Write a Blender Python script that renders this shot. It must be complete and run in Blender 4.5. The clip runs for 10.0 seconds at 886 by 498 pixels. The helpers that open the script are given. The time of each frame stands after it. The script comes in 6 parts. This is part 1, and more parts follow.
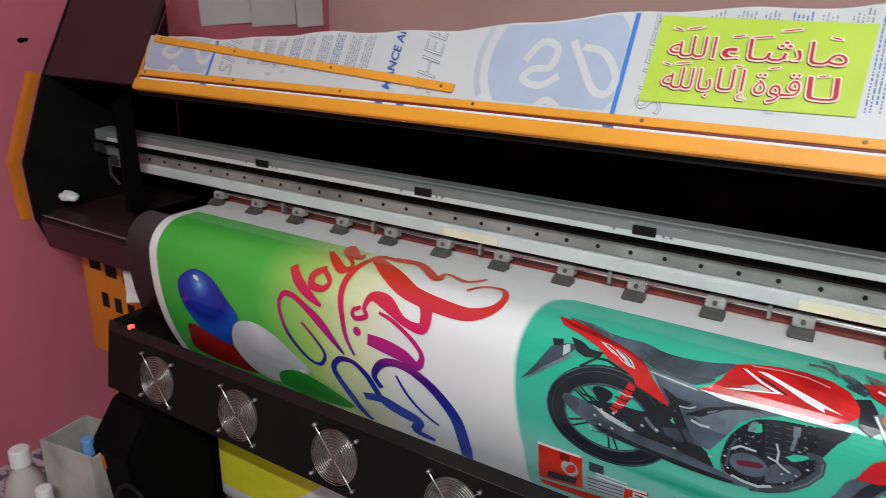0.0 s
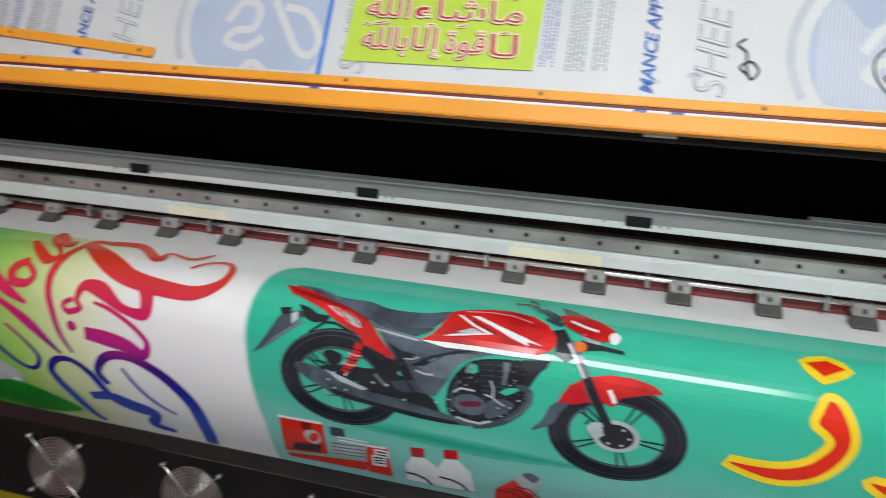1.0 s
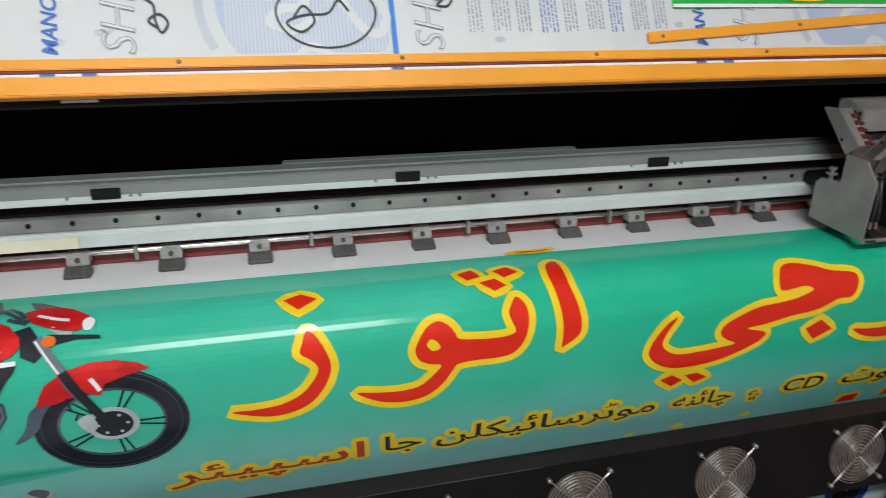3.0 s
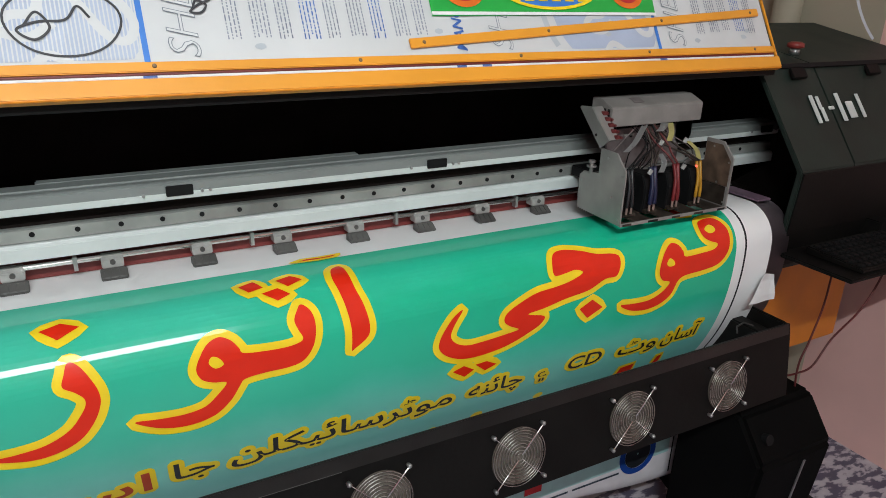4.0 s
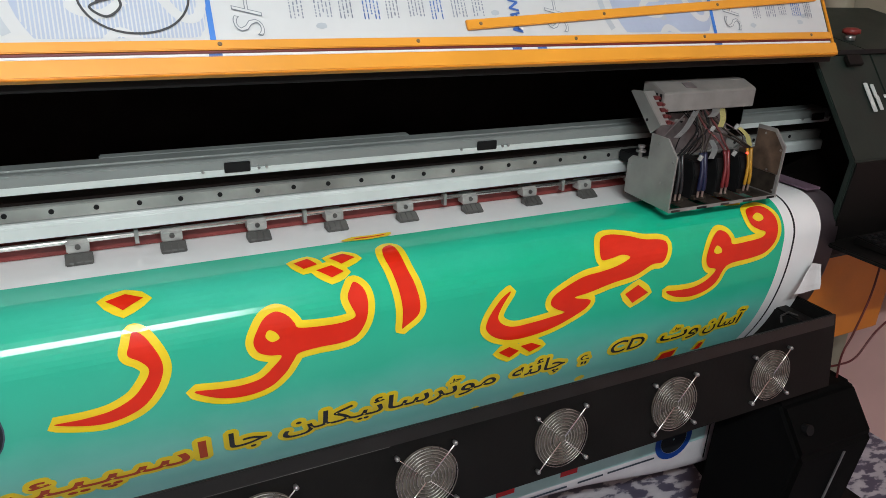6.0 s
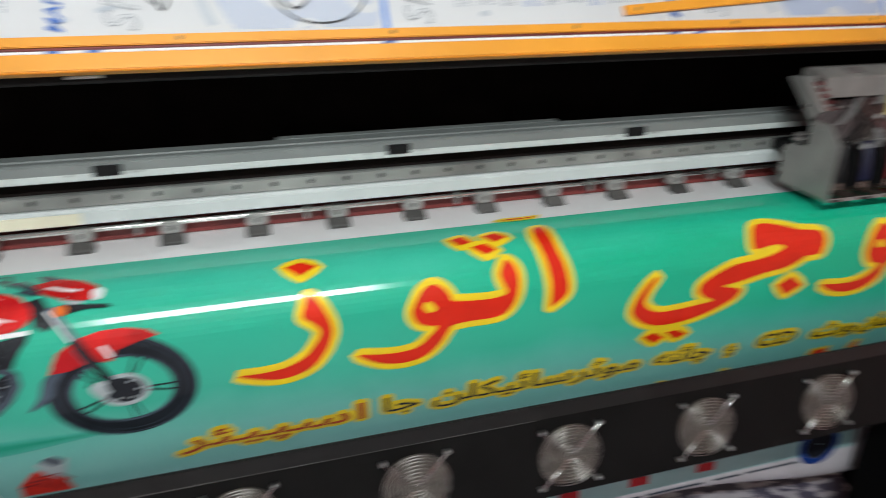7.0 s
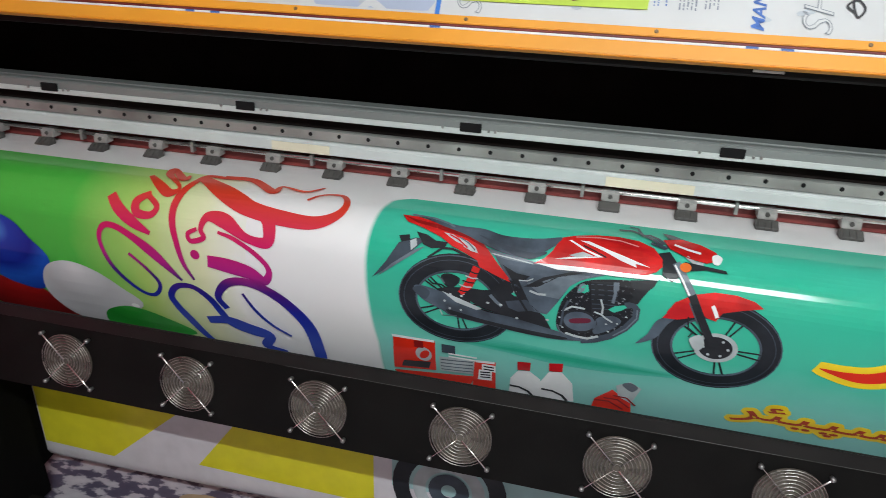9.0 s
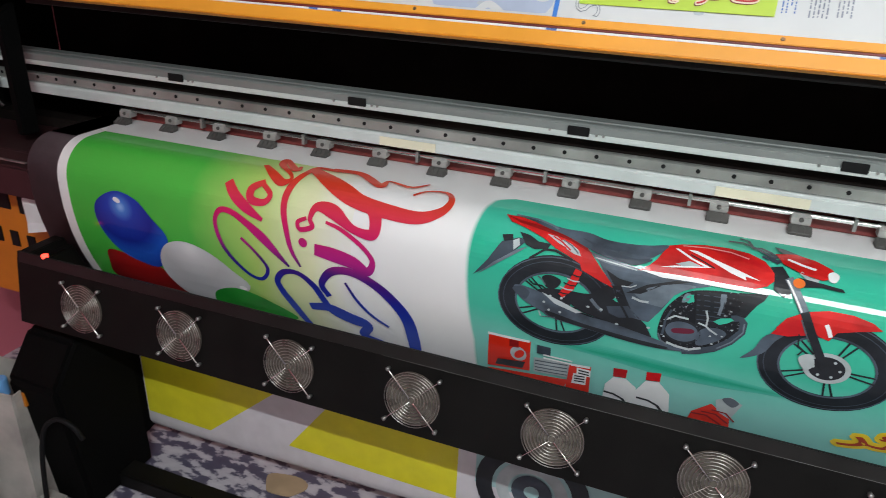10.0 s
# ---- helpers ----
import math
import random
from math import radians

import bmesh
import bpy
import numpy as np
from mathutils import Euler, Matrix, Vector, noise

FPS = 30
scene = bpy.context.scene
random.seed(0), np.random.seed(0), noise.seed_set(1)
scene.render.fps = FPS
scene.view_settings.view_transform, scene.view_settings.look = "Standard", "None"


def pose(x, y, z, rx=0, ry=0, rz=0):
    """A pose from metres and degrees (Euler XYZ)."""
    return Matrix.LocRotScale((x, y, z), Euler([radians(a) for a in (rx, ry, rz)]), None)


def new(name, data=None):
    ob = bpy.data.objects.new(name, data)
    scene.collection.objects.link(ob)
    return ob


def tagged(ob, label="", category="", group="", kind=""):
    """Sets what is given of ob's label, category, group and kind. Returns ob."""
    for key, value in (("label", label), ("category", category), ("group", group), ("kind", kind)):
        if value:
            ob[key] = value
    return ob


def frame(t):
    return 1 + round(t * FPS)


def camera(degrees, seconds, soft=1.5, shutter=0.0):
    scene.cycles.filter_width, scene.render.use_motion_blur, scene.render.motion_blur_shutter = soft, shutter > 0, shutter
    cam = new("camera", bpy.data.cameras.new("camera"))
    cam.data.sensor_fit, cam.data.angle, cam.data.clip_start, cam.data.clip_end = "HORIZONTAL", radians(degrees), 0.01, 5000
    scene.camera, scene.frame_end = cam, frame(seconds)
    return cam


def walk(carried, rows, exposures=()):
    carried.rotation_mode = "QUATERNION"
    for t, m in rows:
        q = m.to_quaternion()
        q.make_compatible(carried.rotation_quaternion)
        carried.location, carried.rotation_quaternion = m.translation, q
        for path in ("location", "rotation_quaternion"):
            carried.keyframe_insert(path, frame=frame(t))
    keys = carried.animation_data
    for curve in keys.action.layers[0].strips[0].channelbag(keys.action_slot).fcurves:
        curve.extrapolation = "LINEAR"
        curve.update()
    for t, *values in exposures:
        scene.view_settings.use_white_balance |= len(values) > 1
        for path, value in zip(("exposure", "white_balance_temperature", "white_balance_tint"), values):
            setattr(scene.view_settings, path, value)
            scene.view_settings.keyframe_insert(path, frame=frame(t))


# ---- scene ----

# ---------------------------------------------------------------- camera
cam = camera(64.34, 10.0, soft=0.8, shutter=0.35)
ROWS = [
    (0.0, -0.155, -0.901, 1.469, 71.00, -1.03, 32.11),
    (0.5, -0.132, -0.883, 1.455, 69.95, -1.13, 26.32),
    (1.0, -0.044, -0.844, 1.439, 70.04, -1.97, 15.05),
    (1.5, 0.053, -0.814, 1.443, 69.17, -1.84, 6.15),
    (2.0, 0.135, -0.823, 1.425, 70.05, -1.40, -3.37),
    (2.2, 0.160, -0.821, 1.430, 69.97, -1.70, -6.46),
    (3.3, 0.256, -0.822, 1.439, 67.19, -1.13, -18.60),
    (3.5, 0.274, -0.827, 1.429, 67.78, -1.67, -22.55),
    (4.0, 0.308, -0.862, 1.429, 69.04, -1.57, -28.39),
    (4.5, 0.294, -0.879, 1.425, 68.40, -1.98, -27.62),
    (5.0, 0.285, -0.874, 1.433, 68.20, -1.81, -27.95),
    (5.5, 0.274, -0.857, 1.432, 67.74, -1.80, -26.80),
    (5.7, 0.269, -0.852, 1.432, 67.34, -1.96, -26.23),
    (6.8, 0.239, -0.852, 1.431, 68.28, -2.50, -25.04),
    (7.0, 0.186, -0.877, 1.415, 67.26, -0.16, -16.87),
    (7.5, 0.084, -0.885, 1.467, 64.81, 0.35, -1.38),
    (8.0, -0.084, -0.937, 1.459, 64.88, -0.74, 7.02),
    (8.5, -0.181, -0.973, 1.453, 64.71, -1.22, 11.00),
    (9.0, -0.216, -0.985, 1.446, 65.33, -1.82, 14.39),
    (9.5, -0.240, -1.005, 1.439, 66.09, -2.25, 18.02),
    (10.0, -0.257, -1.016, 1.445, 65.26, -2.20, 21.31),
]
walk(cam, [(t, pose(x, y, z, rx, ry, rz)) for t, x, y, z, rx, ry, rz in ROWS],
     exposures=[(0.0, 0.0), (1.2, 0.0), (2.0, -0.12), (3.5, -0.10), (4.3, 0.0), (10.0, 0.0)])

# ---------------------------------------------------------------- light
world = bpy.data.worlds.new("world")
scene.world = world
world.use_nodes = True
world.node_tree.nodes["Background"].inputs[0].default_value = (0.9, 0.95, 1.0, 1)
world.node_tree.nodes["Background"].inputs[1].default_value = 0.05
LAMP_COLOUR, LAMP_POWER = (0.92, 1.0, 1.02), 45.5


# ---------------------------------------------------------------- helpers for building
def part(name, bm, material, parent=None, label="", smooth=False):
    me = bpy.data.meshes.new(name)
    bm.normal_update()
    if smooth:
        for f in bm.faces:
            f.smooth = True
    bm.to_mesh(me)
    bm.free()
    if material:
        me.materials.append(material)
    ob = new(name, me)
    if parent:
        ob.parent = parent
    if label:
        tagged(ob, label)
    return ob


def thing(name, label, category, group="", kind="", at=(0, 0, 0)):
    ob = new(name)
    ob.location = at
    ob.empty_display_size = 0.05
    return tagged(ob, label, category, group, kind)


def box(x0, x1, y0, y1, z0, z1, bevel=0.0, seg=2, bm=None):
    own = bmesh.new()
    bmesh.ops.create_cube(own, size=1)
    bmesh.ops.transform(own, matrix=Matrix.Translation(((x0 + x1) / 2, (y0 + y1) / 2, (z0 + z1) / 2)) @ Matrix.Diagonal((x1 - x0, y1 - y0, z1 - z0, 1)), verts=own.verts)
    if bevel:
        bmesh.ops.bevel(own, geom=own.edges[:], offset=bevel, segments=seg, affect="EDGES", clamp_overlap=True)
    return join(bm, own)


def join(bm, own):
    """Adds own to bm, or returns it where there is no bm."""
    if bm is None:
        return own
    me = bpy.data.meshes.new("tmp")
    own.to_mesh(me)
    own.free()
    bm.from_mesh(me)
    bpy.data.meshes.remove(me)
    return bm


def prism(profile, x0, x1, bevel=0.0, bm=None):
    """A bar along x with the profile [(y, z), ...]."""
    own = bmesh.new()
    a = [own.verts.new((x0, y, z)) for y, z in profile]
    b = [own.verts.new((x1, y, z)) for y, z in profile]
    n = len(profile)
    own.faces.new(a)
    own.faces.new(b[::-1])
    for i in range(n):
        own.faces.new((a[i], b[i], b[(i + 1) % n], a[(i + 1) % n]))
    bmesh.ops.recalc_face_normals(own, faces=own.faces)
    if bevel:
        bmesh.ops.bevel(own, geom=own.edges[:], offset=bevel, segments=2, affect="EDGES", clamp_overlap=True)
    return join(bm, own)


def tube(points, r, seg=8, bm=None, closed=False, caps=True):
    """A round bar along points; r is one radius or one for each point."""
    own = bmesh.new()
    pts = [Vector(p) for p in points]
    rs = r if isinstance(r, (list, tuple)) else [r] * len(pts)
    rings, side = [], None
    for i, p in enumerate(pts):
        if closed:
            d = pts[(i + 1) % len(pts)] - pts[i - 1]
        else:
            d = pts[min(i + 1, len(pts) - 1)] - pts[max(i - 1, 0)]
        d.normalize()
        if side is None:
            side = d.orthogonal().normalized()
        side = (side - d * side.dot(d)).normalized()
        up = d.cross(side)
        rings.append([own.verts.new(p + rs[i] * (math.cos(a) * side + math.sin(a) * up)) for a in (2 * math.pi * k / seg for k in range(seg))])
    for i in range(len(rings) - (0 if closed else 1)):
        a, b = rings[i], rings[(i + 1) % len(rings)]
        for k in range(seg):
            own.faces.new((a[k], a[(k + 1) % seg], b[(k + 1) % seg], b[k]))
    if caps and not closed:
        own.faces.new(rings[0][::-1])
        own.faces.new(rings[-1])
    bmesh.ops.recalc_face_normals(own, faces=own.faces)
    return join(bm, own)


def smooth_line(points, steps=8):
    """Catmull-Rom through points of any dimension."""
    p = [np.array(q, float) for q in points]
    p = [2 * p[0] - p[1]] + p + [2 * p[-1] - p[-2]]
    out = []
    for i in range(1, len(p) - 2):
        for k in range(steps):
            t = k / steps
            out.append(0.5 * (2 * p[i] + (p[i + 1] - p[i - 1]) * t + (2 * p[i - 1] - 5 * p[i] + 4 * p[i + 1] - p[i + 2]) * t * t + (3 * p[i] - p[i - 1] - 3 * p[i + 1] + p[i + 2]) * t ** 3))
    out.append(p[-2])
    return out


# ---------------------------------------------------------------- materials
def nodes_of(name):
    m = bpy.data.materials.new(name)
    m.use_nodes = True
    nt = m.node_tree
    return m, nt, nt.nodes["Principled BSDF"]


def plain(name, colour, rough=0.5, metal=0.0, vary=0.15, scale=12.0, bump=0.1, bump_scale=120.0, coat=0.0, spec=0.5):
    """A surface with blotches at one scale and fine relief at another."""
    m, nt, b = nodes_of(name)
    geo = nt.nodes.new("ShaderNodeNewGeometry")
    n1 = nt.nodes.new("ShaderNodeTexNoise")
    n1.inputs["Scale"].default_value, n1.inputs["Detail"].default_value = scale, 6
    nt.links.new(geo.outputs["Position"], n1.inputs["Vector"])
    ramp = nt.nodes.new("ShaderNodeMapRange")
    ramp.inputs[1].default_value, ramp.inputs[2].default_value = 0.3, 0.7
    ramp.inputs[3].default_value, ramp.inputs[4].default_value = 1 - vary, 1 + vary
    nt.links.new(n1.outputs[0], ramp.inputs[0])
    mix = nt.nodes.new("ShaderNodeVectorMath")
    mix.operation = "SCALE"
    mix.inputs[0].default_value = colour
    nt.links.new(ramp.outputs[0], mix.inputs["Scale"])
    nt.links.new(mix.outputs[0], b.inputs["Base Color"])
    rr = nt.nodes.new("ShaderNodeMapRange")
    rr.inputs[3].default_value, rr.inputs[4].default_value = max(rough - 0.08, 0.02), min(rough + 0.08, 1)
    nt.links.new(n1.outputs[0], rr.inputs[0])
    nt.links.new(rr.outputs[0], b.inputs["Roughness"])
    b.inputs["Metallic"].default_value = metal
    b.inputs["Specular IOR Level"].default_value = spec
    b.inputs["Coat Weight"].default_value = coat
    b.inputs["Coat Roughness"].default_value = 0.15
    if bump:
        n2 = nt.nodes.new("ShaderNodeTexNoise")
        n2.inputs["Scale"].default_value, n2.inputs["Detail"].default_value = bump_scale, 4
        nt.links.new(geo.outputs["Position"], n2.inputs["Vector"])
        bp = nt.nodes.new("ShaderNodeBump")
        bp.inputs["Strength"].default_value, bp.inputs["Distance"].default_value = bump, 0.002
        nt.links.new(n2.outputs[0], bp.inputs["Height"])
        nt.links.new(bp.outputs[0], b.inputs["Normal"])
    return m


def glow(name, colour, strength):
    m, nt, b = nodes_of(name)
    b.inputs["Base Color"].default_value = (*colour, 1)
    b.inputs["Emission Color"].default_value = (*colour, 1)
    b.inputs["Emission Strength"].default_value = strength
    return m



def gradient(name, axis, stops, rough=0.55, coat=0.7, blotch=0.06):
    """Ink whose colour runs along a world axis; stops: (place, colour)."""
    m, nt, b = nodes_of(name)
    geo = nt.nodes.new("ShaderNodeNewGeometry")
    sep = nt.nodes.new("ShaderNodeSeparateXYZ")
    nt.links.new(geo.outputs["Position"], sep.inputs[0])
    noise_ = nt.nodes.new("ShaderNodeTexNoise")
    noise_.inputs["Scale"].default_value, noise_.inputs["Detail"].default_value = 7, 5
    nt.links.new(geo.outputs["Position"], noise_.inputs["Vector"])
    lo, hi = stops[0][0], stops[-1][0]
    mr = nt.nodes.new("ShaderNodeMapRange")
    mr.inputs[1].default_value, mr.inputs[2].default_value = lo, hi
    nt.links.new(sep.outputs["XYZ".index(axis)], mr.inputs[0])
    add = nt.nodes.new("ShaderNodeMath")
    add.operation = "MULTIPLY_ADD"
    add.inputs[1].default_value, add.inputs[2].default_value = blotch, -blotch / 2
    nt.links.new(noise_.outputs[0], add.inputs[0])
    add2 = nt.nodes.new("ShaderNodeMath")
    nt.links.new(add.outputs[0], add2.inputs[0])
    nt.links.new(mr.outputs[0], add2.inputs[1])
    ramp = nt.nodes.new("ShaderNodeValToRGB")
    while len(ramp.color_ramp.elements) < len(stops):
        ramp.color_ramp.elements.new(0.5)
    for e, (p, c) in zip(ramp.color_ramp.elements, stops):
        e.position, e.color = (p - lo) / (hi - lo), (*c, 1)
    nt.links.new(add2.outputs[0], ramp.inputs[0])
    nt.links.new(ramp.outputs[0], b.inputs["Base Color"])
    b.inputs["Roughness"].default_value = rough
    b.inputs["Specular IOR Level"].default_value = 0.1
    b.inputs["Coat Weight"].default_value, b.inputs["Coat Roughness"].default_value = coat, 0.15
    return m


def ink_of(name, colour, vary=0.06):
    return plain(name, colour, 0.55, vary=vary, scale=20, bump=0.02, bump_scale=40, coat=0.7, spec=0.1)


BLACK = plain("black_paint", (0.0047, 0.0043, 0.0039), 0.55, vary=0.3, bump=0.12, spec=0.18)
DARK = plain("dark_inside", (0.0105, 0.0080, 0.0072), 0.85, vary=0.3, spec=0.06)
# far darker than BLACK, for the take-up drives and the inner post
DEEP_BLACK = plain("deep_black_casting", (0.0014, 0.0014, 0.0014), 0.8, vary=0.3, spec=0.1)
PLUM = plain("plum_black_paint", (0.030, 0.012, 0.013), 0.4, vary=0.2)
GREENBLACK = plain("greenish_black_paint", (0.0135, 0.0225, 0.0180), 0.52, vary=0.25, spec=0.28)
ORANGE = plain("orange_paint", (0.80, 0.33, 0.030), 0.35, vary=0.07, scale=6, bump=0.05)
DEEP_ORANGE = plain("deep_orange_paint", (0.62, 0.19, 0.012), 0.4, vary=0.12, scale=8)
ALU = plain("aluminium", (0.275, 0.30, 0.29), 0.4, metal=0.35, vary=0.08, scale=8, bump=0.05)
ALU_LIGHT = plain("pale_anodised_face", (0.62, 0.67, 0.65), 0.38, metal=0.15, vary=0.05, scale=8, bump=0.04)
STEEL = plain("steel", (0.36, 0.36, 0.35), 0.33, metal=0.75, vary=0.2, scale=30)
RAIL_STEEL = plain("rail_steel", (0.36, 0.37, 0.35), 0.36, metal=0.5, vary=0.3, scale=9)
CASE_GREY = plain("grey_case_paint", (0.36, 0.36, 0.345), 0.5, vary=0.10)
STAINED_DARK = plain("oily_dark_steel", (0.055, 0.05, 0.048), 0.45, metal=0.4, vary=0.4, scale=25)
STEEL_PALE = plain("pale_bracket_steel", (0.40, 0.395, 0.38), 0.42, metal=0.4, vary=0.2, scale=40)
CHROME = plain("chrome_wire", (0.80, 0.79, 0.77), 0.16, metal=1.0, vary=0.05, bump=0)
WHITE_ENAMEL = plain("white_enamel", (0.56, 0.60, 0.59), 0.35, vary=0.06)
CREAM = plain("cream_tape", (0.72, 0.68, 0.52), 0.5, vary=0.06)
MAROON = plain("maroon_strip", (0.17, 0.025, 0.022), 0.5, vary=0.3)
VINYL = plain("white_vinyl", (0.82, 0.82, 0.82), 0.5, vary=0.03, scale=4, bump=0.06, bump_scale=9, coat=0.9, spec=0.3)
PLATEN_GREY = plain("platen_grey", (0.19, 0.155, 0.17), 0.35, vary=0.25)
PINK = plain("pink_wall_paint", (0.64, 0.165, 0.22), 0.6, vary=0.10, scale=2.2, bump=0.3, bump_scale=30)
PALE_PINK = plain("pale_pink_paint", (0.79, 0.49, 0.45), 0.6, vary=0.10, scale=2.2, bump=0.3, bump_scale=30)
BEIGE = plain("beige_paint", (0.42, 0.37, 0.28), 0.7, vary=0.12, scale=3)
WHITEWASH = plain("white_ceiling", (0.84, 0.83, 0.81), 0.8, vary=0.05)
LINER = plain("printed_liner", (0.60, 0.61, 0.615), 0.4, vary=0.05, scale=5, bump=0.15, bump_scale=20)
LINER_BLUE = plain("pale_blue_print", (0.40, 0.46, 0.59), 0.4, vary=0.07, scale=9)
LINER_GREY = plain("grey_print", (0.45, 0.49, 0.53), 0.45, vary=0.1)
LINER_TEXT = plain("blue_text_print", (0.045, 0.13, 0.42), 0.45, vary=0.2)
LINER_LINE = plain("blue_rule_print", (0.04, 0.19, 0.60), 0.45, vary=0.1)
MARKER = plain("black_marker", (0.03, 0.03, 0.035), 0.5, vary=0.2)
LIME = plain("lime_paper", (0.46, 0.62, 0.06), 0.4, vary=0.05)
STICKER_GREEN = plain("green_paper", (0.02, 0.38, 0.06), 0.35, vary=0.05)
STICKER_RED = plain("red_print", (0.45, 0.02, 0.025), 0.4, vary=0.1)
PAPER = plain("white_paper", (0.78, 0.78, 0.78), 0.7, vary=0.04)
CARDBOARD = plain("brown_card", (0.42, 0.30, 0.18), 0.8, vary=0.15)
DIRTY_WHITE = plain("stained_white_card", (0.40, 0.38, 0.35), 0.7, vary=0.3, scale=10)
PLASTIC_WHITE = plain("milky_plastic", (0.47, 0.43, 0.42), 0.4, vary=0.08)
RUBBER = plain("black_rubber", (0.007, 0.007, 0.0075), 0.65, vary=0.2, spec=0.2)
FAN_GREY = plain("fan_plastic", (0.115, 0.100, 0.082), 0.5, vary=0.25)
FAN_BACK = plain("dusty_fan_frame", (0.085, 0.072, 0.058), 0.6, vary=0.3, scale=30)
FLAP_GREY = plain("dark_rubber_flap", (0.075, 0.072, 0.068), 0.5, vary=0.25)
# greyer than the casing: light from above painted into its top lip
LIP_GREY = plain("toplit_black_paint", (0.013, 0.013, 0.013), 0.55, vary=0.3, scale=20)
WIRE_RED = plain("dark_red_cable", (0.10, 0.012, 0.012), 0.5)
TUBE_BLUE = plain("blue_ink_tube", (0.009, 0.012, 0.042), 0.4)
TUBE_RED = plain("red_ink_tube", (0.15, 0.014, 0.016), 0.4)
TUBE_YELLOW = plain("yellow_ink_tube", (0.40, 0.20, 0.012), 0.4)
TUBE_BLACK = plain("black_ink_tube", (0.02, 0.02, 0.022), 0.3)
RIBBON_YELLOW = plain("yellow_tape", (0.62, 0.55, 0.22), 0.5, vary=0.1)
BOARD_RED = plain("red_terminal", (0.11, 0.018, 0.018), 0.5, vary=0.3)
RUSTY = plain("rusty_screw_steel", (0.20, 0.13, 0.07), 0.5, metal=0.4, vary=0.4, scale=60)
LINER_OUTLINE = plain("dark_grey_print", (0.21, 0.235, 0.27), 0.45, vary=0.15)
LINER_SMALL = plain("slate_small_print", (0.20, 0.225, 0.29), 0.45, vary=0.2)
OUTLINE_PALE = plain("cream_pink_print", (0.80, 0.66, 0.54), 0.4, vary=0.08)
CHIP = plain("dark_chipped_plaster", (0.05, 0.018, 0.02), 0.8, vary=0.4, scale=80)
WIRE = plain("dull_guard_wire", (0.50, 0.48, 0.45), 0.28, metal=1.0, vary=0.12, scale=40, bump=0)
LED_RED = glow("red_led", (1.0, 0.05, 0.03), 4)
TUBE_LIGHT = glow("tube_glass", (0.95, 1.0, 0.97), 45)

INK_RED = ink_of("red_ink", (0.70, 0.022, 0.006))
INK_RUST = ink_of("rust_red_ink", (0.42, 0.045, 0.008), 0.2)
INK_CRIMSON = ink_of("crimson_ink", (0.52, 0.010, 0.014), 0.2)
INK_DEEPRED = ink_of("deep_red_ink", (0.26, 0.008, 0.008))
INK_YELLOW = ink_of("yellow_ink", (0.85, 0.62, 0.02))
INK_DARK = ink_of("charcoal_ink", (0.016, 0.018, 0.022), 0.3)
INK_SEAT = ink_of("slate_ink", (0.045, 0.06, 0.08), 0.25)
INK_GREY = ink_of("grey_ink", (0.10, 0.12, 0.145), 0.35)
INK_PALE = ink_of("pale_grey_ink", (0.42, 0.47, 0.48), 0.2)
INK_WHITE = ink_of("white_ink", (0.80, 0.81, 0.81))


def radial(name, centre, stops):
    """Ink whose colour runs outward from a place on the sheet; stops: (metres, colour)."""
    m = gradient(name, "X", stops, blotch=0.03)
    nt = m.node_tree
    geo = nt.nodes["Geometry"]
    far = nt.nodes.new("ShaderNodeVectorMath")
    far.operation = "DISTANCE"
    nt.links.new(geo.outputs["Position"], far.inputs[0])
    far.inputs[1].default_value = centre
    nt.links.new(far.outputs["Value"], nt.nodes["Map Range"].inputs[0])
    return m


INK_SILVER = radial("silver_ink", (-1.26, 0.085, 0.775), [(0.0, (0.78, 0.78, 0.80)), (0.03, (0.62, 0.63, 0.65)), (0.08, (0.50, 0.51, 0.53)), (0.14, (0.58, 0.58, 0.60)), (0.20, (0.36, 0.37, 0.38))])
INK_BLUE = radial("blue_ink", (-1.435, 0.094, 0.848), [(0.0, (0.30, 0.52, 0.85)), (0.014, (0.06, 0.20, 0.62)), (0.035, (0.012, 0.05, 0.40)), (0.085, (0.006, 0.018, 0.26)), (0.12, (0.012, 0.09, 0.50)), (0.17, (0.008, 0.03, 0.32))])
INK_BALLOON_RED = radial("balloon_red_ink", (-1.44, 0.08, 0.72), [(0.0, (0.42, 0.015, 0.012)), (0.06, (0.32, 0.008, 0.008)), (0.14, (0.17, 0.005, 0.006))])
INK_GREEN = radial("green_ink", (-1.15, 0.075, 0.695), [(0.0, (0.08, 0.50, 0.08)), (0.02, (0.012, 0.34, 0.025)), (0.08, (0.008, 0.25, 0.02)), (0.16, (0.02, 0.36, 0.04))])
INK_SKY = ink_of("sky_ink", (0.18, 0.42, 0.80))
INK_ORANGE = ink_of("orange_ink", (0.75, 0.16, 0.02))
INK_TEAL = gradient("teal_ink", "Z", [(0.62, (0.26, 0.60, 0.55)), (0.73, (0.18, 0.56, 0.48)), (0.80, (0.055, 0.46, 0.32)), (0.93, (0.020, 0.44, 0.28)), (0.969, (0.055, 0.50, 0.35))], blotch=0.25)


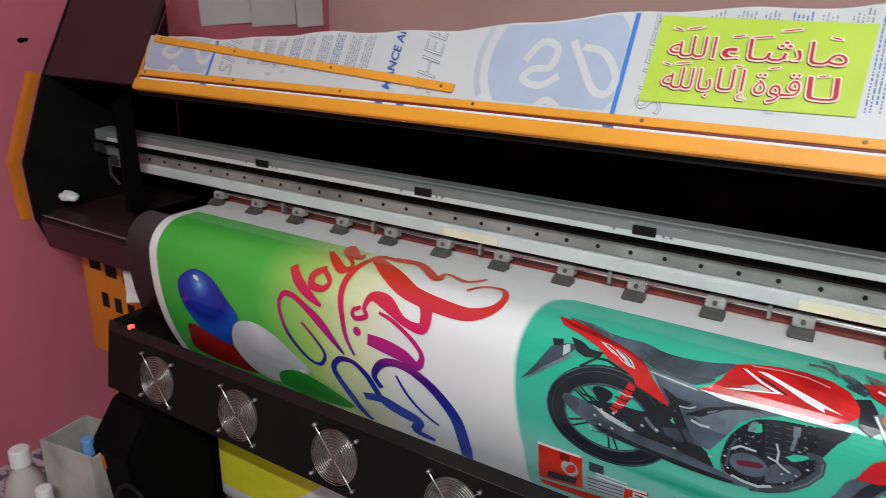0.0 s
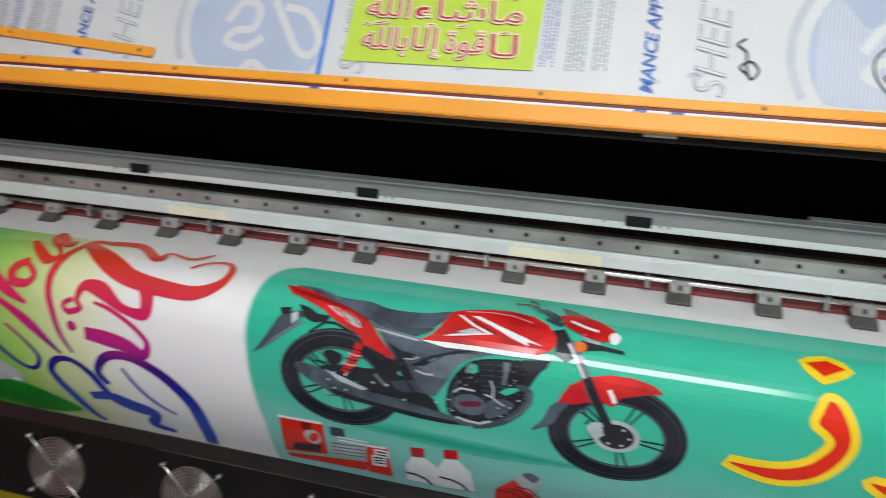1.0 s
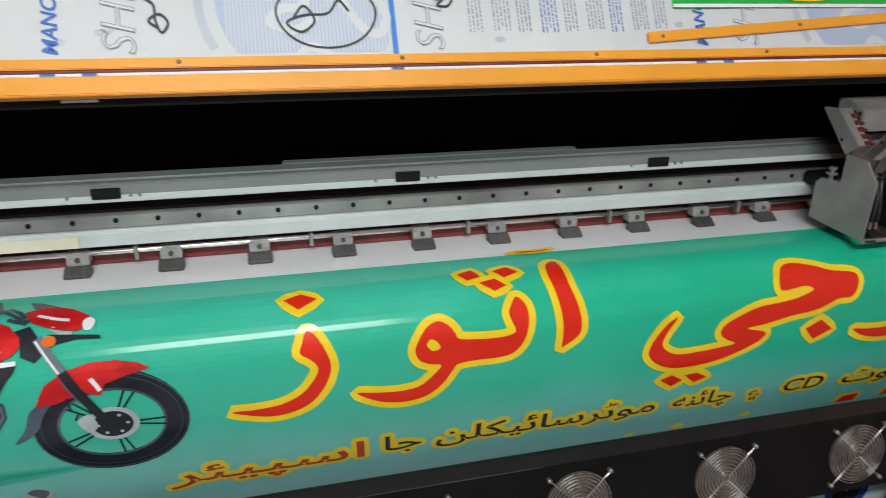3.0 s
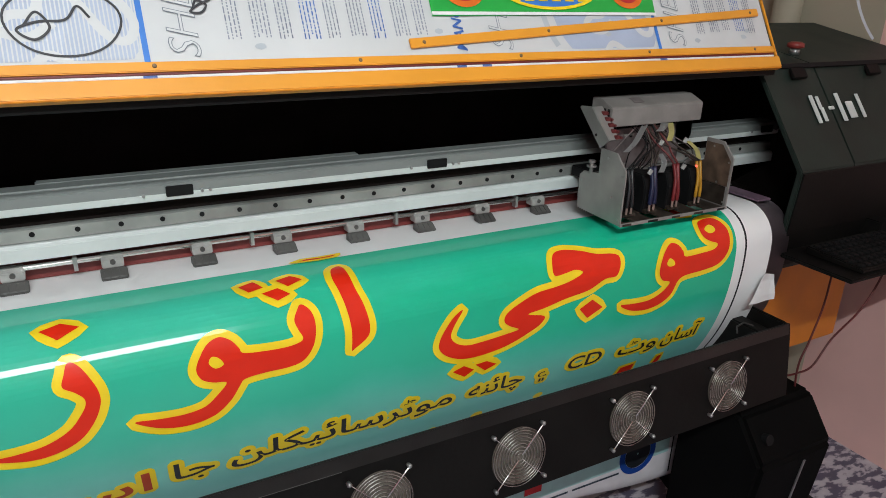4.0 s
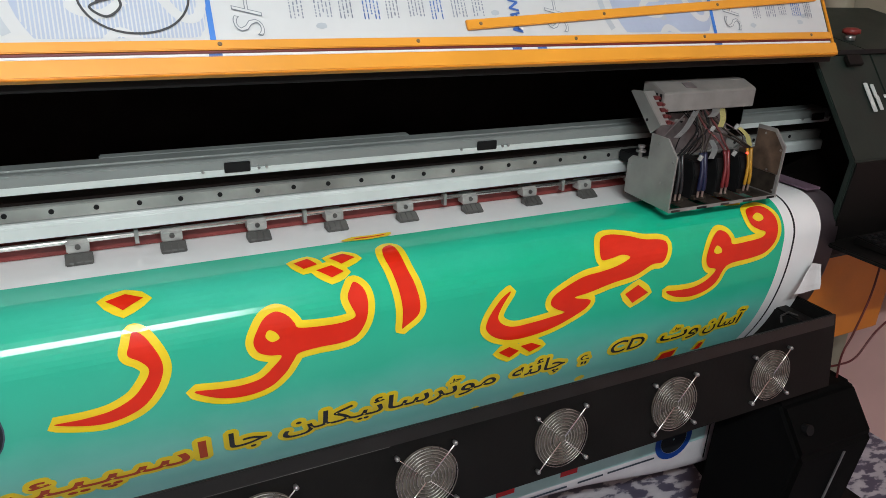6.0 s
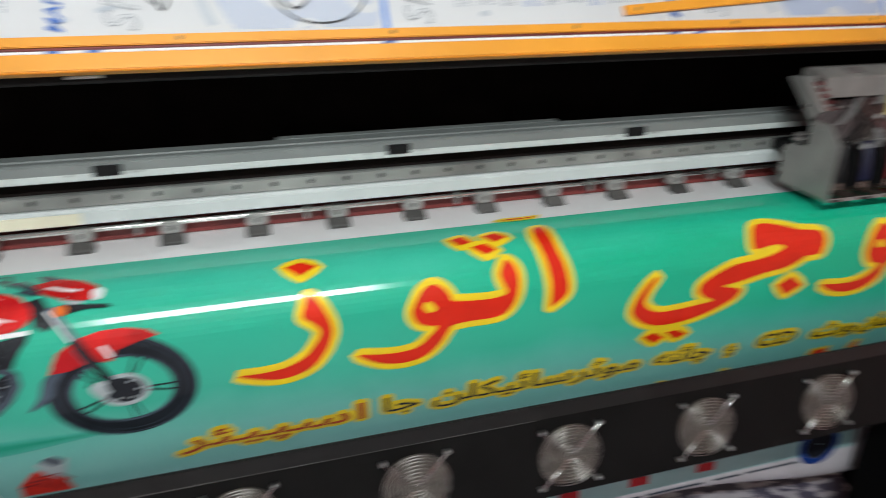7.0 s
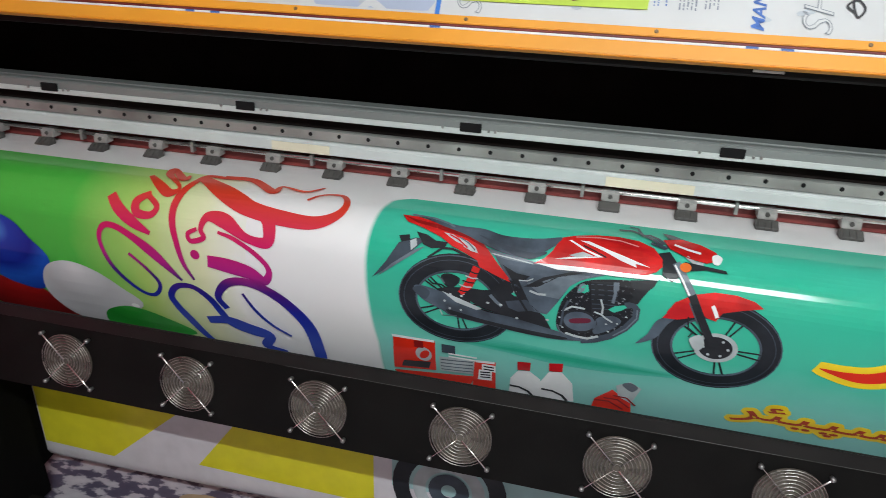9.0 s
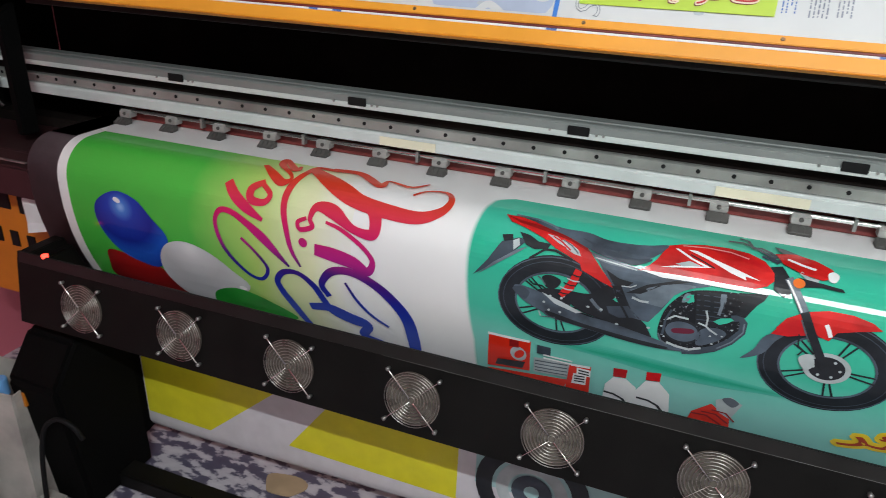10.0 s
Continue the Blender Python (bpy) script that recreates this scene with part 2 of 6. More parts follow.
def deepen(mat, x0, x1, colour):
    """Multiplies a ground's colour by another from x0 to x1, more strongly higher up."""
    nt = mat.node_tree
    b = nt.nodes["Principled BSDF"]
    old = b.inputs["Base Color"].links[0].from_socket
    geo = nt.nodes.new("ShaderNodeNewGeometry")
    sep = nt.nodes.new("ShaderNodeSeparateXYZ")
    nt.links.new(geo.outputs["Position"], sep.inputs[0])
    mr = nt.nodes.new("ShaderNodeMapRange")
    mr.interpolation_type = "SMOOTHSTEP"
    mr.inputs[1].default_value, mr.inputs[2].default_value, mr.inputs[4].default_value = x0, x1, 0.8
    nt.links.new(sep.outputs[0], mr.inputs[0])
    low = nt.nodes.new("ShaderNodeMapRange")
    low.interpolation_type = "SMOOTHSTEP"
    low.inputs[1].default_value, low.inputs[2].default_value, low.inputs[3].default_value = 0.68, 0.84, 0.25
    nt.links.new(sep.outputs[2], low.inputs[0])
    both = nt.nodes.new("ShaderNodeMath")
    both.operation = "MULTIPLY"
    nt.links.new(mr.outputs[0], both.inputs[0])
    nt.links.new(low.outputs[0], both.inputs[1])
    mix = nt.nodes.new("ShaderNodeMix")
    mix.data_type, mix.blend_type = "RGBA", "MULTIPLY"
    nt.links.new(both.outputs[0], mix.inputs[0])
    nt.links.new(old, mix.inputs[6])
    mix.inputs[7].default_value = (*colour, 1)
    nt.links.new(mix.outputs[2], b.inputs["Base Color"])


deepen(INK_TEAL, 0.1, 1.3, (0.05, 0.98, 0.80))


def speckled(name, dark, light, scale, at):
    """Ink with fine broken highlights, like a photograph of machinery."""
    m, nt, b = nodes_of(name)
    geo = nt.nodes.new("ShaderNodeNewGeometry")
    n1 = nt.nodes.new("ShaderNodeTexNoise")
    n1.inputs["Scale"].default_value, n1.inputs["Detail"].default_value, n1.inputs["Roughness"].default_value = scale, 3, 0.6
    nt.links.new(geo.outputs["Position"], n1.inputs["Vector"])
    ramp = nt.nodes.new("ShaderNodeValToRGB")
    ramp.color_ramp.elements[0].position, ramp.color_ramp.elements[0].color = at, (*dark, 1)
    ramp.color_ramp.elements[1].position, ramp.color_ramp.elements[1].color = at + 0.13, (*light, 1)
    e = ramp.color_ramp.elements.new(at + 0.05)
    e.color = (*[d * 2.5 for d in dark], 1)
    nt.links.new(n1.outputs[0], ramp.inputs[0])
    nt.links.new(ramp.outputs[0], b.inputs["Base Color"])
    b.inputs["Roughness"].default_value, b.inputs["Specular IOR Level"].default_value = 0.55, 0.1
    b.inputs["Coat Weight"].default_value, b.inputs["Coat Roughness"].default_value = 0.7, 0.15
    return m


INK_MEADOW = gradient("green_to_white_ink", "X", [(-1.60, (0.055, 0.44, 0.05)), (-1.25, (0.075, 0.46, 0.06)), (-1.08, (0.42, 0.62, 0.15)), (-0.96, (0.74, 0.77, 0.48)), (-0.88, (0.82, 0.82, 0.80))], blotch=0.12)
INK_SCRIPT = gradient("red_to_blue_ink", "Z", [(0.68, (0.013, 0.055, 0.42)), (0.755, (0.012, 0.018, 0.27)), (0.795, (0.06, 0.008, 0.17)), (0.83, (0.42, 0.010, 0.20)), (0.89, (0.62, 0.012, 0.12)), (0.968, (0.66, 0.05, 0.02))], blotch=0.02)
INK_LIGHTYELLOW = ink_of("lemon_ink", (0.72, 0.66, 0.03))
INK_LILAC = ink_of("lilac_white_ink", (0.66, 0.63, 0.66))


def floor_material():
    """Polished stone slabs: pale flakes in a slate and mauve ground."""
    m, nt, b = nodes_of("flaked_stone_floor")
    geo = nt.nodes.new("ShaderNodeNewGeometry")
    mapping = nt.nodes.new("ShaderNodeMapping")
    mapping.inputs["Scale"].default_value = (14, 27, 14)
    mapping.inputs["Rotation"].default_value = (0, 0, 0.5)
    nt.links.new(geo.outputs["Position"], mapping.inputs["Vector"])
    warp = nt.nodes.new("ShaderNodeTexNoise")
    warp.inputs["Scale"].default_value, warp.inputs["Detail"].default_value = 1.2, 8
    nt.links.new(mapping.outputs[0], warp.inputs["Vector"])
    ramp = nt.nodes.new("ShaderNodeValToRGB")
    for p, c in ((0.47, (0.10, 0.09, 0.14)), (0.53, (0.50, 0.47, 0.52))):
        e = ramp.color_ramp.elements.new(p)
        e.color = (*c, 1)
    ramp.color_ramp.elements[0].color = (0.06, 0.055, 0.09, 1)
    ramp.color_ramp.elements[-1].color = (0.74, 0.71, 0.73, 1)
    nt.links.new(warp.outputs[0], ramp.inputs[0])
    nt.links.new(ramp.outputs[0], b.inputs["Base Color"])
    b.inputs["Roughness"].default_value = 0.3
    return m


FLOOR = floor_material()

# ---------------------------------------------------------------- room
def slab(name, x0, x1, y0, y1, z0, z1, mat, label, category):
    return tagged(part(name, box(x0, x1, y0, y1, z0, z1), mat), label, category, kind="structure")


WX0, WX1, WY0, WY1, WZ = -2.42, 2.47, -2.2, 1.72, 2.64
slab("floor", WX0, WX1, WY0, WY1, -0.1, 0, FLOOR, "polished stone floor with white and mauve flakes", "floor")
slab("wall_west", WX0 - 0.12, WX0, WY0 - 0.12, WY1 + 0.12, -0.1, WZ, PINK, "deep pink painted plaster wall beside the printer", "wall")
slab("wall_east", WX1, WX1 + 0.12, WY0 - 0.12, 0.42, -0.1, WZ, PALE_PINK, "pale pink painted plaster wall", "wall")
slab("wall_east", WX1, WX1 + 0.12, 0.42, WY1 + 0.12, -0.1, WZ, BEIGE, "dull beige stretch of wall behind the electronics housing", "wall")
slab("wall_north", WX0, 0.9, WY1, WY1 + 0.12, -0.1, WZ, PALE_PINK, "pale pink wall behind the printer", "wall")
slab("wall_north", 0.9, WX1, WY1, WY1 + 0.12, -0.1, WZ, BEIGE, "dull beige wall behind the printer", "wall")
# south wall and ceiling are unseen, kept white to bounce lamp light
slab("wall_south", WX0, WX1, WY0 - 0.12, WY0, -0.1, WZ, WHITEWASH, "plain pale plaster wall", "wall")
slab("ceiling", WX0 - 0.12, WX1 + 0.12, WY0 - 0.12, WY1 + 0.12, WZ, WZ + 0.1, WHITEWASH, "plain white plaster ceiling", "ceiling")


def tube_lamp(x, y, z, length, power):
    """A tube on a slim body under the ceiling, behind the camera."""
    t = thing("tube_lamp", "white fluorescent tube lamp under the ceiling", "lamp", at=(x, y, z))
    part("tube", tube([(-length / 2, 0, 0), (length / 2, 0, 0)], 0.014, 12), TUBE_LIGHT, t, "glowing white tube", smooth=True)
    part("body", box(-length / 2 - 0.03, length / 2 + 0.03, -0.02, 0.02, 0.02, 0.06, 0.004), WHITE_ENAMEL, t)
    for e in (-1, 1):
        part("tube_holder", box(e * (length / 2 + 0.012) - 0.012, e * (length / 2 + 0.012) + 0.012, -0.016, 0.016, -0.016, 0.02, 0.003), WHITE_ENAMEL, t)
    lamp = bpy.data.lights.new("tube_glow", "AREA")
    lamp.shape, lamp.size, lamp.size_y, lamp.energy, lamp.color = "RECTANGLE", length, 0.03, power, LAMP_COLOUR
    ob = new("tube_glow", lamp)
    ob.parent = t
    ob.matrix_basis = Matrix.Translation((0, 0.010, -0.018)) @ pose(0, 0, 0, 42, 0, 0)
    return t


tube_lamp(0.15, -1.72, WZ - 0.06, 1.25, LAMP_POWER)

# the pipe column in the corner and pinned papers on the back wall
column = tagged(part("pipe_column", tube([(WX1 - 0.055, 0.71, 0), (WX1 - 0.055, 0.71, WZ)], 0.045, 20), BEIGE, smooth=True), "beige painted pipe column in the corner", "pipe")
for py, pz, pw, ph, tilt in ((1.10, 1.475, 0.25, 0.175, 3), (1.36, 1.468, 0.25, 0.175, 2), (1.58, 1.462, 0.17, 0.175, 3), (1.08, 1.66, 0.26, 0.18, 2), (1.35, 1.652, 0.26, 0.18, 3), (1.58, 1.645, 0.18, 0.18, 2)):
    own = box(-0.001, 0.001, -pw / 2, pw / 2, -ph / 2, ph / 2)
    bmesh.ops.subdivide_edges(own, edges=own.edges[:], cuts=4, use_grid_fill=True)
    for p in own.verts:
        p.co.x += 0.006 * math.sin(p.co.y * 17 + py * 5) * (0.5 - p.co.z / ph) + 0.006
    sheet = tagged(part("paper_sheet", own, PAPER), "white paper sheet pinned to the pink wall", "paper", group="pinned papers")
    sheet.matrix_basis = pose(WX0 + 0.003, py, pz, tilt, 0, 0)
own = bmesh.new()
rng = random.Random(12)
chip = [own.verts.new((0.0, 0.020 * math.cos(a) * (0.6 + 0.8 * rng.random()) - 0.3 * 0.006 * math.sin(a), 0.007 * math.sin(a) * (0.6 + 0.9 * rng.random()))) for a in (k * math.pi / 7 for k in range(14))]
face = own.faces.new(chip)
bmesh.ops.solidify(own, geom=[face], thickness=0.0015)
chip = tagged(part("paint_chip", own, CHIP), "dark chipped spot in the pink wall paint", "stain")
chip.matrix_basis = pose(WX0 + 0.0015, 0.307, 1.349, 12, 0, 0)

# ---------------------------------------------------------------- printer
LEFT, RIGHT = -1.722, 1.722
printer = thing("printer", "wide-format inkjet printer with a black and orange metal body", "printer")
part("back_panel", box(-2.11, 2.40, 0.60, 0.62, 0.62, 1.31), DARK, printer)
part("inner_floor", box(-2.11, 1.92, 0.36, 0.60, 0.90, 0.93), DARK, printer)
# stretched left past the cover to block lamp light from the inside
part("roof_panel", prism([(0.21, 1.262), (0.60, 1.300), (0.60, 1.31), (0.21, 1.272)], -2.11, 1.73), DARK, printer)
part("roof_lip", prism([(0.20, 1.250), (0.206, 1.248), (0.206, 1.262), (0.20, 1.262)], -1.73, 1.73), BLACK, printer)

part("roof_scuff", prism([(0.1984, 1.2565), (0.1999, 1.2560), (0.1999, 1.2605), (0.1984, 1.2600)], -0.021, 0.024), ALU_LIGHT, printer, "bare scratched patch in the black paint")

# ---- the guide beam
BEAM = Vector((0.0, 0.0065, 0.0015))
beam = part("beam", prism([(0.30, 1.081), (0.30, 1.108), (0.304, 1.111), (0.318, 1.112), (0.3185, 1.109), (0.322, 1.109), (0.3225, 1.113), (0.352, 1.114), (0.356, 1.112), (0.356, 1.081)], -2.11, 1.95, 0.0012), ALU, printer, "grey aluminium guide beam")
part("beam_face", box(-2.05, 1.94, 0.2965, 0.2995, 1.0825, 1.0935, 0.0008), ALU_LIGHT, beam)
part("cable_tray", box(0.26, 0.80, 0.3565, 0.380, 1.100, 1.1135, 0.002), ALU, beam)
# dark filler box, stands in for the shade inside the slot
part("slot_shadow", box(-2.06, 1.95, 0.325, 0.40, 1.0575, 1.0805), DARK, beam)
rail = part("rail", prism([(0.312, 1.036), (0.312, 1.055), (0.316, 1.057), (0.38, 1.057), (0.38, 1.036)], -2.11, 1.95), RAIL_STEEL, printer, "worn steel rail with bolt holes")
lower_beam = part("lower_beam", prism([(0.30, 1.009), (0.30, 1.030), (0.304, 1.0345), (0.38, 1.0345), (0.38, 1.009)], -2.05, 1.95, 0.0012), WHITE_ENAMEL, printer, "pale enamelled lower beam")
hole = tube([(0, 0.3105, 0), (0, 0.3135, 0)], 0.0042, 8)
hole_mesh = part("bolt_hole", hole, RUBBER, rail)
hole_mesh.location = (-2.0075, 0, 1.0475)
for k in range(1, 62):
    h = new("bolt_hole", hole_mesh.data)
    h.parent = rail
    h.location = (-2.0075 + 0.0626 * k, 0, 1.0475)
for k in range(1, 9):
    bx = -1.8959 + 0.4718 * k
    own = box(bx - 0.021, bx + 0.021, 0.2935, 0.298, 1.0885, 1.1055, 0.001)
    part("sensor_slot", own, RUBBER, beam)
    for sx in (bx - 0.055, bx + 0.035, bx + 0.048):
        part("screw", tube([(sx, 0.294, 1.093), (sx, 0.299, 1.093)], 0.0026, 8), STEEL, beam)
for x0, x1 in ((-0.90, -0.772), (-0.219, -0.06)):
    tagged(part("tape_strip", box(x0, x1, 0.3037, 0.3057, 1.012, 1.0305), CREAM), "cream paper tape strip on the pale lower beam", "tape", group="tape strips")

for ob in (beam, rail, lower_beam):
    ob.location = BEAM

# ---- pinch rollers on their rod
rod = part("roller_rod", tube([(-1.62, 0.317, 0.9975), (1.66, 0.317, 0.9975)], 0.0045, 10), CHROME, printer, "chrome rod", smooth=True)
part("maroon_strip", box(-1.62, 1.66, 0.337, 0.357, 0.9695, 0.9935), MAROON, printer)
# dark strip painting the shade of the gap behind the rollers
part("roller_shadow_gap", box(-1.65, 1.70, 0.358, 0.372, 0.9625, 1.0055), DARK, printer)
for k in range(-3, 22):
    x = -1.1808 + 0.1392 * k
    roller = new("pinch_roller")
    roller.parent = printer
    roller.location = (x, 0.012, -0.0025)
    roller.empty_display_size = 0.02
    own = prism([(0.293, 0.984), (0.294, 0.998), (0.300, 1.003), (0.318, 1.003), (0.318, 0.984)], -0.0165, 0.0165, 0.0015)
    bracket_part = part("bracket", own, STEEL_PALE, roller, "bare metal bracket")
    part("screw", tube([(0, 0.295, 0.994), (0, 0.2915, 0.9935)], 0.0042, 10), FLAP_GREY, bracket_part, "dark screw head")
    own = prism([(0.272, 0.9705), (0.272, 0.974), (0.288, 0.984), (0.296, 0.984), (0.296, 0.9705)], -0.020, 0.020, 0.0015)
    for fx in (-0.011, 0.0, 0.011):
        prism([(0.2715, 0.9745), (0.2735, 0.9768), (0.2865, 0.9850), (0.2875, 0.9835)], fx - 0.0035, fx + 0.0035, bm=own)
    part("flap", own, FLAP_GREY, roller, "dark grey pressing flap")
for k in range(-2, 21, 2):
    x = -1.1808 + 0.1392 * (k + 0.62)
    part("rod_clip", box(x - 0.003, x + 0.003, 0.311, 0.324, 0.9825, 1.0055), STEEL, rod)

# ---- sheet profile over the bed
R0, R2, YF, ZT = 0.085, 0.5, 0.180, 0.968
FLAT = 0.36 - YF
TURN1 = math.radians(86)
ARC = R0 * TURN1


def on_banner(u, v, lift=0.0):
    """A place on the banner: u along x, v down the sheet from its back edge."""
    if v < FLAT:
        y, z, a = 0.36 - v, ZT, 0.0
    elif v < FLAT + ARC:
        a = (v - FLAT) / R0
        y, z = YF - R0 * math.sin(a), ZT - R0 + R0 * math.cos(a)
    else:
        a = TURN1 + (v - FLAT - ARC) / R2
        y = YF - R0 * math.sin(TURN1) - R2 * (math.sin(a) - math.sin(TURN1))
        z = ZT - R0 + R0 * math.cos(TURN1) + R2 * (math.cos(a) - math.cos(TURN1))
    return Vector((u, y - lift * math.sin(a), z + lift * math.cos(a)))


VEND = 0.62


def sheet_of(x0, x1, v0, v1, lift, nu, nv, thick=0.0):
    own = bmesh.new()
    grid = [[own.verts.new(on_banner(x0 + (x1 - x0) * i / nu, v0 + (v1 - v0) * k / nv, lift)) for k in range(nv + 1)] for i in range(nu + 1)]
    for i in range(nu):
        for k in range(nv):
            own.faces.new((grid[i][k], grid[i][k + 1], grid[i + 1][k + 1], grid[i + 1][k]))
    if thick:
        bmesh.ops.solidify(own, geom=own.faces[:], thickness=thick)
    return own


part("platen", sheet_of(-1.71, 1.76, 0.0, 0.60, -0.006, 4, 60, 0.02), PLATEN_GREY, printer, "grey curved heated bed", smooth=True)

# ---- left end, open towards the front
END = [(0.60, 0.80), (0.13, 0.80), (0.10, 0.885), (0.092, 1.045), (0.185, 1.275), (0.375, 1.62), (0.60, 1.62)]
left_end = part("end_plate", prism(END, -2.125, -2.110, 0.002), BLACK, printer, "black end plate")
part("edge_trim", prism([(0.098, 0.885), (0.075, 0.885), (0.066, 1.047), (0.160, 1.285), (0.183, 1.277), (0.090, 1.045)], -2.155, -2.126, 0.002), DEEP_ORANGE, left_end, "orange outer trim")
part("top_panel", prism([(0.186, 1.276), (0.376, 1.622), (0.385, 1.616), (0.195, 1.270)], -2.110, LEFT - 0.004, 0.002), PLUM, printer, "plum-black top panel")
part("inner_post", prism([(0.20, 0.93), (0.20, 1.22), (0.245, 1.24), (0.245, 0.93)], -1.845, -1.822, 0.003), DEEP_BLACK, printer)
sill = part("sill", prism([(0.12, 0.80), (0.105, 0.885), (0.16, 0.905), (0.36, 0.905), (0.36, 0.80)], -2.110, -1.715, 0.004), PLUM, printer, "dark lower sill")
part("sill_edge", box(-2.10, -1.73, 0.112, 0.118, 0.8955, 0.899), STEEL, sill)
own = box(-2.10, -2.06, 0.290, 0.3010, 1.05, 1.075, 0.002)
box(-2.02, -1.99, 0.285, 0.2945, 1.02, 1.05, 0.003, bm=own)
tube([(-2.03, 0.29, 1.04), (-2.0, 0.27, 1.0), (-1.98, 0.28, 0.97)], 0.004, 8, own)
part("belt_end", own, STAINED_DARK, printer, "metal belt-tension bracket")

# ---- right end: closed electronics housing
HOUSE = [(0.62, 0.80), (0.12, 0.80), (0.105, 0.90), (0.093, 1.05), (0.255, 1.262), (0.62, 1.335)]
house = part("electronics_housing", prism(HOUSE, 1.935, 2.43, 0.004), GREENBLACK, printer, "greenish-black electronics housing")
part("front_shell", prism([(0.134, 0.80), (0.12, 0.80), (0.105, 0.90), (0.093, 1.05), (0.255, 1.262), (0.62, 1.335), (0.62, 1.323), (0.260, 1.250), (0.107, 1.046), (0.118, 0.90)], 1.745, 1.9345, 0.002), GREENBLACK, house, "thin folded front shell over the open bay")
part("lid_seam", prism([(0.2465, 1.254), (0.2535, 1.263), (0.250, 1.266), (0.243, 1.257)], 1.746, 2.429), RUBBER, house)
for hx in (1.83, 2.12):
    part("lid_hinge", prism([(0.225, 1.232), (0.24, 1.252), (0.235, 1.258), (0.219, 1.238)], hx, hx + 0.05, 0.001), BLACK, house)
part("lower_face", prism([(0.116, 0.812), (0.101, 0.90), (0.0895, 1.044), (0.0935, 1.046), (0.108, 0.90), (0.12, 0.812)], 1.750, 2.425), BLACK, house)
part("inner_end", prism([(0.60, 0.81), (0.137, 0.81), (0.112, 1.046), (0.262, 1.246), (0.60, 1.30)], 1.925, 1.9345), DARK, house)
# brand mark as plain silver bars on the sloping face
for mx, w, h, dz in ((1.872, 0.013, 0.073, 0), (1.893, 0.011, 0.034, 0.019), (1.896, 0.012, 0.036, -0.019), (1.931, 0.020, 0.009, 0), (1.967, 0.014, 0.074, 0.0), (2.003, 0.026, 0.044, -0.011), (2.044, 0.012, 0.064, -0.001)):
    own = box(-w / 2, w / 2, -0.0015, 0.0015, -h / 2, h / 2, 0.001)
    ob = part("brand_mark", own, ALU_LIGHT, house, "silver brand mark bar")
    c = 0.55 + dz * 3
    ob.matrix_basis = pose(mx, 0.093 + 0.162 * c - 0.003, 1.05 + 0.212 * c + 0.002, -37.4, 0, 0)
own = tube([(1.965, 0.33, 1.276), (1.965, 0.33, 1.29)], 0.012, 14)
stop_button = part("emergency_stop", own, STEEL, house, "red mushroom stop button", smooth=True)
own = tube([(1.965, 0.33, 1.290), (1.965, 0.33, 1.294), (1.965, 0.33, 1.303), (1.965, 0.33, 1.307)], [0.010, 0.021, 0.021, 0.012], 16)
part("button_head", own, plain("brownish_red_plastic", (0.20, 0.025, 0.02), 0.4, vary=0.15), stop_button, "dull red button head", smooth=True)

# ---- legs and stand
own = box(-2.10, -1.70, 0.20, 0.30, 0.45, 0.80, 0.006)
leg = part("leg_bracket", own, DEEP_ORANGE, printer, "orange slotted leg bracket")
for sx, sz, w, h in ((-2.03, 0.755, 0.05, 0.06), (-1.955, 0.745, 0.05, 0.06), (-1.88, 0.74, 0.04, 0.06), (-2.0, 0.635, 0.03, 0.045), (-1.94, 0.63, 0.03, 0.045), (-1.88, 0.625, 0.03, 0.045)):
    part("slot", box(sx - w / 2, sx + w / 2, 0.197, 0.2, sz - h / 2, sz + h / 2, 0.001), RUBBER, leg)
part("leg_bracket", box(1.80, 2.25, 0.22, 0.34, 0.47, 0.80, 0.006), DEEP_ORANGE, printer, "orange leg bracket")
for lx in (-1.92, 1.98):
    part("leg", box(lx - 0.06, lx + 0.06, 0.24, 0.36, 0.03, 0.50, 0.006), DEEP_ORANGE, printer)
    part("foot", box(lx - 0.09, lx + 0.09, 0.0, 0.60, 0.0, 0.06, 0.006), BLACK, printer)
part("stretcher", box(-1.86, 1.92, 0.072, 0.135, 0.0, 0.05, 0.006), BLACK, printer, "black floor stretcher")
part("bed_support", box(-1.70, 1.72, 0.28, 0.58, 0.70, 0.90, 0.01), BLACK, printer)

# ---------------------------------------------------------------- dryer bar with fans
T9 = math.tan(math.radians(9))
C9, S9 = math.cos(math.radians(9)), math.sin(math.radians(9))


def on_panel(z):
    return (z - 0.62) * T9


own = bmesh.new()
q = []
for r, da, y in ((0.0185, 0.0, -0.0012), (0.052, 0.12, -0.0018), (0.0535, 0.40, -0.0014), (0.053, 0.66, -0.0008), (0.0185, 0.72, -0.0008)):
    q.append(own.verts.new((r * math.cos(da), y, r * math.sin(da))))
own.faces.new(q)
BLADE = bpy.data.meshes.new("blade")
own.to_mesh(BLADE)
own.free()
BLADE.materials.append(FAN_GREY)
dryer = thing("dryer_bar", "long black dryer bar with a row of wire-guarded fans", "dryer")
own = prism([(on_panel(0.545), 0.545), (on_panel(0.694), 0.694), (0.0175, 0.7185), (0.0205, 0.7185), (0.030, 0.700), (0.034, 0.54)], -1.695, 1.706, 0.0012)
casing = part("casing", own, BLACK, dryer, "matt black sheet-metal casing")
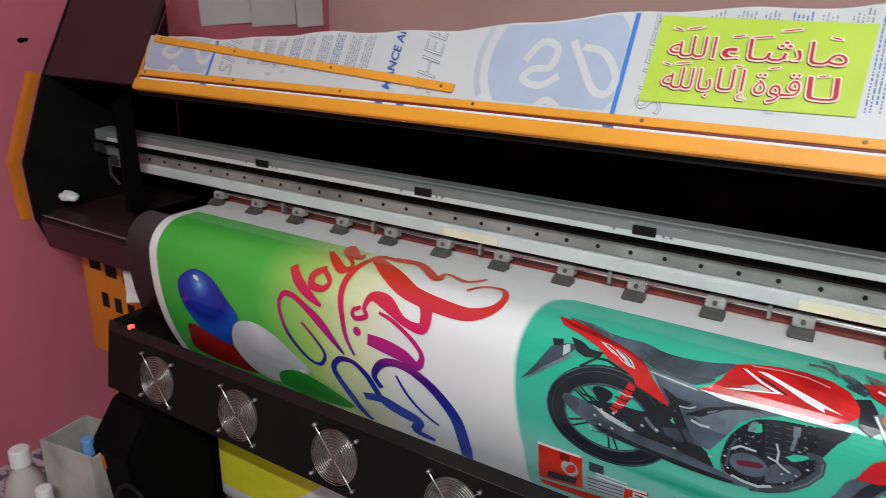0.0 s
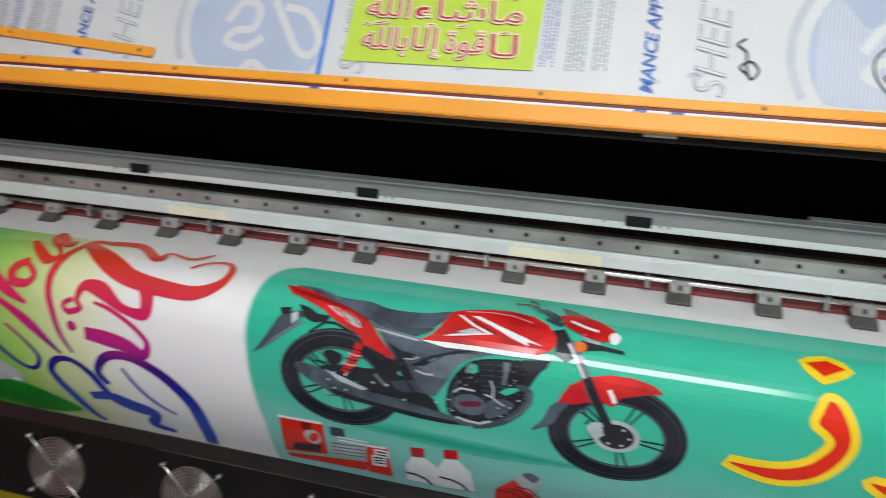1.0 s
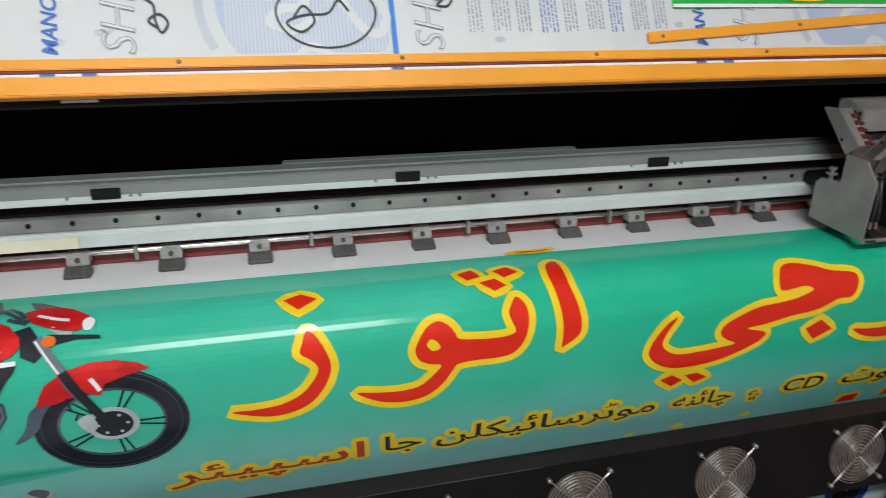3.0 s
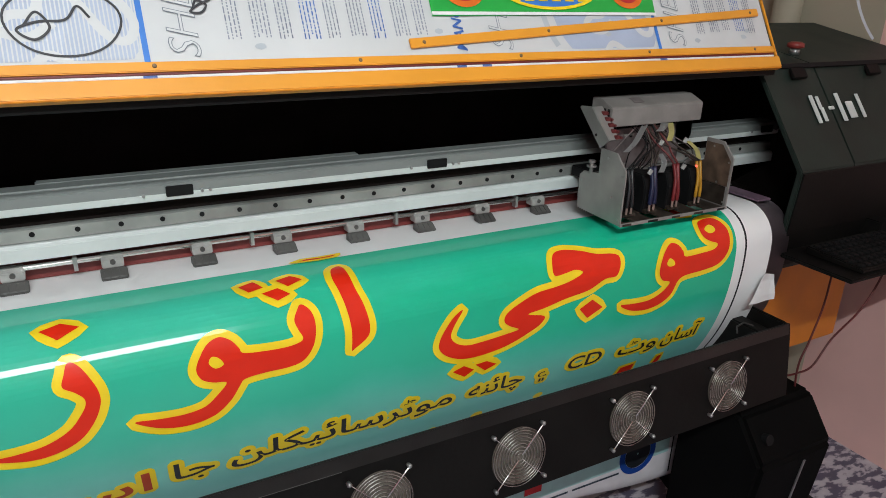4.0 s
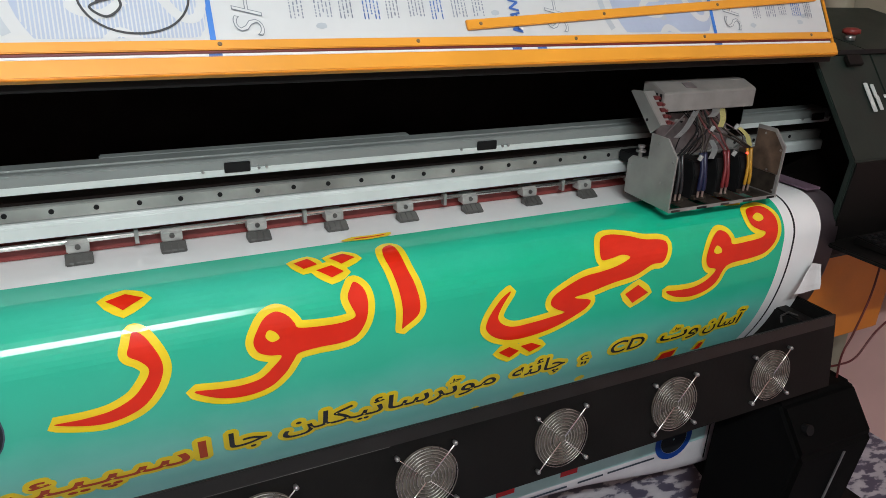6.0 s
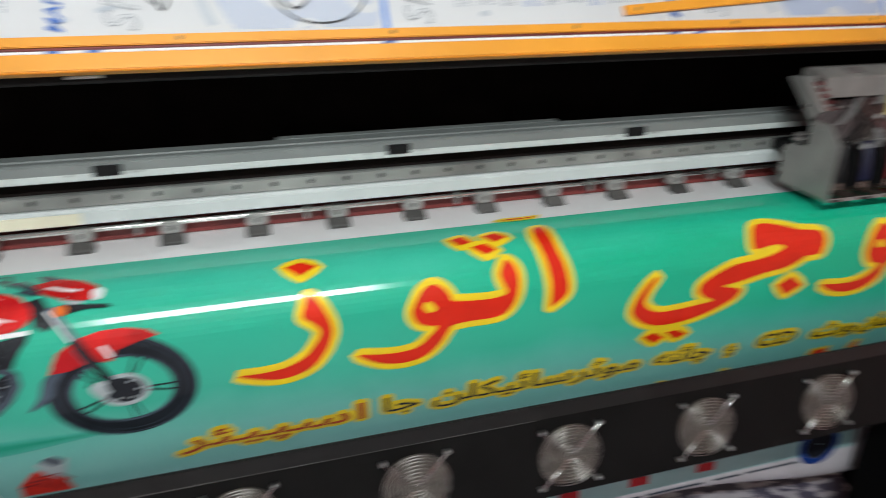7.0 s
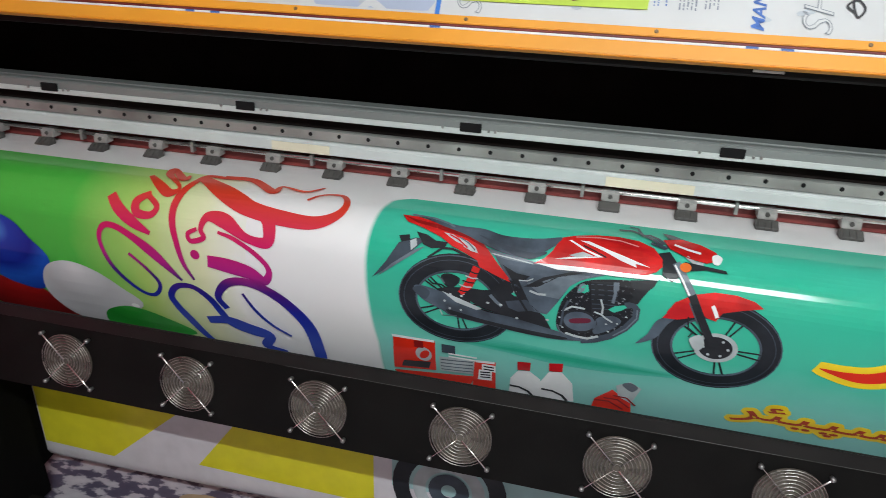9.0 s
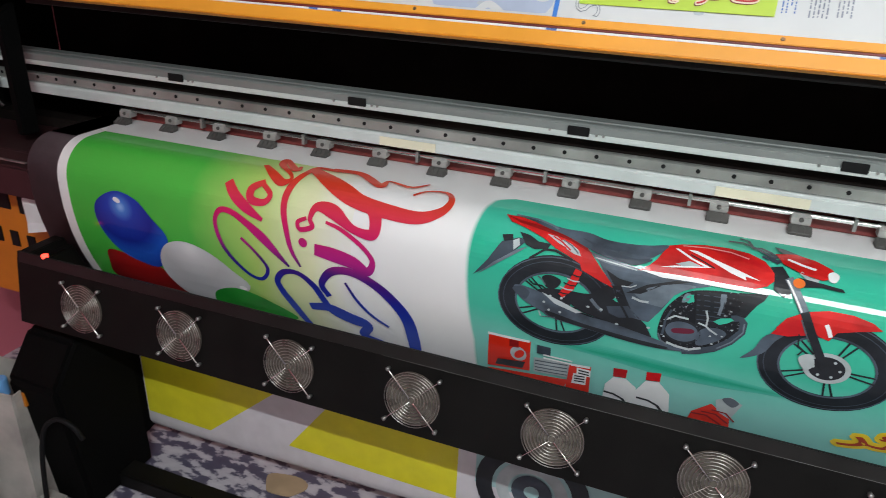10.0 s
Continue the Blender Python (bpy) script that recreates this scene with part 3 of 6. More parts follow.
# bevel made paler than the casing, its lamp sheen put into the colour
part("top_fold", prism([(on_panel(0.6945) - 0.0002, 0.6945), (on_panel(0.6945) - 0.0012, 0.6953), (0.0162, 0.7190), (0.0172, 0.7186)], -1.688, 1.699), plain("sheen_black_edge", (0.0085, 0.0083, 0.0078), 0.32, vary=0.3, scale=18), casing, "dark folded edge, paler for the lamp's sheen")
# lamp glint on the fold, painted as a bright strip along the middle
part("fold_glint", prism([(on_panel(0.6945) - 0.0004, 0.6937), (on_panel(0.6945) - 0.0016, 0.6945), (on_panel(0.6945) - 0.0013, 0.6954), (on_panel(0.6945), 0.6950)], -0.75, 0.62), plain("painted_glint_grey", (0.12, 0.12, 0.115), 0.35, metal=0.5, vary=0.7, scale=5), casing, "bright strip standing in for the lamp's glint along the fold")
part("top_lip", box(-1.69, 1.701, 0.0172, 0.0206, 0.7187, 0.7198, 0.0004), LIP_GREY, casing)
for fx in [(k - 5.5) * 0.2725 for k in range(12)]:
    fan = new("fan")
    fan.parent = dryer
    fan.empty_display_size = 0.03
    fan.matrix_basis = pose(fx, -0.0010, 0.6215, -9, 0, 0)
    # recess and blades
    own = bmesh.new()
    tube([(0, -0.0006, 0), (0, 0.0006, 0)], 0.056, 36, own)
    part("fan_opening", own, FAN_BACK, fan)
    rotor = part("rotor", tube([(0, -0.0008, 0), (0, -0.003, 0)], 0.019, 20), FAN_GREY, fan, "dusty grey fan hub")
    for b in range(7):
        blade = new("blade", BLADE)
        blade.parent = fan
        blade.matrix_basis = pose(0, 0, 0, 0, 360 / 7 * b, 0)
    own = bmesh.new()
    for r in (0.007, 0.0135, 0.020, 0.0265, 0.033, 0.0395, 0.046, 0.0515, 0.0565):
        tube([(r * math.cos(a), -0.0065 - 0.05 * (0.057 - r) * 0.12, r * math.sin(a)) for a in (k * math.pi / 14 for k in range(28))], 0.00085, 4, own, closed=True)
    guard = part("guard", own, WIRE, fan, "chrome wire finger guard", smooth=True)
    for sx, sz in ((-1, 1), (1, 1), (1, -1), (-1, -1)):
        # the diagonal that glints on each side is thickened to carry that glint
        wide = 0.0017 if sx * sz * fx > 0 else 0.0008
        own = tube([(sx * 0.004, -0.0082, sz * 0.004), (sx * 0.050, -0.0082, sz * 0.050), (sx * 0.0535, -0.005, sz * 0.0535)], wide, 6)
        part("brace", own, CHROME, guard, smooth=True)
    for sx, sz in ((-1, 1), (1, 1), (1, -1), (-1, -1)):
        own = tube([(sx * 0.0530, 0.0, sz * 0.0530), (sx * 0.0530, -0.009, sz * 0.0530), (sx * 0.0530, -0.012, sz * 0.0530)], [0.0032, 0.0046, 0.0025], 10)
        part("screw", own, STEEL, fan, smooth=True)
LEDX = -1.612
part("indicator_led", tube([(LEDX, 0.0215, 0.716), (LEDX, 0.0215, 0.7235)], 0.0075, 12), LED_RED, dryer, "glowing red indicator")
for x0, x1, deep in ((-1.6925, -1.660, 0.125), (1.6945, 1.7055, 0.205)):
    bracket = part("end_bracket", prism([(0.032, 0.555), (0.0215, 0.7155), (0.028, 0.7185), (deep, 0.7185), (deep, 0.60)], x0, x1, 0.002), BLACK, dryer, "black folded end bracket")
    ym = 0.5 * deep + 0.02
    part("screw", tube([(x0 - 0.002, ym, 0.66), (x1 + 0.002, ym, 0.66)], 0.005, 10), STAINED_DARK, bracket)
for bx in (-1.66, 1.655):
    part("support_arm", box(bx - 0.02, bx + 0.02, 0.031, 0.30, 0.60, 0.700, 0.004), BLACK, dryer)
part("wire_clip", tube([(1.585, 0.060, 0.7005), (1.600, 0.075, 0.707), (1.630, 0.080, 0.708), (1.650, 0.070, 0.7005)], 0.0022, 8), STAINED_DARK, dryer)

# ---------------------------------------------------------------- banner and its print
banner = tagged(part("banner", sheet_of(-1.612, 1.692, 0.0, VEND, 0.0, 40, 62), VINYL, smooth=True), "glossy white vinyl banner sheet fed over the printer bed", "banner")
CUTS = [FLAT + ARC * k / 12 for k in range(13)] + [FLAT + ARC + 0.03 * k for k in range(1, 11)]
LAYER = 0.00035


def placed(own, layer):
    """Cuts a flat drawing along the sheet's bends and lays it on the sheet."""
    vs = [p.co.y for p in own.verts]
    for c in CUTS:
        if min(vs) < c < max(vs):
            bmesh.ops.bisect_plane(own, geom=own.verts[:] + own.edges[:] + own.faces[:], plane_co=(0, c, 0), plane_no=(0, 1, 0))
    for p in own.verts:
        p.co = on_banner(p.co.x, p.co.y, 0.0004 + layer * LAYER + p.co.z)
    bmesh.ops.recalc_face_normals(own, faces=own.faces)
    for f in own.faces:
        f.normal_update()
        if f.normal.z * 0.5 - f.normal.y < 0:
            f.normal_flip()
    return own


def ring_of(points, smooth, steps=5):
    """A closed outline, rounded or straight."""
    if smooth:
        n = len(points)
        ext = [points[-2], points[-1]] + list(points) + [points[0], points[1]]
        line = smooth_line(ext, steps)
        return [tuple(p) for p in line[2 * steps:(2 + n) * steps]]
    out = []
    for a, b in zip(points, list(points[1:]) + [points[0]]):
        out += [(a[0] + (b[0] - a[0]) * k / 4, a[1] + (b[1] - a[1]) * k / 4) for k in range(4)]
    return out


def ribbon(path, widths, own=None, closed=False):
    """A flat stroke with a width at each point; each step lies a hair above the last."""
    own = own or bmesh.new()
    n = len(path)
    left, right = [], []
    for i in range(n):
        a = path[i - 1] if closed else path[max(i - 1, 0)]
        b = path[(i + 1) % n] if closed else path[min(i + 1, n - 1)]
        dx, dy = b[0] - a[0], b[1] - a[1]
        d = math.hypot(dx, dy) or 1
        w = widths[i] / 2
        left.append((path[i][0] - dy / d * w, path[i][1] + dx / d * w))
        right.append((path[i][0] + dy / d * w, path[i][1] - dx / d * w))
    for i in range(n if closed else n - 1):
        k = (i + 1) % n
        h = i * 6e-7
        own.faces.new([own.verts.new((*p, h)) for p in (left[i], left[k], right[k], right[i])])
    bmesh.ops.remove_doubles(own, verts=own.verts[:], dist=4e-6)
    return own


def oval(u, v, ru, rv, turn=0.0, n=28):
    t = math.radians(turn)
    return [(u + ru * math.cos(a) * math.cos(t) - rv * math.sin(a) * math.sin(t), v + ru * math.cos(a) * math.sin(t) + rv * math.sin(a) * math.cos(t)) for a in (2 * math.pi * k / n for k in range(n))]


def ink(name, points, mat, layer, smooth=False, halo=0.0, parent=None, label=""):
    """A filled printed shape on the banner; halo: how far its edge is widened."""
    ring = ring_of(points, smooth)
    own = bmesh.new()
    face = own.faces.new([own.verts.new((u, v, 0)) for u, v in ring])
    face.normal_update()
    bmesh.ops.triangulate(own, faces=[face])
    if halo:
        ribbon(ring, [halo * 2] * len(ring), own, closed=True)
    return part(name, placed(own, layer), mat, parent or banner, label)


def letter(points, smooth):
    points = [(u + 0.0045, v + 0.004) for u, v in points]
    ink("letter_outline", points, INK_YELLOW, 4, smooth, halo=0.0118)
    ink("letter", points, INK_RED, 7, smooth)


def swash(points, layer):
    line = smooth_line(points, 9)
    own = ribbon([(p[0] - 0.0055, p[1] + 0.001) for p in line], [p[2] * 1.5 + 0.0012 for p in line])
    part("script_stroke", placed(own, layer), INK_SCRIPT, banner)


# coloured grounds
own = bmesh.new()
rows_ = []
ends = []
for k in range(61):
    v = 0.128 + (VEND - 0.128) * k / 60
    # the ground's end bows outward and is rounded at its upper corner
    end = -0.598 - 0.018 * math.sin(math.pi * min((v - 0.128) / 0.36, 1.0)) + 0.030 * max(0.0, 1 - (v - 0.128) / 0.03) ** 2
    ends.append((end, v))
    rows_.append([own.verts.new(on_banner(end + (1.575 - end) * i / 30, v, 0.0004)) for i in range(31)])
for k in range(60):
    for i in range(30):
        own.faces.new((rows_[k][i], rows_[k + 1][i], rows_[k + 1][i + 1], rows_[k][i + 1]))
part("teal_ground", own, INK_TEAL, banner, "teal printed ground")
for k in range(4):
    # its edge fades out into the white in fine steps
    own = bmesh.new()
    out = [[own.verts.new(on_banner(u - 0.0018 * (k + d), v, 0.0004)) for u, v in ends] for d in (0, 1)]
    for a in range(60):
        own.faces.new((out[0][a], out[1][a], out[1][a + 1], out[0][a + 1]))
    w = (k + 0.6) / 4.2
    part("ground_edge", own, ink_of("fading_teal_ink", (0.09 + 0.68 * w, 0.49 + 0.30 * w, 0.38 + 0.40 * w)), banner)
part("meadow_ground", sheet_of(-1.584, -0.86, 0.135, VEND, 0.0004, 20, 60), INK_MEADOW, banner, "green ground fading to white")
part("border_line", sheet_of(1.603, 1.609, 0.12, VEND, 0.0004, 1, 60), INK_DARK, banner, "thin dark border line")

# ---- the large red letters with their yellow outline
letter([(0.236, 0.208), (0.263, 0.199), (0.286, 0.211), (0.257, 0.227)], False)
letter([(0.265, 0.260), (0.278, 0.268), (0.291, 0.291), (0.297, 0.310), (0.296, 0.328), (0.285, 0.353), (0.264, 0.377), (0.233, 0.390), (0.198, 0.391), (0.150, 0.376), (0.186, 0.376), (0.222, 0.372), (0.252, 0.358), (0.269, 0.339), (0.278, 0.323), (0.277, 0.312), (0.267, 0.301), (0.254, 0.291), (0.258, 0.276)], True)
letter([(0.595, 0.241), (0.608, 0.255), (0.611, 0.279), (0.604, 0.309), (0.587, 0.330), (0.562, 0.336), (0.526, 0.336), (0.495, 0.339), (0.486, 0.349), (0.471, 0.371), (0.446, 0.391), (0.410, 0.398), (0.370, 0.391), (0.335, 0.370), (0.371, 0.374), (0.404, 0.376), (0.433, 0.371), (0.453, 0.355), (0.467, 0.338), (0.448, 0.333), (0.432, 0.324), (0.426, 0.306), (0.435, 0.286), (0.447, 0.272), (0.464, 0.266), (0.480, 0.274), (0.490, 0.287), (0.496, 0.296), (0.528, 0.300), (0.564, 0.301), (0.585, 0.297), (0.588, 0.290), (0.583, 0.279), (0.579, 0.264), (0.586, 0.250)], True)
letter([(0.511, 0.186), (0.536, 0.176), (0.547, 0.197), (0.523, 0.203)], False)
letter([(0.570, 0.185), (0.596, 0.176), (0.612, 0.193), (0.585, 0.204)], False)
letter([(0.541, 0.210), (0.568, 0.204), (0.584, 0.220), (0.562, 0.228)], False)
letter([(0.667, 0.178), (0.686, 0.173), (0.689, 0.229), (0.696, 0.261), (0.701, 0.295), (0.696, 0.314), (0.673, 0.330), (0.668, 0.332), (0.669, 0.314), (0.669, 0.294), (0.666, 0.265), (0.662, 0.235), (0.659, 0.204)], True)
letter([(1.087, 0.236), (1.112, 0.231), (1.152, 0.240), (1.184, 0.251), (1.236, 0.262), (1.228, 0.299), (1.197, 0.302), (1.157, 0.318), (1.103, 0.325), (1.052, 0.335), (1.017, 0.340), (1.054, 0.351), (1.051, 0.364), (1.032, 0.376), (0.984, 0.395), (0.936, 0.404), (0.888, 0.404), (0.852, 0.391), (0.831, 0.370), (0.833, 0.348), (0.847, 0.325), (0.861, 0.310), (0.876, 0.303), (0.860, 0.328), (0.853, 0.349), (0.864, 0.365), (0.888, 0.375), (0.924, 0.375), (0.972, 0.371), (0.998, 0.367), (0.979, 0.357), (0.965, 0.345), (0.968, 0.330), (0.991, 0.316), (1.032, 0.301), (1.075, 0.297), (1.110, 0.292), (1.143, 0.281), (1.126, 0.273), (1.099, 0.276), (1.077, 0.276), (1.076, 0.258)], True)
letter([(0.864, 0.428), (0.886, 0.420), (0.910, 0.435), (0.891, 0.447)], False)
letter([(0.911, 0.424), (0.935, 0.422), (0.959, 0.435), (0.935, 0.444)], False)
letter([(1.139, 0.355), (1.169, 0.340), (1.198, 0.362), (1.162, 0.379)], False)
letter([(1.480, 0.223), (1.522, 0.220), (1.545, 0.242), (1.549, 0.269), (1.540, 0.301), (1.515, 0.323), (1.472, 0.330), (1.418, 0.333), (1.398, 0.343), (1.384, 0.371), (1.357, 0.388), (1.317, 0.394), (1.274, 0.386), (1.246, 0.369), (1.281, 0.372), (1.322, 0.372), (1.355, 0.361), (1.375, 0.341), (1.354, 0.333), (1.343, 0.317), (1.344, 0.297), (1.356, 0.275), (1.377, 0.259), (1.396, 0.264), (1.408, 0.279), (1.414, 0.291), (1.455, 0.291), (1.498, 0.288), (1.510, 0.278), (1.490, 0.270), (1.474, 0.259), (1.470, 0.241)], True)
letter([(1.448, 0.166), (1.487, 0.175), (1.471, 0.197), (1.428, 0.191)], False)
ink("letter_outline", [(0.618, 0.126), (0.640, 0.117), (0.672, 0.119), (0.712, 0.117), (0.700, 0.128), (0.664, 0.131), (0.636, 0.128)], INK_YELLOW, 5, halo=0.003)
ink("letter", [(0.632, 0.126), (0.648, 0.122), (0.675, 0.124), (0.702, 0.121), (0.694, 0.126), (0.664, 0.128)], INK_RED, 7)
ink("letter_eye", [(0.449, 0.305), (0.454, 0.296), (0.464, 0.300), (0.470, 0.311), (0.458, 0.315)], INK_YELLOW, 8, smooth=True)
ink("letter_eye", [(1.488, 0.248), (1.505, 0.239), (1.517, 0.246), (1.516, 0.255), (1.499, 0.258)], INK_YELLOW, 8, smooth=True)
ink("letter_eye", [(1.365, 0.302), (1.373, 0.292), (1.385, 0.299), (1.387, 0.308), (1.373, 0.309)], INK_YELLOW, 8, smooth=True)

# ---- the printed motorcycle
INK_ENGINE = speckled("printed_engine", (0.010, 0.011, 0.014), (0.30, 0.33, 0.35), 150, 0.56)
INK_TYRE = ink_of("tyre_ink", (0.014, 0.017, 0.022), 0.35)
INK_PANEL = ink_of("blue_grey_ink", (0.066, 0.088, 0.116), 0.5)
INK_STEELBLUE = ink_of("steel_blue_ink", (0.125, 0.158, 0.19), 0.4)
INK_SIGNAL = ink_of("signal_red_ink", (0.54, 0.014, 0.013), 0.3)


def stroke(name, points, width, mat, layer):
    """A drawn line of the motorcycle print."""
    part(name, placed(ribbon(points, [width] * len(points)), layer), mat, bike)


bike = ink("motorcycle_print", [(-0.265, 0.329), (-0.245, 0.297), (-0.222, 0.283), (-0.175, 0.276), (-0.150, 0.279), (-0.141, 0.317), (-0.135, 0.330), (-0.148, 0.359), (-0.176, 0.381), (-0.211, 0.396), (-0.250, 0.395), (-0.269, 0.375)], INK_ENGINE, 6, smooth=True, label="red and black motorcycle printed on the banner")
for k in range(5):
    # the shadow deepens inward in thin steps
    ink("ground_shadow", [(-0.225 + (u + 0.225) * (1 - 0.09 * k), 0.447 + (v - 0.447) * (1.5 - 0.27 * k)) for u, v in ((-0.480, 0.442), (-0.400, 0.436), (-0.339, 0.434), (-0.250, 0.437), (-0.133, 0.440), (-0.020, 0.446), (-0.100, 0.453), (-0.170, 0.458), (-0.260, 0.459), (-0.350, 0.453), (-0.430, 0.449))], ink_of("teal_shade_ink", tuple(a + (b - a) * k / 4 for a, b in zip((0.085, 0.475, 0.365), (0.022, 0.36, 0.235)))), 3 + 0.3 * k, smooth=True, parent=bike)
# engine
ink("cylinder", [(-0.220, 0.284), (-0.178, 0.280), (-0.168, 0.336), (-0.212, 0.344)], INK_DARK, 7, parent=bike)
for k in range(6):
    v = 0.289 + 0.0085 * k
    stroke("cooling_fin", [(-0.219 + 0.0014 * k, v), (-0.197, v - 0.002), (-0.176 + 0.0013 * k, v - 0.003)], 0.0016, INK_SEAT, 8)
ink("cylinder_bolt", [(-0.183, 0.281), (-0.174, 0.280), (-0.173, 0.292), (-0.182, 0.294)], INK_STEELBLUE, 9, parent=bike)
ink("cylinder_bolt", [(-0.237, 0.292), (-0.228, 0.290), (-0.230, 0.302), (-0.240, 0.306)], INK_STEELBLUE, 9, smooth=True, parent=bike)
ink("clutch_case", oval(-0.231, 0.360, 0.030, 0.023), INK_DARK, 8, parent=bike)
ink("clutch_case", oval(-0.231, 0.360, 0.0265, 0.019), INK_PANEL, 9, parent=bike)
ink("case_badge", [(-0.246, 0.357), (-0.216, 0.351), (-0.214, 0.359), (-0.243, 0.365)], ink_of("plum_ink", (0.12, 0.012, 0.03)), 10, smooth=True, parent=bike)
ink("engine_case", [(-0.203, 0.350), (-0.178, 0.340), (-0.162, 0.348), (-0.176, 0.366), (-0.204, 0.380)], INK_PANEL, 8, smooth=True, parent=bike)
stroke("case_edge", [(-0.262, 0.345), (-0.246, 0.333), (-0.224, 0.334)], 0.0035, INK_PALE, 9)
stroke("case_edge", [(-0.208, 0.337), (-0.196, 0.340), (-0.188, 0.346), (-0.176, 0.352)], 0.003, INK_PALE, 9)
stroke("case_edge", [(-0.252, 0.387), (-0.235, 0.391), (-0.214, 0.392), (-0.196, 0.384)], 0.0045, INK_PALE, 9)
stroke("case_edge", [(-0.268, 0.372), (-0.262, 0.385), (-0.250, 0.392)], 0.003, INK_GREY, 9)
for u, v in ((-0.186, 0.357), (-0.168, 0.353), (-0.181, 0.371), (-0.265, 0.357), (-0.258, 0.376), (-0.206, 0.386), (-0.155, 0.338)):
    ink("case_bolt", oval(u, v, 0.0020, 0.0016, n=8), INK_PALE, 10, parent=bike)
stroke("front_pipe", [(-0.160, 0.318), (-0.147, 0.314), (-0.140, 0.322), (-0.140, 0.338), (-0.154, 0.360), (-0.176, 0.380), (-0.200, 0.392), (-0.225, 0.399)], 0.012, INK_SEAT, 8)
stroke("front_pipe", [(-0.139, 0.322), (-0.138, 0.338), (-0.152, 0.360), (-0.172, 0.378)], 0.0025, INK_STEELBLUE, 9)
ink("intake_cowl", [(-0.157, 0.274), (-0.113, 0.268), (-0.118, 0.279), (-0.126, 0.287), (-0.134, 0.300), (-0.140, 0.312), (-0.155, 0.310), (-0.149, 0.300), (-0.153, 0.296), (-0.148, 0.288), (-0.154, 0.283)], INK_DARK, 8, parent=bike)
# silencer and frame
ink("exhaust", [(-0.527, 0.340), (-0.511, 0.335), (-0.464, 0.345), (-0.402, 0.367), (-0.351, 0.372), (-0.291, 0.382), (-0.252, 0.389), (-0.212, 0.396), (-0.260, 0.404), (-0.320, 0.403), (-0.391, 0.396), (-0.453, 0.389), (-0.474, 0.379), (-0.511, 0.362)], INK_PANEL, 8, smooth=True, parent=bike)
ink("exhaust_end", [(-0.529, 0.343), (-0.513, 0.337), (-0.497, 0.345), (-0.504, 0.361), (-0.517, 0.356)], INK_SEAT, 9, smooth=True, parent=bike)
ink("heat_shield", [(-0.475, 0.340), (-0.438, 0.351), (-0.400, 0.364), (-0.410, 0.368), (-0.449, 0.358)], INK_PALE, 10, parent=bike)
ink("exhaust_shade", [(-0.462, 0.376), (-0.392, 0.387), (-0.310, 0.394), (-0.250, 0.397), (-0.262, 0.403), (-0.320, 0.402), (-0.391, 0.395), (-0.452, 0.387)], INK_DARK, 9, smooth=True, parent=bike)
ink("rear_frame", [(-0.452, 0.337), (-0.420, 0.330), (-0.390, 0.325), (-0.365, 0.303), (-0.340, 0.300), (-0.318, 0.340), (-0.290, 0.362), (-0.275, 0.388), (-0.300, 0.388), (-0.350, 0.374), (-0.400, 0.364)], INK_DARK, 7, parent=bike)
ink("swing_arm", [(-0.360, 0.342), (-0.324, 0.333), (-0.308, 0.352), (-0.337, 0.359), (-0.354, 0.354)], INK_SEAT, 8, parent=bike)
stroke("foot_rest", [(-0.388, 0.334), (-0.376, 0.346), (-0.366, 0.353)], 0.006, INK_STEELBLUE, 9)
for u, v in ((-0.391, 0.350), (-0.368, 0.350), (-0.345, 0.321), (-0.436, 0.340), (-0.338, 0.372), (-0.285, 0.366)):
    ink("frame_bolt", oval(u, v, 0.0030, 0.0022, n=10), INK_PALE, 10, parent=bike)
# side panels
ink("side_panel", [(-0.388, 0.262), (-0.365, 0.265), (-0.319, 0.268), (-0.274, 0.267), (-0.237, 0.267), (-0.199, 0.272), (-0.234, 0.283), (-0.254, 0.298), (-0.271, 0.330), (-0.287, 0.356), (-0.314, 0.354), (-0.343, 0.330), (-0.352, 0.310)], INK_PANEL, 7, parent=bike)
ink("side_panel", [(-0.327, 0.302), (-0.272, 0.285), (-0.229, 0.277), (-0.254, 0.298), (-0.269, 0.323), (-0.298, 0.321)], INK_STEELBLUE, 9, parent=bike)
ink("panel_gap", [(-0.371, 0.277), (-0.345, 0.288), (-0.322, 0.290), (-0.332, 0.300), (-0.352, 0.301), (-0.358, 0.293)], INK_DARK, 9, parent=bike)
ink("panel_gap", [(-0.331, 0.309), (-0.300, 0.289), (-0.255, 0.274), (-0.231, 0.272), (-0.276, 0.286), (-0.307, 0.306)], INK_DARK, 10, parent=bike)
ink("panel_light", [(-0.300, 0.296), (-0.258, 0.280), (-0.222, 0.277), (-0.246, 0.290), (-0.268, 0.300)], INK_STEELBLUE, 10, smooth=True, parent=bike)
stroke("panel_badge", [(-0.320, 0.315), (-0.305, 0.319), (-0.292, 0.318)], 0.004, INK_PALE, 11)
stroke("panel_edge", [(-0.352, 0.303), (-0.344, 0.322), (-0.328, 0.345), (-0.314, 0.366)], 0.004, INK_DARK, 11)
stroke("panel_edge", [(-0.340, 0.299), (-0.325, 0.298), (-0.316, 0.293)], 0.002, INK_PALE, 11)
ink("seat_strip", [(-0.404, 0.252), (-0.372, 0.259), (-0.340, 0.262), (-0.300, 0.268), (-0.318, 0.270), (-0.364, 0.268), (-0.388, 0.264)], INK_STEELBLUE, 10, parent=bike)
stroke("strip_glint", [(-0.392, 0.261), (-0.355, 0.265), (-0.320, 0.269)], 0.002, INK_PALE, 11)
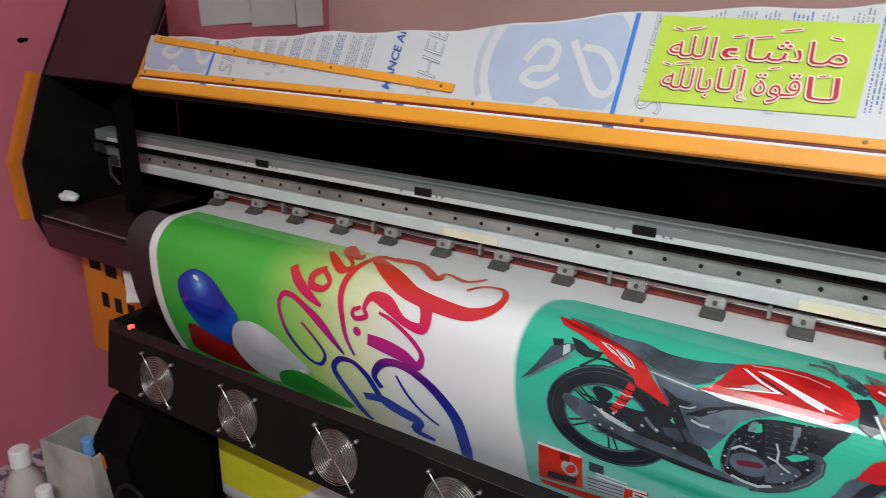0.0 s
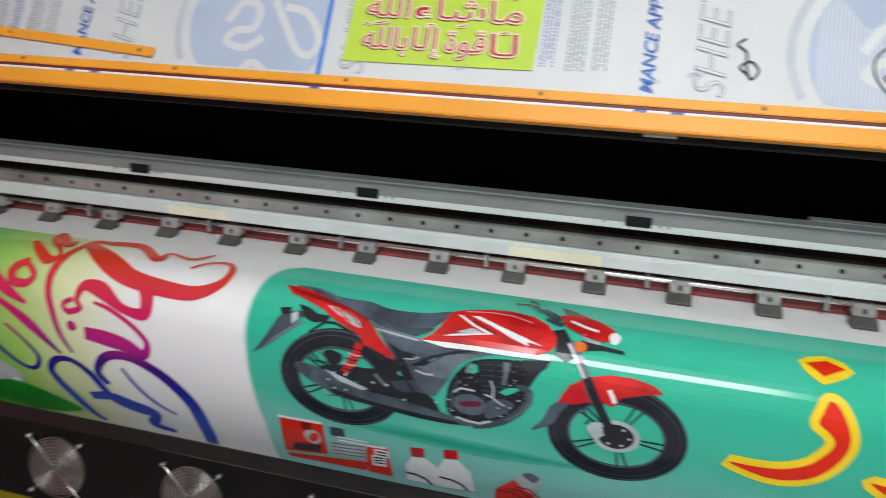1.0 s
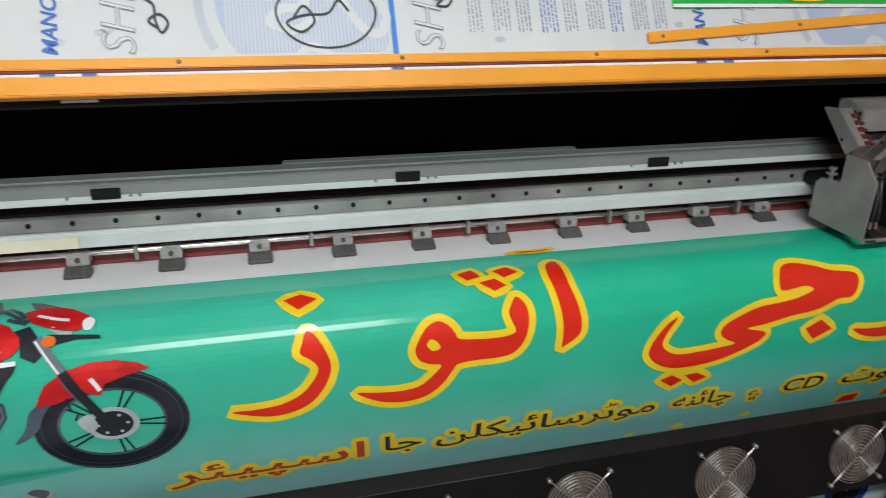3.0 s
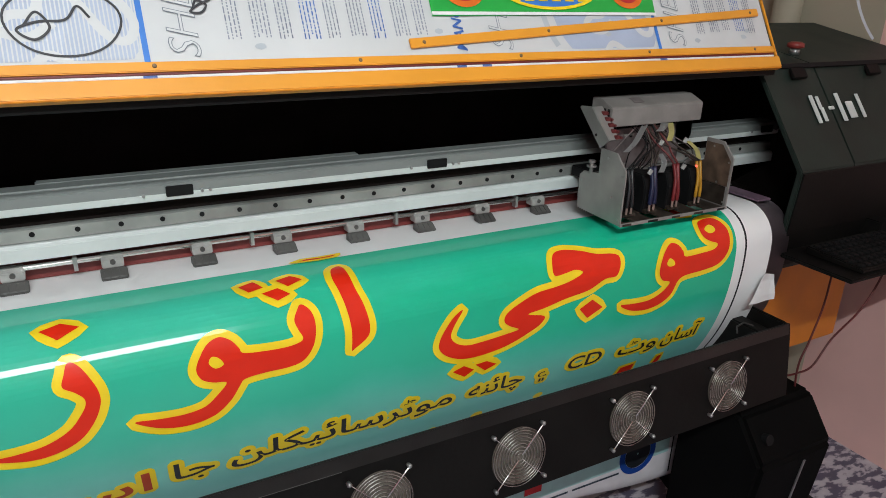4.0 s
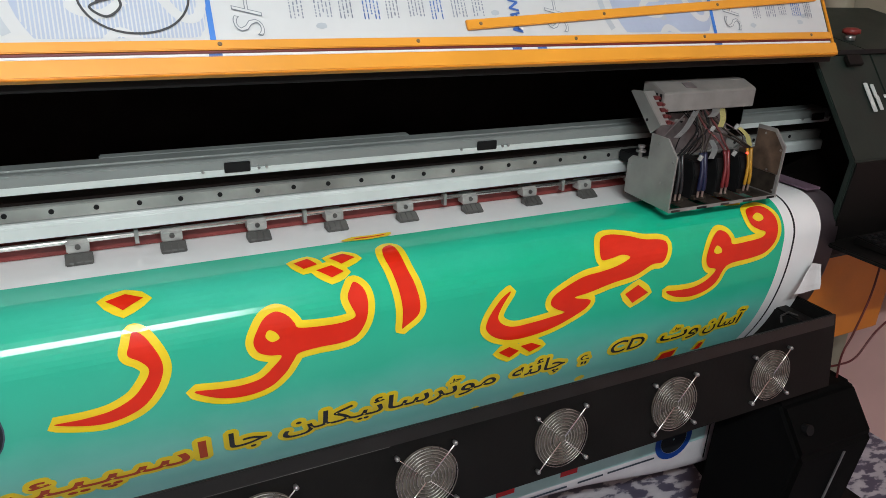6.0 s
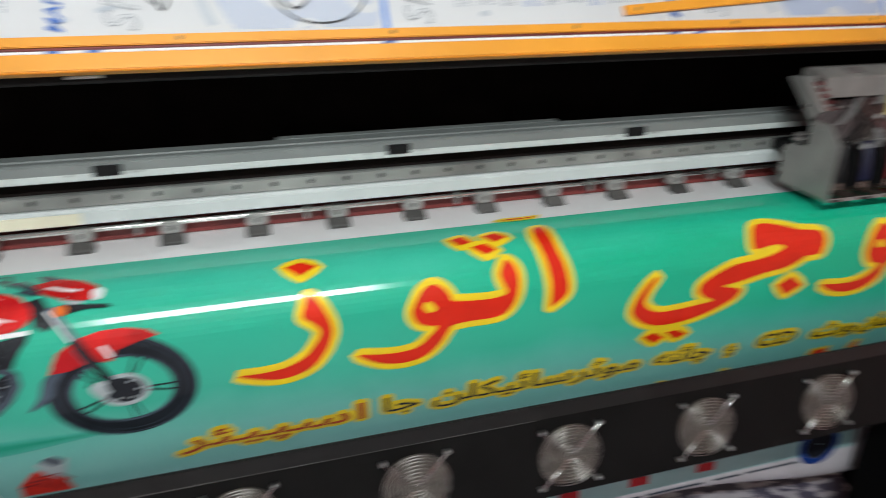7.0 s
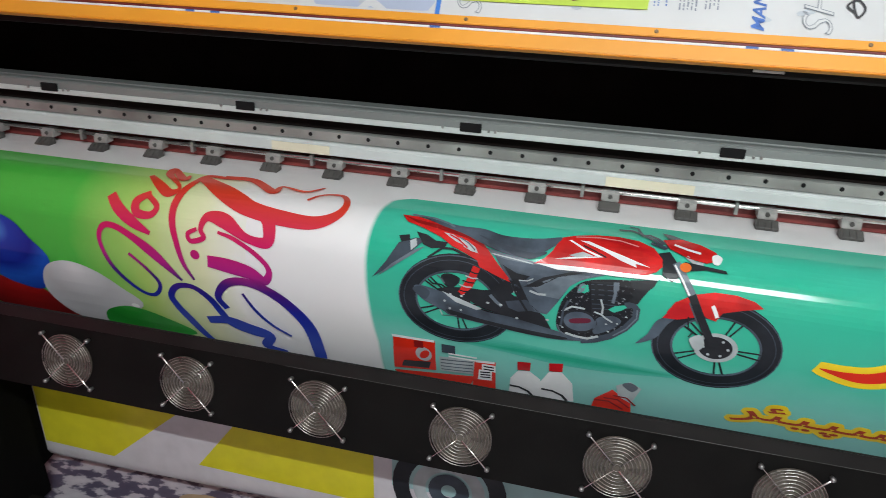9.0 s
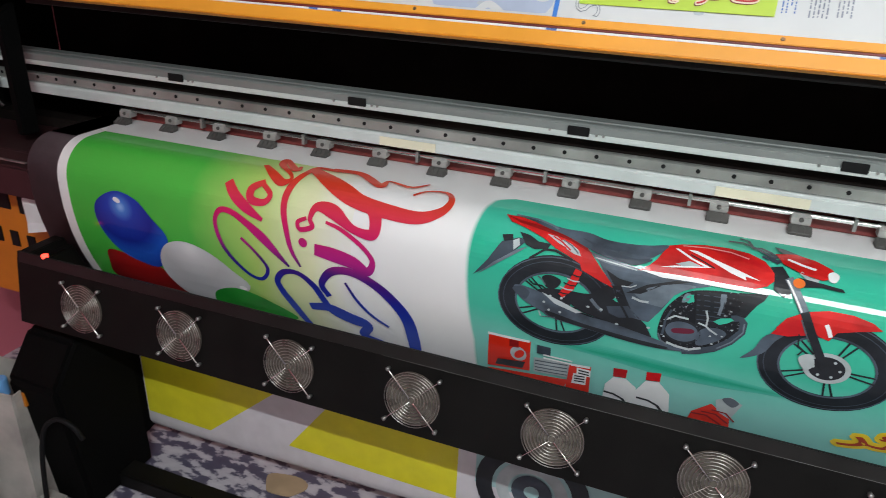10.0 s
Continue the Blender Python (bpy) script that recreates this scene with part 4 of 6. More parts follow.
# tail
ink("tail_panel", [(-0.567, 0.207), (-0.535, 0.208), (-0.497, 0.217), (-0.459, 0.230), (-0.430, 0.240), (-0.404, 0.251), (-0.387, 0.269), (-0.356, 0.300), (-0.377, 0.296), (-0.409, 0.279), (-0.438, 0.267), (-0.463, 0.258), (-0.487, 0.244), (-0.522, 0.231), (-0.553, 0.222)], INK_SIGNAL, 9, parent=bike)
ink("tail_top", [(-0.564, 0.209), (-0.538, 0.215), (-0.495, 0.221), (-0.452, 0.228), (-0.414, 0.241), (-0.400, 0.256), (-0.440, 0.240), (-0.490, 0.230), (-0.535, 0.222)], INK_DEEPRED, 10, parent=bike)
ink("tail_flash", [(-0.483, 0.235), (-0.465, 0.237), (-0.451, 0.245), (-0.441, 0.254), (-0.458, 0.249), (-0.471, 0.242)], INK_PALE, 11, parent=bike)
ink("tail_flash", [(-0.455, 0.241), (-0.439, 0.245), (-0.423, 0.254), (-0.416, 0.264), (-0.429, 0.262), (-0.443, 0.256)], INK_PALE, 11, parent=bike)
stroke("flash_line", [(-0.471, 0.238), (-0.454, 0.245), (-0.436, 0.257)], 0.0026, INK_CRIMSON, 12)
stroke("flash_line", [(-0.452, 0.241), (-0.435, 0.249), (-0.422, 0.260)], 0.0022, INK_GREY, 12)
ink("tail_foot", [(-0.416, 0.275), (-0.398, 0.269), (-0.376, 0.284), (-0.354, 0.305), (-0.374, 0.299), (-0.396, 0.291), (-0.411, 0.286)], INK_SIGNAL, 10, parent=bike)
ink("seat", [(-0.528, 0.206), (-0.491, 0.213), (-0.455, 0.218), (-0.414, 0.218), (-0.379, 0.226), (-0.339, 0.226), (-0.307, 0.222), (-0.278, 0.215), (-0.284, 0.229), (-0.298, 0.243), (-0.315, 0.254), (-0.340, 0.261), (-0.373, 0.258), (-0.408, 0.248), (-0.448, 0.233), (-0.493, 0.221)], INK_PANEL, 12, smooth=True, parent=bike)
ink("seat_side", [(-0.420, 0.231), (-0.377, 0.243), (-0.330, 0.251), (-0.300, 0.247), (-0.305, 0.253), (-0.327, 0.262), (-0.357, 0.258), (-0.400, 0.241)], INK_SEAT, 13, smooth=True, parent=bike)
stroke("grab_rail", [(-0.548, 0.205), (-0.505, 0.208), (-0.478, 0.216), (-0.466, 0.222)], 0.004, INK_STEELBLUE, 13)
ink("tail_lamp", [(-0.532, 0.240), (-0.512, 0.243), (-0.494, 0.252), (-0.472, 0.252), (-0.476, 0.262), (-0.500, 0.266), (-0.516, 0.261)], INK_DARK, 9, parent=bike)
ink("number_plate_holder", [(-0.606, 0.333), (-0.580, 0.298), (-0.560, 0.263), (-0.531, 0.251), (-0.513, 0.252), (-0.539, 0.281), (-0.572, 0.308)], INK_SEAT, 8, parent=bike)
ink("plate_light", [(-0.598, 0.331), (-0.570, 0.302), (-0.530, 0.272), (-0.511, 0.264), (-0.530, 0.279), (-0.560, 0.301)], INK_STEELBLUE, 9, parent=bike)
ink("holder_bolt", [(-0.540, 0.258), (-0.530, 0.252), (-0.526, 0.264), (-0.536, 0.274)], INK_PALE, 10, parent=bike)
ink("rear_signal", [(-0.562, 0.251), (-0.543, 0.247), (-0.540, 0.257), (-0.556, 0.262)], INK_DARK, 10, parent=bike)
# hub side, brake arm and clear gaps round the engine
ink("hub_cover", [(-0.477, 0.310), (-0.463, 0.305), (-0.445, 0.310), (-0.445, 0.320), (-0.457, 0.332), (-0.468, 0.329), (-0.474, 0.322)], INK_DARK, 7, smooth=True, parent=bike)
ink("hub_cover", [(-0.483, 0.337), (-0.466, 0.331), (-0.431, 0.327), (-0.401, 0.327), (-0.401, 0.335), (-0.425, 0.343), (-0.451, 0.344), (-0.473, 0.343)], INK_DARK, 7, parent=bike)
stroke("brake_arm", [(-0.501, 0.321), (-0.492, 0.328), (-0.476, 0.328), (-0.466, 0.334)], 0.0032, INK_DARK, 8)
stroke("brake_arm", [(-0.485, 0.311), (-0.477, 0.316), (-0.470, 0.325)], 0.0024, INK_GREY, 9)
stroke("silencer_mark", [(-0.477, 0.379), (-0.473, 0.389)], 0.0024, INK_PALE, 10)
stroke("silencer_mark", [(-0.473, 0.390), (-0.459, 0.388), (-0.446, 0.386)], 0.0018, INK_GREY, 10)
ink("clear_gap", [(-0.186, 0.329), (-0.176, 0.321), (-0.161, 0.317), (-0.156, 0.320), (-0.164, 0.327), (-0.176, 0.333)], INK_TEAL, 9, parent=bike)
ink("clear_gap", [(-0.239, 0.302), (-0.232, 0.293), (-0.224, 0.290), (-0.221, 0.301), (-0.229, 0.306)], INK_TEAL, 9, parent=bike)
ink("clear_gap", [(-0.351, 0.326), (-0.345, 0.320), (-0.339, 0.327), (-0.344, 0.330)], INK_TEAL, 9, parent=bike)
for a, b, c in (([(-0.212, 0.287), (-0.208, 0.301), (-0.209, 0.317)], 0.006, INK_DARK), ([(-0.198, 0.283), (-0.193, 0.298), (-0.191, 0.316)], 0.006, INK_TYRE), ([(-0.180, 0.283), (-0.178, 0.299), (-0.180, 0.316)], 0.005, INK_STEELBLUE), ([(-0.200, 0.312), (-0.195, 0.325), (-0.195, 0.339)], 0.003, INK_PALE), ([(-0.253, 0.323), (-0.260, 0.343), (-0.261, 0.373)], 0.004, INK_SEAT)):
    stroke("engine_pipe", a, b, c, 10)
# inner guard over the rear wheel
stroke("wheel_guard", [(-0.505, 0.283), (-0.480, 0.263), (-0.462, 0.262), (-0.430, 0.273)], 0.004, INK_DARK, 8)
# shock absorber
ink("spring", [(-0.421, 0.285), (-0.409, 0.289), (-0.420, 0.324), (-0.437, 0.342), (-0.445, 0.336), (-0.429, 0.307)], INK_SIGNAL, 12, parent=bike)
for k in range(5):
    u, v = -0.416 - 0.0050 * k, 0.297 + 0.0090 * k
    stroke("coil", [(u - 0.0125, v - 0.002), (u, v + 0.001), (u + 0.010, v)], 0.0024, (INK_DARK, INK_PALE)[k % 2], 13)
# tank
ink("fuel_tank", [(-0.278, 0.215), (-0.258, 0.207), (-0.221, 0.198), (-0.184, 0.195), (-0.150, 0.200), (-0.125, 0.213), (-0.110, 0.233), (-0.109, 0.246), (-0.118, 0.256), (-0.140, 0.265), (-0.169, 0.271), (-0.200, 0.270), (-0.237, 0.267), (-0.274, 0.267), (-0.319, 0.268), (-0.302, 0.257), (-0.291, 0.244), (-0.284, 0.229)], INK_SIGNAL, 11, parent=bike)
ink("tank_top", [(-0.235, 0.203), (-0.192, 0.201), (-0.154, 0.209), (-0.122, 0.222), (-0.114, 0.232), (-0.150, 0.222), (-0.190, 0.211)], INK_CRIMSON, 12, parent=bike)
stroke("tank_glint", [(-0.255, 0.210), (-0.215, 0.205), (-0.180, 0.206), (-0.150, 0.214)], 0.0028, ink_of("pink_ink", (0.66, 0.25, 0.24)), 13)
ink("tank_stripe", [(-0.246, 0.217), (-0.232, 0.216), (-0.199, 0.228), (-0.166, 0.238), (-0.128, 0.250), (-0.152, 0.247), (-0.150, 0.253), (-0.176, 0.245), (-0.208, 0.231)], INK_WHITE, 13, parent=bike)
ink("tank_stripe", [(-0.266, 0.219), (-0.261, 0.218), (-0.234, 0.233), (-0.205, 0.243), (-0.266, 0.254), (-0.284, 0.256), (-0.262, 0.250), (-0.216, 0.243), (-0.240, 0.234)], INK_WHITE, 13, parent=bike)
ink("tank_patch", [(-0.262, 0.247), (-0.240, 0.238), (-0.222, 0.243), (-0.248, 0.249)], INK_PALE, 14, parent=bike)
stroke("tank_line", [(-0.240, 0.226), (-0.220, 0.234), (-0.200, 0.243)], 0.0022, INK_DARK, 14)
ink("tank_edge", [(-0.317, 0.267), (-0.274, 0.265), (-0.227, 0.264), (-0.172, 0.264), (-0.113, 0.263), (-0.113, 0.269), (-0.176, 0.271), (-0.231, 0.271), (-0.278, 0.273)], INK_WHITE, 13, parent=bike)
# front
ink("steering_head", [(-0.126, 0.225), (-0.099, 0.216), (-0.085, 0.238), (-0.079, 0.257), (-0.091, 0.268), (-0.108, 0.259), (-0.109, 0.240)], INK_DARK, 10, parent=bike)
for pts, w in (([(-0.184, 0.166), (-0.160, 0.163), (-0.142, 0.176), (-0.120, 0.196), (-0.105, 0.212)], 0.006), ([(-0.166, 0.146), (-0.152, 0.150), (-0.146, 0.172)], 0.005), ([(-0.146, 0.180), (-0.132, 0.174), (-0.118, 0.186), (-0.108, 0.200)], 0.007), ([(-0.130, 0.200), (-0.112, 0.208), (-0.100, 0.204)], 0.006)):
    stroke("handlebar", pts, w, INK_SEAT, 10)
ink("wind_screen", [(-0.111, 0.157), (-0.094, 0.162), (-0.059, 0.186), (-0.031, 0.205), (-0.063, 0.195), (-0.100, 0.180)], INK_SEAT, 10, parent=bike)
ink("headlamp_cowl", [(-0.111, 0.188), (-0.080, 0.177), (-0.051, 0.188), (-0.026, 0.205), (-0.017, 0.221), (-0.040, 0.230), (-0.069, 0.225), (-0.098, 0.211)], INK_SIGNAL, 11, parent=bike)
stroke("cowl_flash", [(-0.092, 0.198), (-0.070, 0.207), (-0.050, 0.212)], 0.005, INK_WHITE, 12)
ink("headlamp", [(-0.032, 0.216), (-0.024, 0.210), (-0.016, 0.217), (-0.021, 0.230), (-0.030, 0.229)], INK_WHITE, 12, smooth=True, parent=bike)
stroke("headlamp_cowl", [(-0.072, 0.222), (-0.060, 0.231), (-0.045, 0.233)], 0.006, INK_PALE, 11)
ink("headlamp_cowl", [(-0.075, 0.232), (-0.045, 0.235), (-0.010, 0.239), (-0.007, 0.244), (-0.040, 0.242), (-0.066, 0.247)], INK_DARK, 12, parent=bike)
ink("indicator", oval(-0.073, 0.242, 0.009, 0.008), INK_ORANGE, 14, parent=bike)
ink("mudguard_flap", [(-0.133, 0.386), (-0.117, 0.364), (-0.104, 0.334), (-0.074, 0.322), (-0.089, 0.342), (-0.103, 0.369)], INK_PANEL, 9, smooth=True, parent=bike)
ink("mudguard", [(-0.093, 0.318), (-0.082, 0.299), (-0.056, 0.283), (-0.024, 0.275), (0.010, 0.275), (0.038, 0.281), (0.053, 0.290), (0.019, 0.298), (-0.007, 0.306), (-0.015, 0.322), (-0.030, 0.318), (-0.047, 0.305), (-0.068, 0.313), (-0.078, 0.322)], INK_SIGNAL, 10, parent=bike)
ink("mudguard_shade", [(-0.098, 0.329), (-0.086, 0.309), (-0.060, 0.295), (-0.040, 0.298), (-0.048, 0.320), (-0.073, 0.328)], INK_CRIMSON, 11, parent=bike)
stroke("mudguard_flash", [(-0.024, 0.296), (-0.018, 0.306), (-0.014, 0.315)], 0.006, INK_WHITE, 12)
stroke("fork", [(-0.088, 0.236), (-0.055, 0.289)], 0.013, INK_STEELBLUE, 12)
stroke("fork", [(-0.058, 0.284), (-0.034, 0.328), (-0.009, 0.372)], 0.013, INK_DARK, 13)
stroke("fork_glint", [(-0.090, 0.240), (-0.062, 0.285)], 0.003, INK_WHITE, 14)
stroke("fork_glint", [(-0.060, 0.296), (-0.042, 0.330)], 0.002, INK_GREY, 14)
ink("brake_caliper", [(-0.050, 0.361), (-0.034, 0.350), (-0.025, 0.368), (-0.036, 0.381)], INK_PALE, 14, smooth=True, parent=bike)
stroke("brake_hose", [(-0.058, 0.320), (-0.055, 0.340), (-0.046, 0.346), (-0.052, 0.357)], 0.0028, INK_DARK, 13)

# ---- spare parts printed under it
ink("carton_print", [(-0.570, 0.456), (-0.488, 0.457), (-0.490, 0.543), (-0.577, 0.557)], INK_RED, 5)
ink("carton_print", [(-0.481, 0.496), (-0.412, 0.489), (-0.417, 0.535), (-0.482, 0.541)], INK_PALE, 6)
ink("carton_print", [(-0.412, 0.489), (-0.372, 0.486), (-0.373, 0.576), (-0.419, 0.574)], INK_RED, 7)
ink("carton_print", [(-0.578, 0.564), (-0.413, 0.540), (-0.422, 0.571), (-0.572, 0.576)], INK_RED, 8)
ink("tool_print", [(-0.554, 0.525), (-0.498, 0.516), (-0.504, 0.538), (-0.560, 0.545)], INK_DARK, 9)
ink("oil_bottle_print", [(-0.344, 0.525), (-0.330, 0.499), (-0.308, 0.496), (-0.288, 0.515), (-0.287, 0.578), (-0.347, 0.578)], INK_WHITE, 5)
ink("bottle_cap_print", [(-0.332, 0.474), (-0.307, 0.471), (-0.308, 0.494), (-0.331, 0.497)], INK_CRIMSON, 6)
ink("oil_bottle_print", [(-0.288, 0.521), (-0.273, 0.487), (-0.250, 0.483), (-0.229, 0.510), (-0.223, 0.570), (-0.287, 0.578)], INK_WHITE, 7)
ink("bottle_cap_print", [(-0.274, 0.464), (-0.249, 0.459), (-0.249, 0.481), (-0.273, 0.485)], INK_CRIMSON, 8)
ink("damper_print", [(-0.152, 0.494), (-0.129, 0.478), (-0.108, 0.492), (-0.121, 0.541), (-0.145, 0.525)], INK_PALE, 6)
ink("damper_print", [(-0.186, 0.544), (-0.157, 0.508), (-0.121, 0.541), (-0.116, 0.580), (-0.190, 0.579)], INK_RED, 5)

def print_line(name, points, width, mat, layer):
    part(name, placed(ribbon(points, [width] * len(points)), layer), mat, banner)


print_line("carton_edge", [(-0.572, 0.458), (-0.532, 0.458), (-0.490, 0.457)], 0.006, INK_WHITE, 7)
ink("carton_badge", oval(-0.512, 0.497, 0.016, 0.020), INK_PALE, 7)
ink("carton_badge", oval(-0.510, 0.497, 0.008, 0.014, 30), INK_RED, 8)
for k in range(4):
    print_line("grille_bar", [(-0.479, 0.504 + 0.010 * k), (-0.447, 0.501 + 0.010 * k), (-0.416, 0.497 + 0.010 * k)], 0.0032, INK_GREY, 7)
print_line("carton_edge", [(-0.410, 0.491), (-0.374, 0.488)], 0.006, INK_WHITE, 9)
ink("carton_window", [(-0.404, 0.514), (-0.379, 0.511), (-0.380, 0.544), (-0.407, 0.547)], INK_WHITE, 9)
for k in range(3):
    print_line("carton_bar", [(-0.402, 0.521 + 0.008 * k), (-0.382, 0.518 + 0.008 * k)], 0.004, INK_DARK, 10)
print_line("bottle_swoosh", [(-0.345, 0.549), (-0.327, 0.550), (-0.310, 0.560), (-0.300, 0.577)], 0.006, INK_DARK, 8)
print_line("bottle_swoosh", [(-0.285, 0.542), (-0.264, 0.543), (-0.246, 0.553), (-0.236, 0.570)], 0.006, INK_DARK, 9)
for k in range(3):
    print_line("damper_coil", [(-0.186 + 0.016 * k, 0.548 - 0.012 * k), (-0.160 + 0.015 * k, 0.545 - 0.010 * k), (-0.132 + 0.010 * k, 0.566 - 0.010 * k)], 0.004, INK_DEEPRED, 8)
ink("damper_cap", [(-0.142, 0.488), (-0.129, 0.480), (-0.114, 0.490), (-0.124, 0.504)], INK_GREY, 8, smooth=True)

# ---- printed party balloons
ink("balloon_print", [(-1.505, 0.473), (-1.424, 0.482), (-1.363, 0.497), (-1.339, 0.542), (-1.309, 0.573), (-1.406, 0.586), (-1.528, 0.571), (-1.526, 0.514)], INK_BALLOON_RED, 5, smooth=True)
ink("balloon_print", [(-1.513, 0.364), (-1.488, 0.332), (-1.441, 0.312), (-1.389, 0.324), (-1.353, 0.359), (-1.317, 0.409), (-1.361, 0.490), (-1.427, 0.489), (-1.474, 0.465), (-1.506, 0.418)], INK_BLUE, 6, smooth=True)
ink("balloon_print", [(-1.347, 0.447), (-1.319, 0.415), (-1.269, 0.402), (-1.211, 0.416), (-1.159, 0.450), (-1.122, 0.497), (-1.245, 0.576), (-1.304, 0.574), (-1.339, 0.542), (-1.357, 0.495)], INK_SILVER, 7, smooth=True)
ink("balloon_print", [(-1.227, 0.535), (-1.187, 0.510), (-1.144, 0.503), (-1.079, 0.521), (-1.017, 0.562), (-1.146, 0.596), (-1.215, 0.581), (-1.238, 0.574)], INK_GREEN, 8, smooth=True)

# ---- the flowing greeting
swash([(-1.112, 0.360, 0.004), (-1.078, 0.389, 0.004), (-1.055, 0.423, 0.005), (-1.075, 0.454, 0.005), (-1.110, 0.446, 0.005), (-1.156, 0.397, 0.006), (-1.174, 0.341, 0.006), (-1.163, 0.309, 0.007), (-1.136, 0.305, 0.008), (-1.099, 0.322, 0.010), (-1.054, 0.353, 0.014), (-1.000, 0.405, 0.003)], 6)
swash([(-1.150, 0.244, 0.012), (-1.126, 0.270, 0.015), (-1.093, 0.292, 0.014), (-1.056, 0.310, 0.005)], 7)
swash([(-1.066, 0.231, 0.008), (-1.090, 0.251, 0.011), (-1.085, 0.273, 0.011), (-1.055, 0.274, 0.008), (-1.045, 0.256, 0.007), (-1.074, 0.234, 0.006)], 8)
swash([(-1.097, 0.181, 0.006), (-1.060, 0.209, 0.012), (-1.030, 0.226, 0.012), (-1.017, 0.208, 0.004), (-1.066, 0.165, 0.010), (-1.076, 0.132, 0.008), (-1.026, 0.179, 0.011), (-1.025, 0.156, 0.003)], 9)
swash([(-0.972, 0.399, 0.003), (-0.991, 0.362, 0.006), (-1.001, 0.313, 0.008), (-1.009, 0.266, 0.009), (-1.007, 0.231, 0.010), (-0.998, 0.190, 0.009), (-0.992, 0.147, 0.009), (-0.957, 0.143, 0.008)], 6)
swash([(-0.992, 0.161, 0.016), (-0.936, 0.196, 0.024), (-0.888, 0.222, 0.025), (-0.848, 0.238, 0.021), (-0.786, 0.247, 0.019), (-0.722, 0.248, 0.016), (-0.682, 0.227, 0.012), (-0.674, 0.196, 0.008), (-0.694, 0.164, 0.006), (-0.728, 0.169, 0.004), (-0.752, 0.199, 0.003)], 7)
swash([(-0.957, 0.143, 0.012), (-0.896, 0.139, 0.012), (-0.830, 0.184, 0.012), (-0.823, 0.154, 0.004), (-0.771, 0.166, 0.006), (-0.743, 0.134, 0.002)], 8)
swash([(-0.832, 0.235, 0.012), (-0.807, 0.263, 0.016), (-0.808, 0.295, 0.014), (-0.850, 0.292, 0.010), (-0.897, 0.267, 0.018), (-0.933, 0.263, 0.011), (-0.945, 0.287, 0.006), (-0.939, 0.303, 0.006), (-0.966, 0.313, 0.006), (-0.972, 0.299, 0.005), (-0.953, 0.288, 0.004)], 9)
swash([(-0.936, 0.351, 0.016), (-0.892, 0.355, 0.020), (-0.849, 0.363, 0.018), (-0.818, 0.376, 0.012), (-0.807, 0.350, 0.007), (-0.832, 0.322, 0.006), (-0.875, 0.298, 0.005), (-0.910, 0.289, 0.003)], 6)
swash([(-0.970, 0.586, 0.008), (-0.985, 0.568, 0.011), (-1.008, 0.515, 0.013), (-1.029, 0.474, 0.011), (-1.035, 0.447, 0.009), (-1.015, 0.421, 0.008), (-0.979, 0.417, 0.007), (-0.946, 0.441, 0.010), (-0.928, 0.474, 0.011), (-0.911, 0.503, 0.012), (-0.868, 0.520, 0.012), (-0.829, 0.526, 0.007)], 7)
swash([(-0.912, 0.459, 0.009), (-0.926, 0.431, 0.009), (-0.904, 0.397, 0.011), (-0.868, 0.385, 0.011), (-0.825, 0.393, 0.012), (-0.776, 0.423, 0.015), (-0.738, 0.474, 0.018), (-0.730, 0.543, 0.018), (-0.734, 0.592, 0.016)], 8)
swash([(-0.870, 0.413, 0.003), (-0.848, 0.452, 0.004), (-0.818, 0.486, 0.004), (-0.782, 0.510, 0.003)], 9)
swash([(-0.967, 0.503, 0.012), (-0.918, 0.494, 0.014), (-0.874, 0.504, 0.012), (-0.832, 0.521, 0.013), (-0.849, 0.561, 0.014), (-0.806, 0.573, 0.008)], 6)
ink("script_stroke", oval(-0.967, 0.342, 0.010, 0.010), INK_SCRIPT, 7)


# wheels of the printed motorcycle
def wheel(u, v, ru, rv, disc):
    line = oval(u, v, ru * 0.84, rv * 0.84, n=36)
    part("tyre", placed(ribbon(line, [ru * 0.31] * 36, closed=True), 4), INK_TYRE, bike)
    for r, w, m in ((0.68, 0.035, INK_PANEL), (0.99, 0.02, INK_PANEL), (0.90, 0.012, INK_SEAT)):
        line = oval(u, v, ru * r, rv * r, n=36)
        part("rim", placed(ribbon(line, [ru * w] * 36, closed=True), 5), m, bike)
    for k in range(5):
        a = 2 * math.pi * k / 5 + 0.1
        for d in (-0.10, 0.10):
            p = [(u + ru * r * math.cos(a + d), v + rv * r * math.sin(a + d)) for r in (0.22, 0.45, 0.72)]
            part("spoke", placed(ribbon(p, [ru * 0.030] * 3), 5), INK_DARK, bike)
    if disc:
        ink("brake_disc", oval(u, v, ru * 0.34, rv * 0.34), INK_PALE, 6, parent=bike)
    ink("hub", oval(u, v, ru * 0.26, rv * 0.26), INK_DARK, 7, parent=bike)
    for k in range(6):
        ink("disc_bolt", oval(u + ru * 0.19 * math.cos(k * 1.047), v + rv * 0.19 * math.sin(k * 1.047), 0.0025, 0.0025, n=8), INK_PALE, 8, parent=bike)


wheel(-0.449, 0.359, 0.107, 0.087, False)
wheel(-0.006, 0.372, 0.103, 0.084, True)

# highlights of the printed balloons
ink("balloon_glint", oval(-1.442, 0.333, 0.010, 0.006, 20), INK_WHITE, 9)
ink("balloon_glint", oval(-1.140, 0.497, 0.010, 0.006), INK_WHITE, 9)

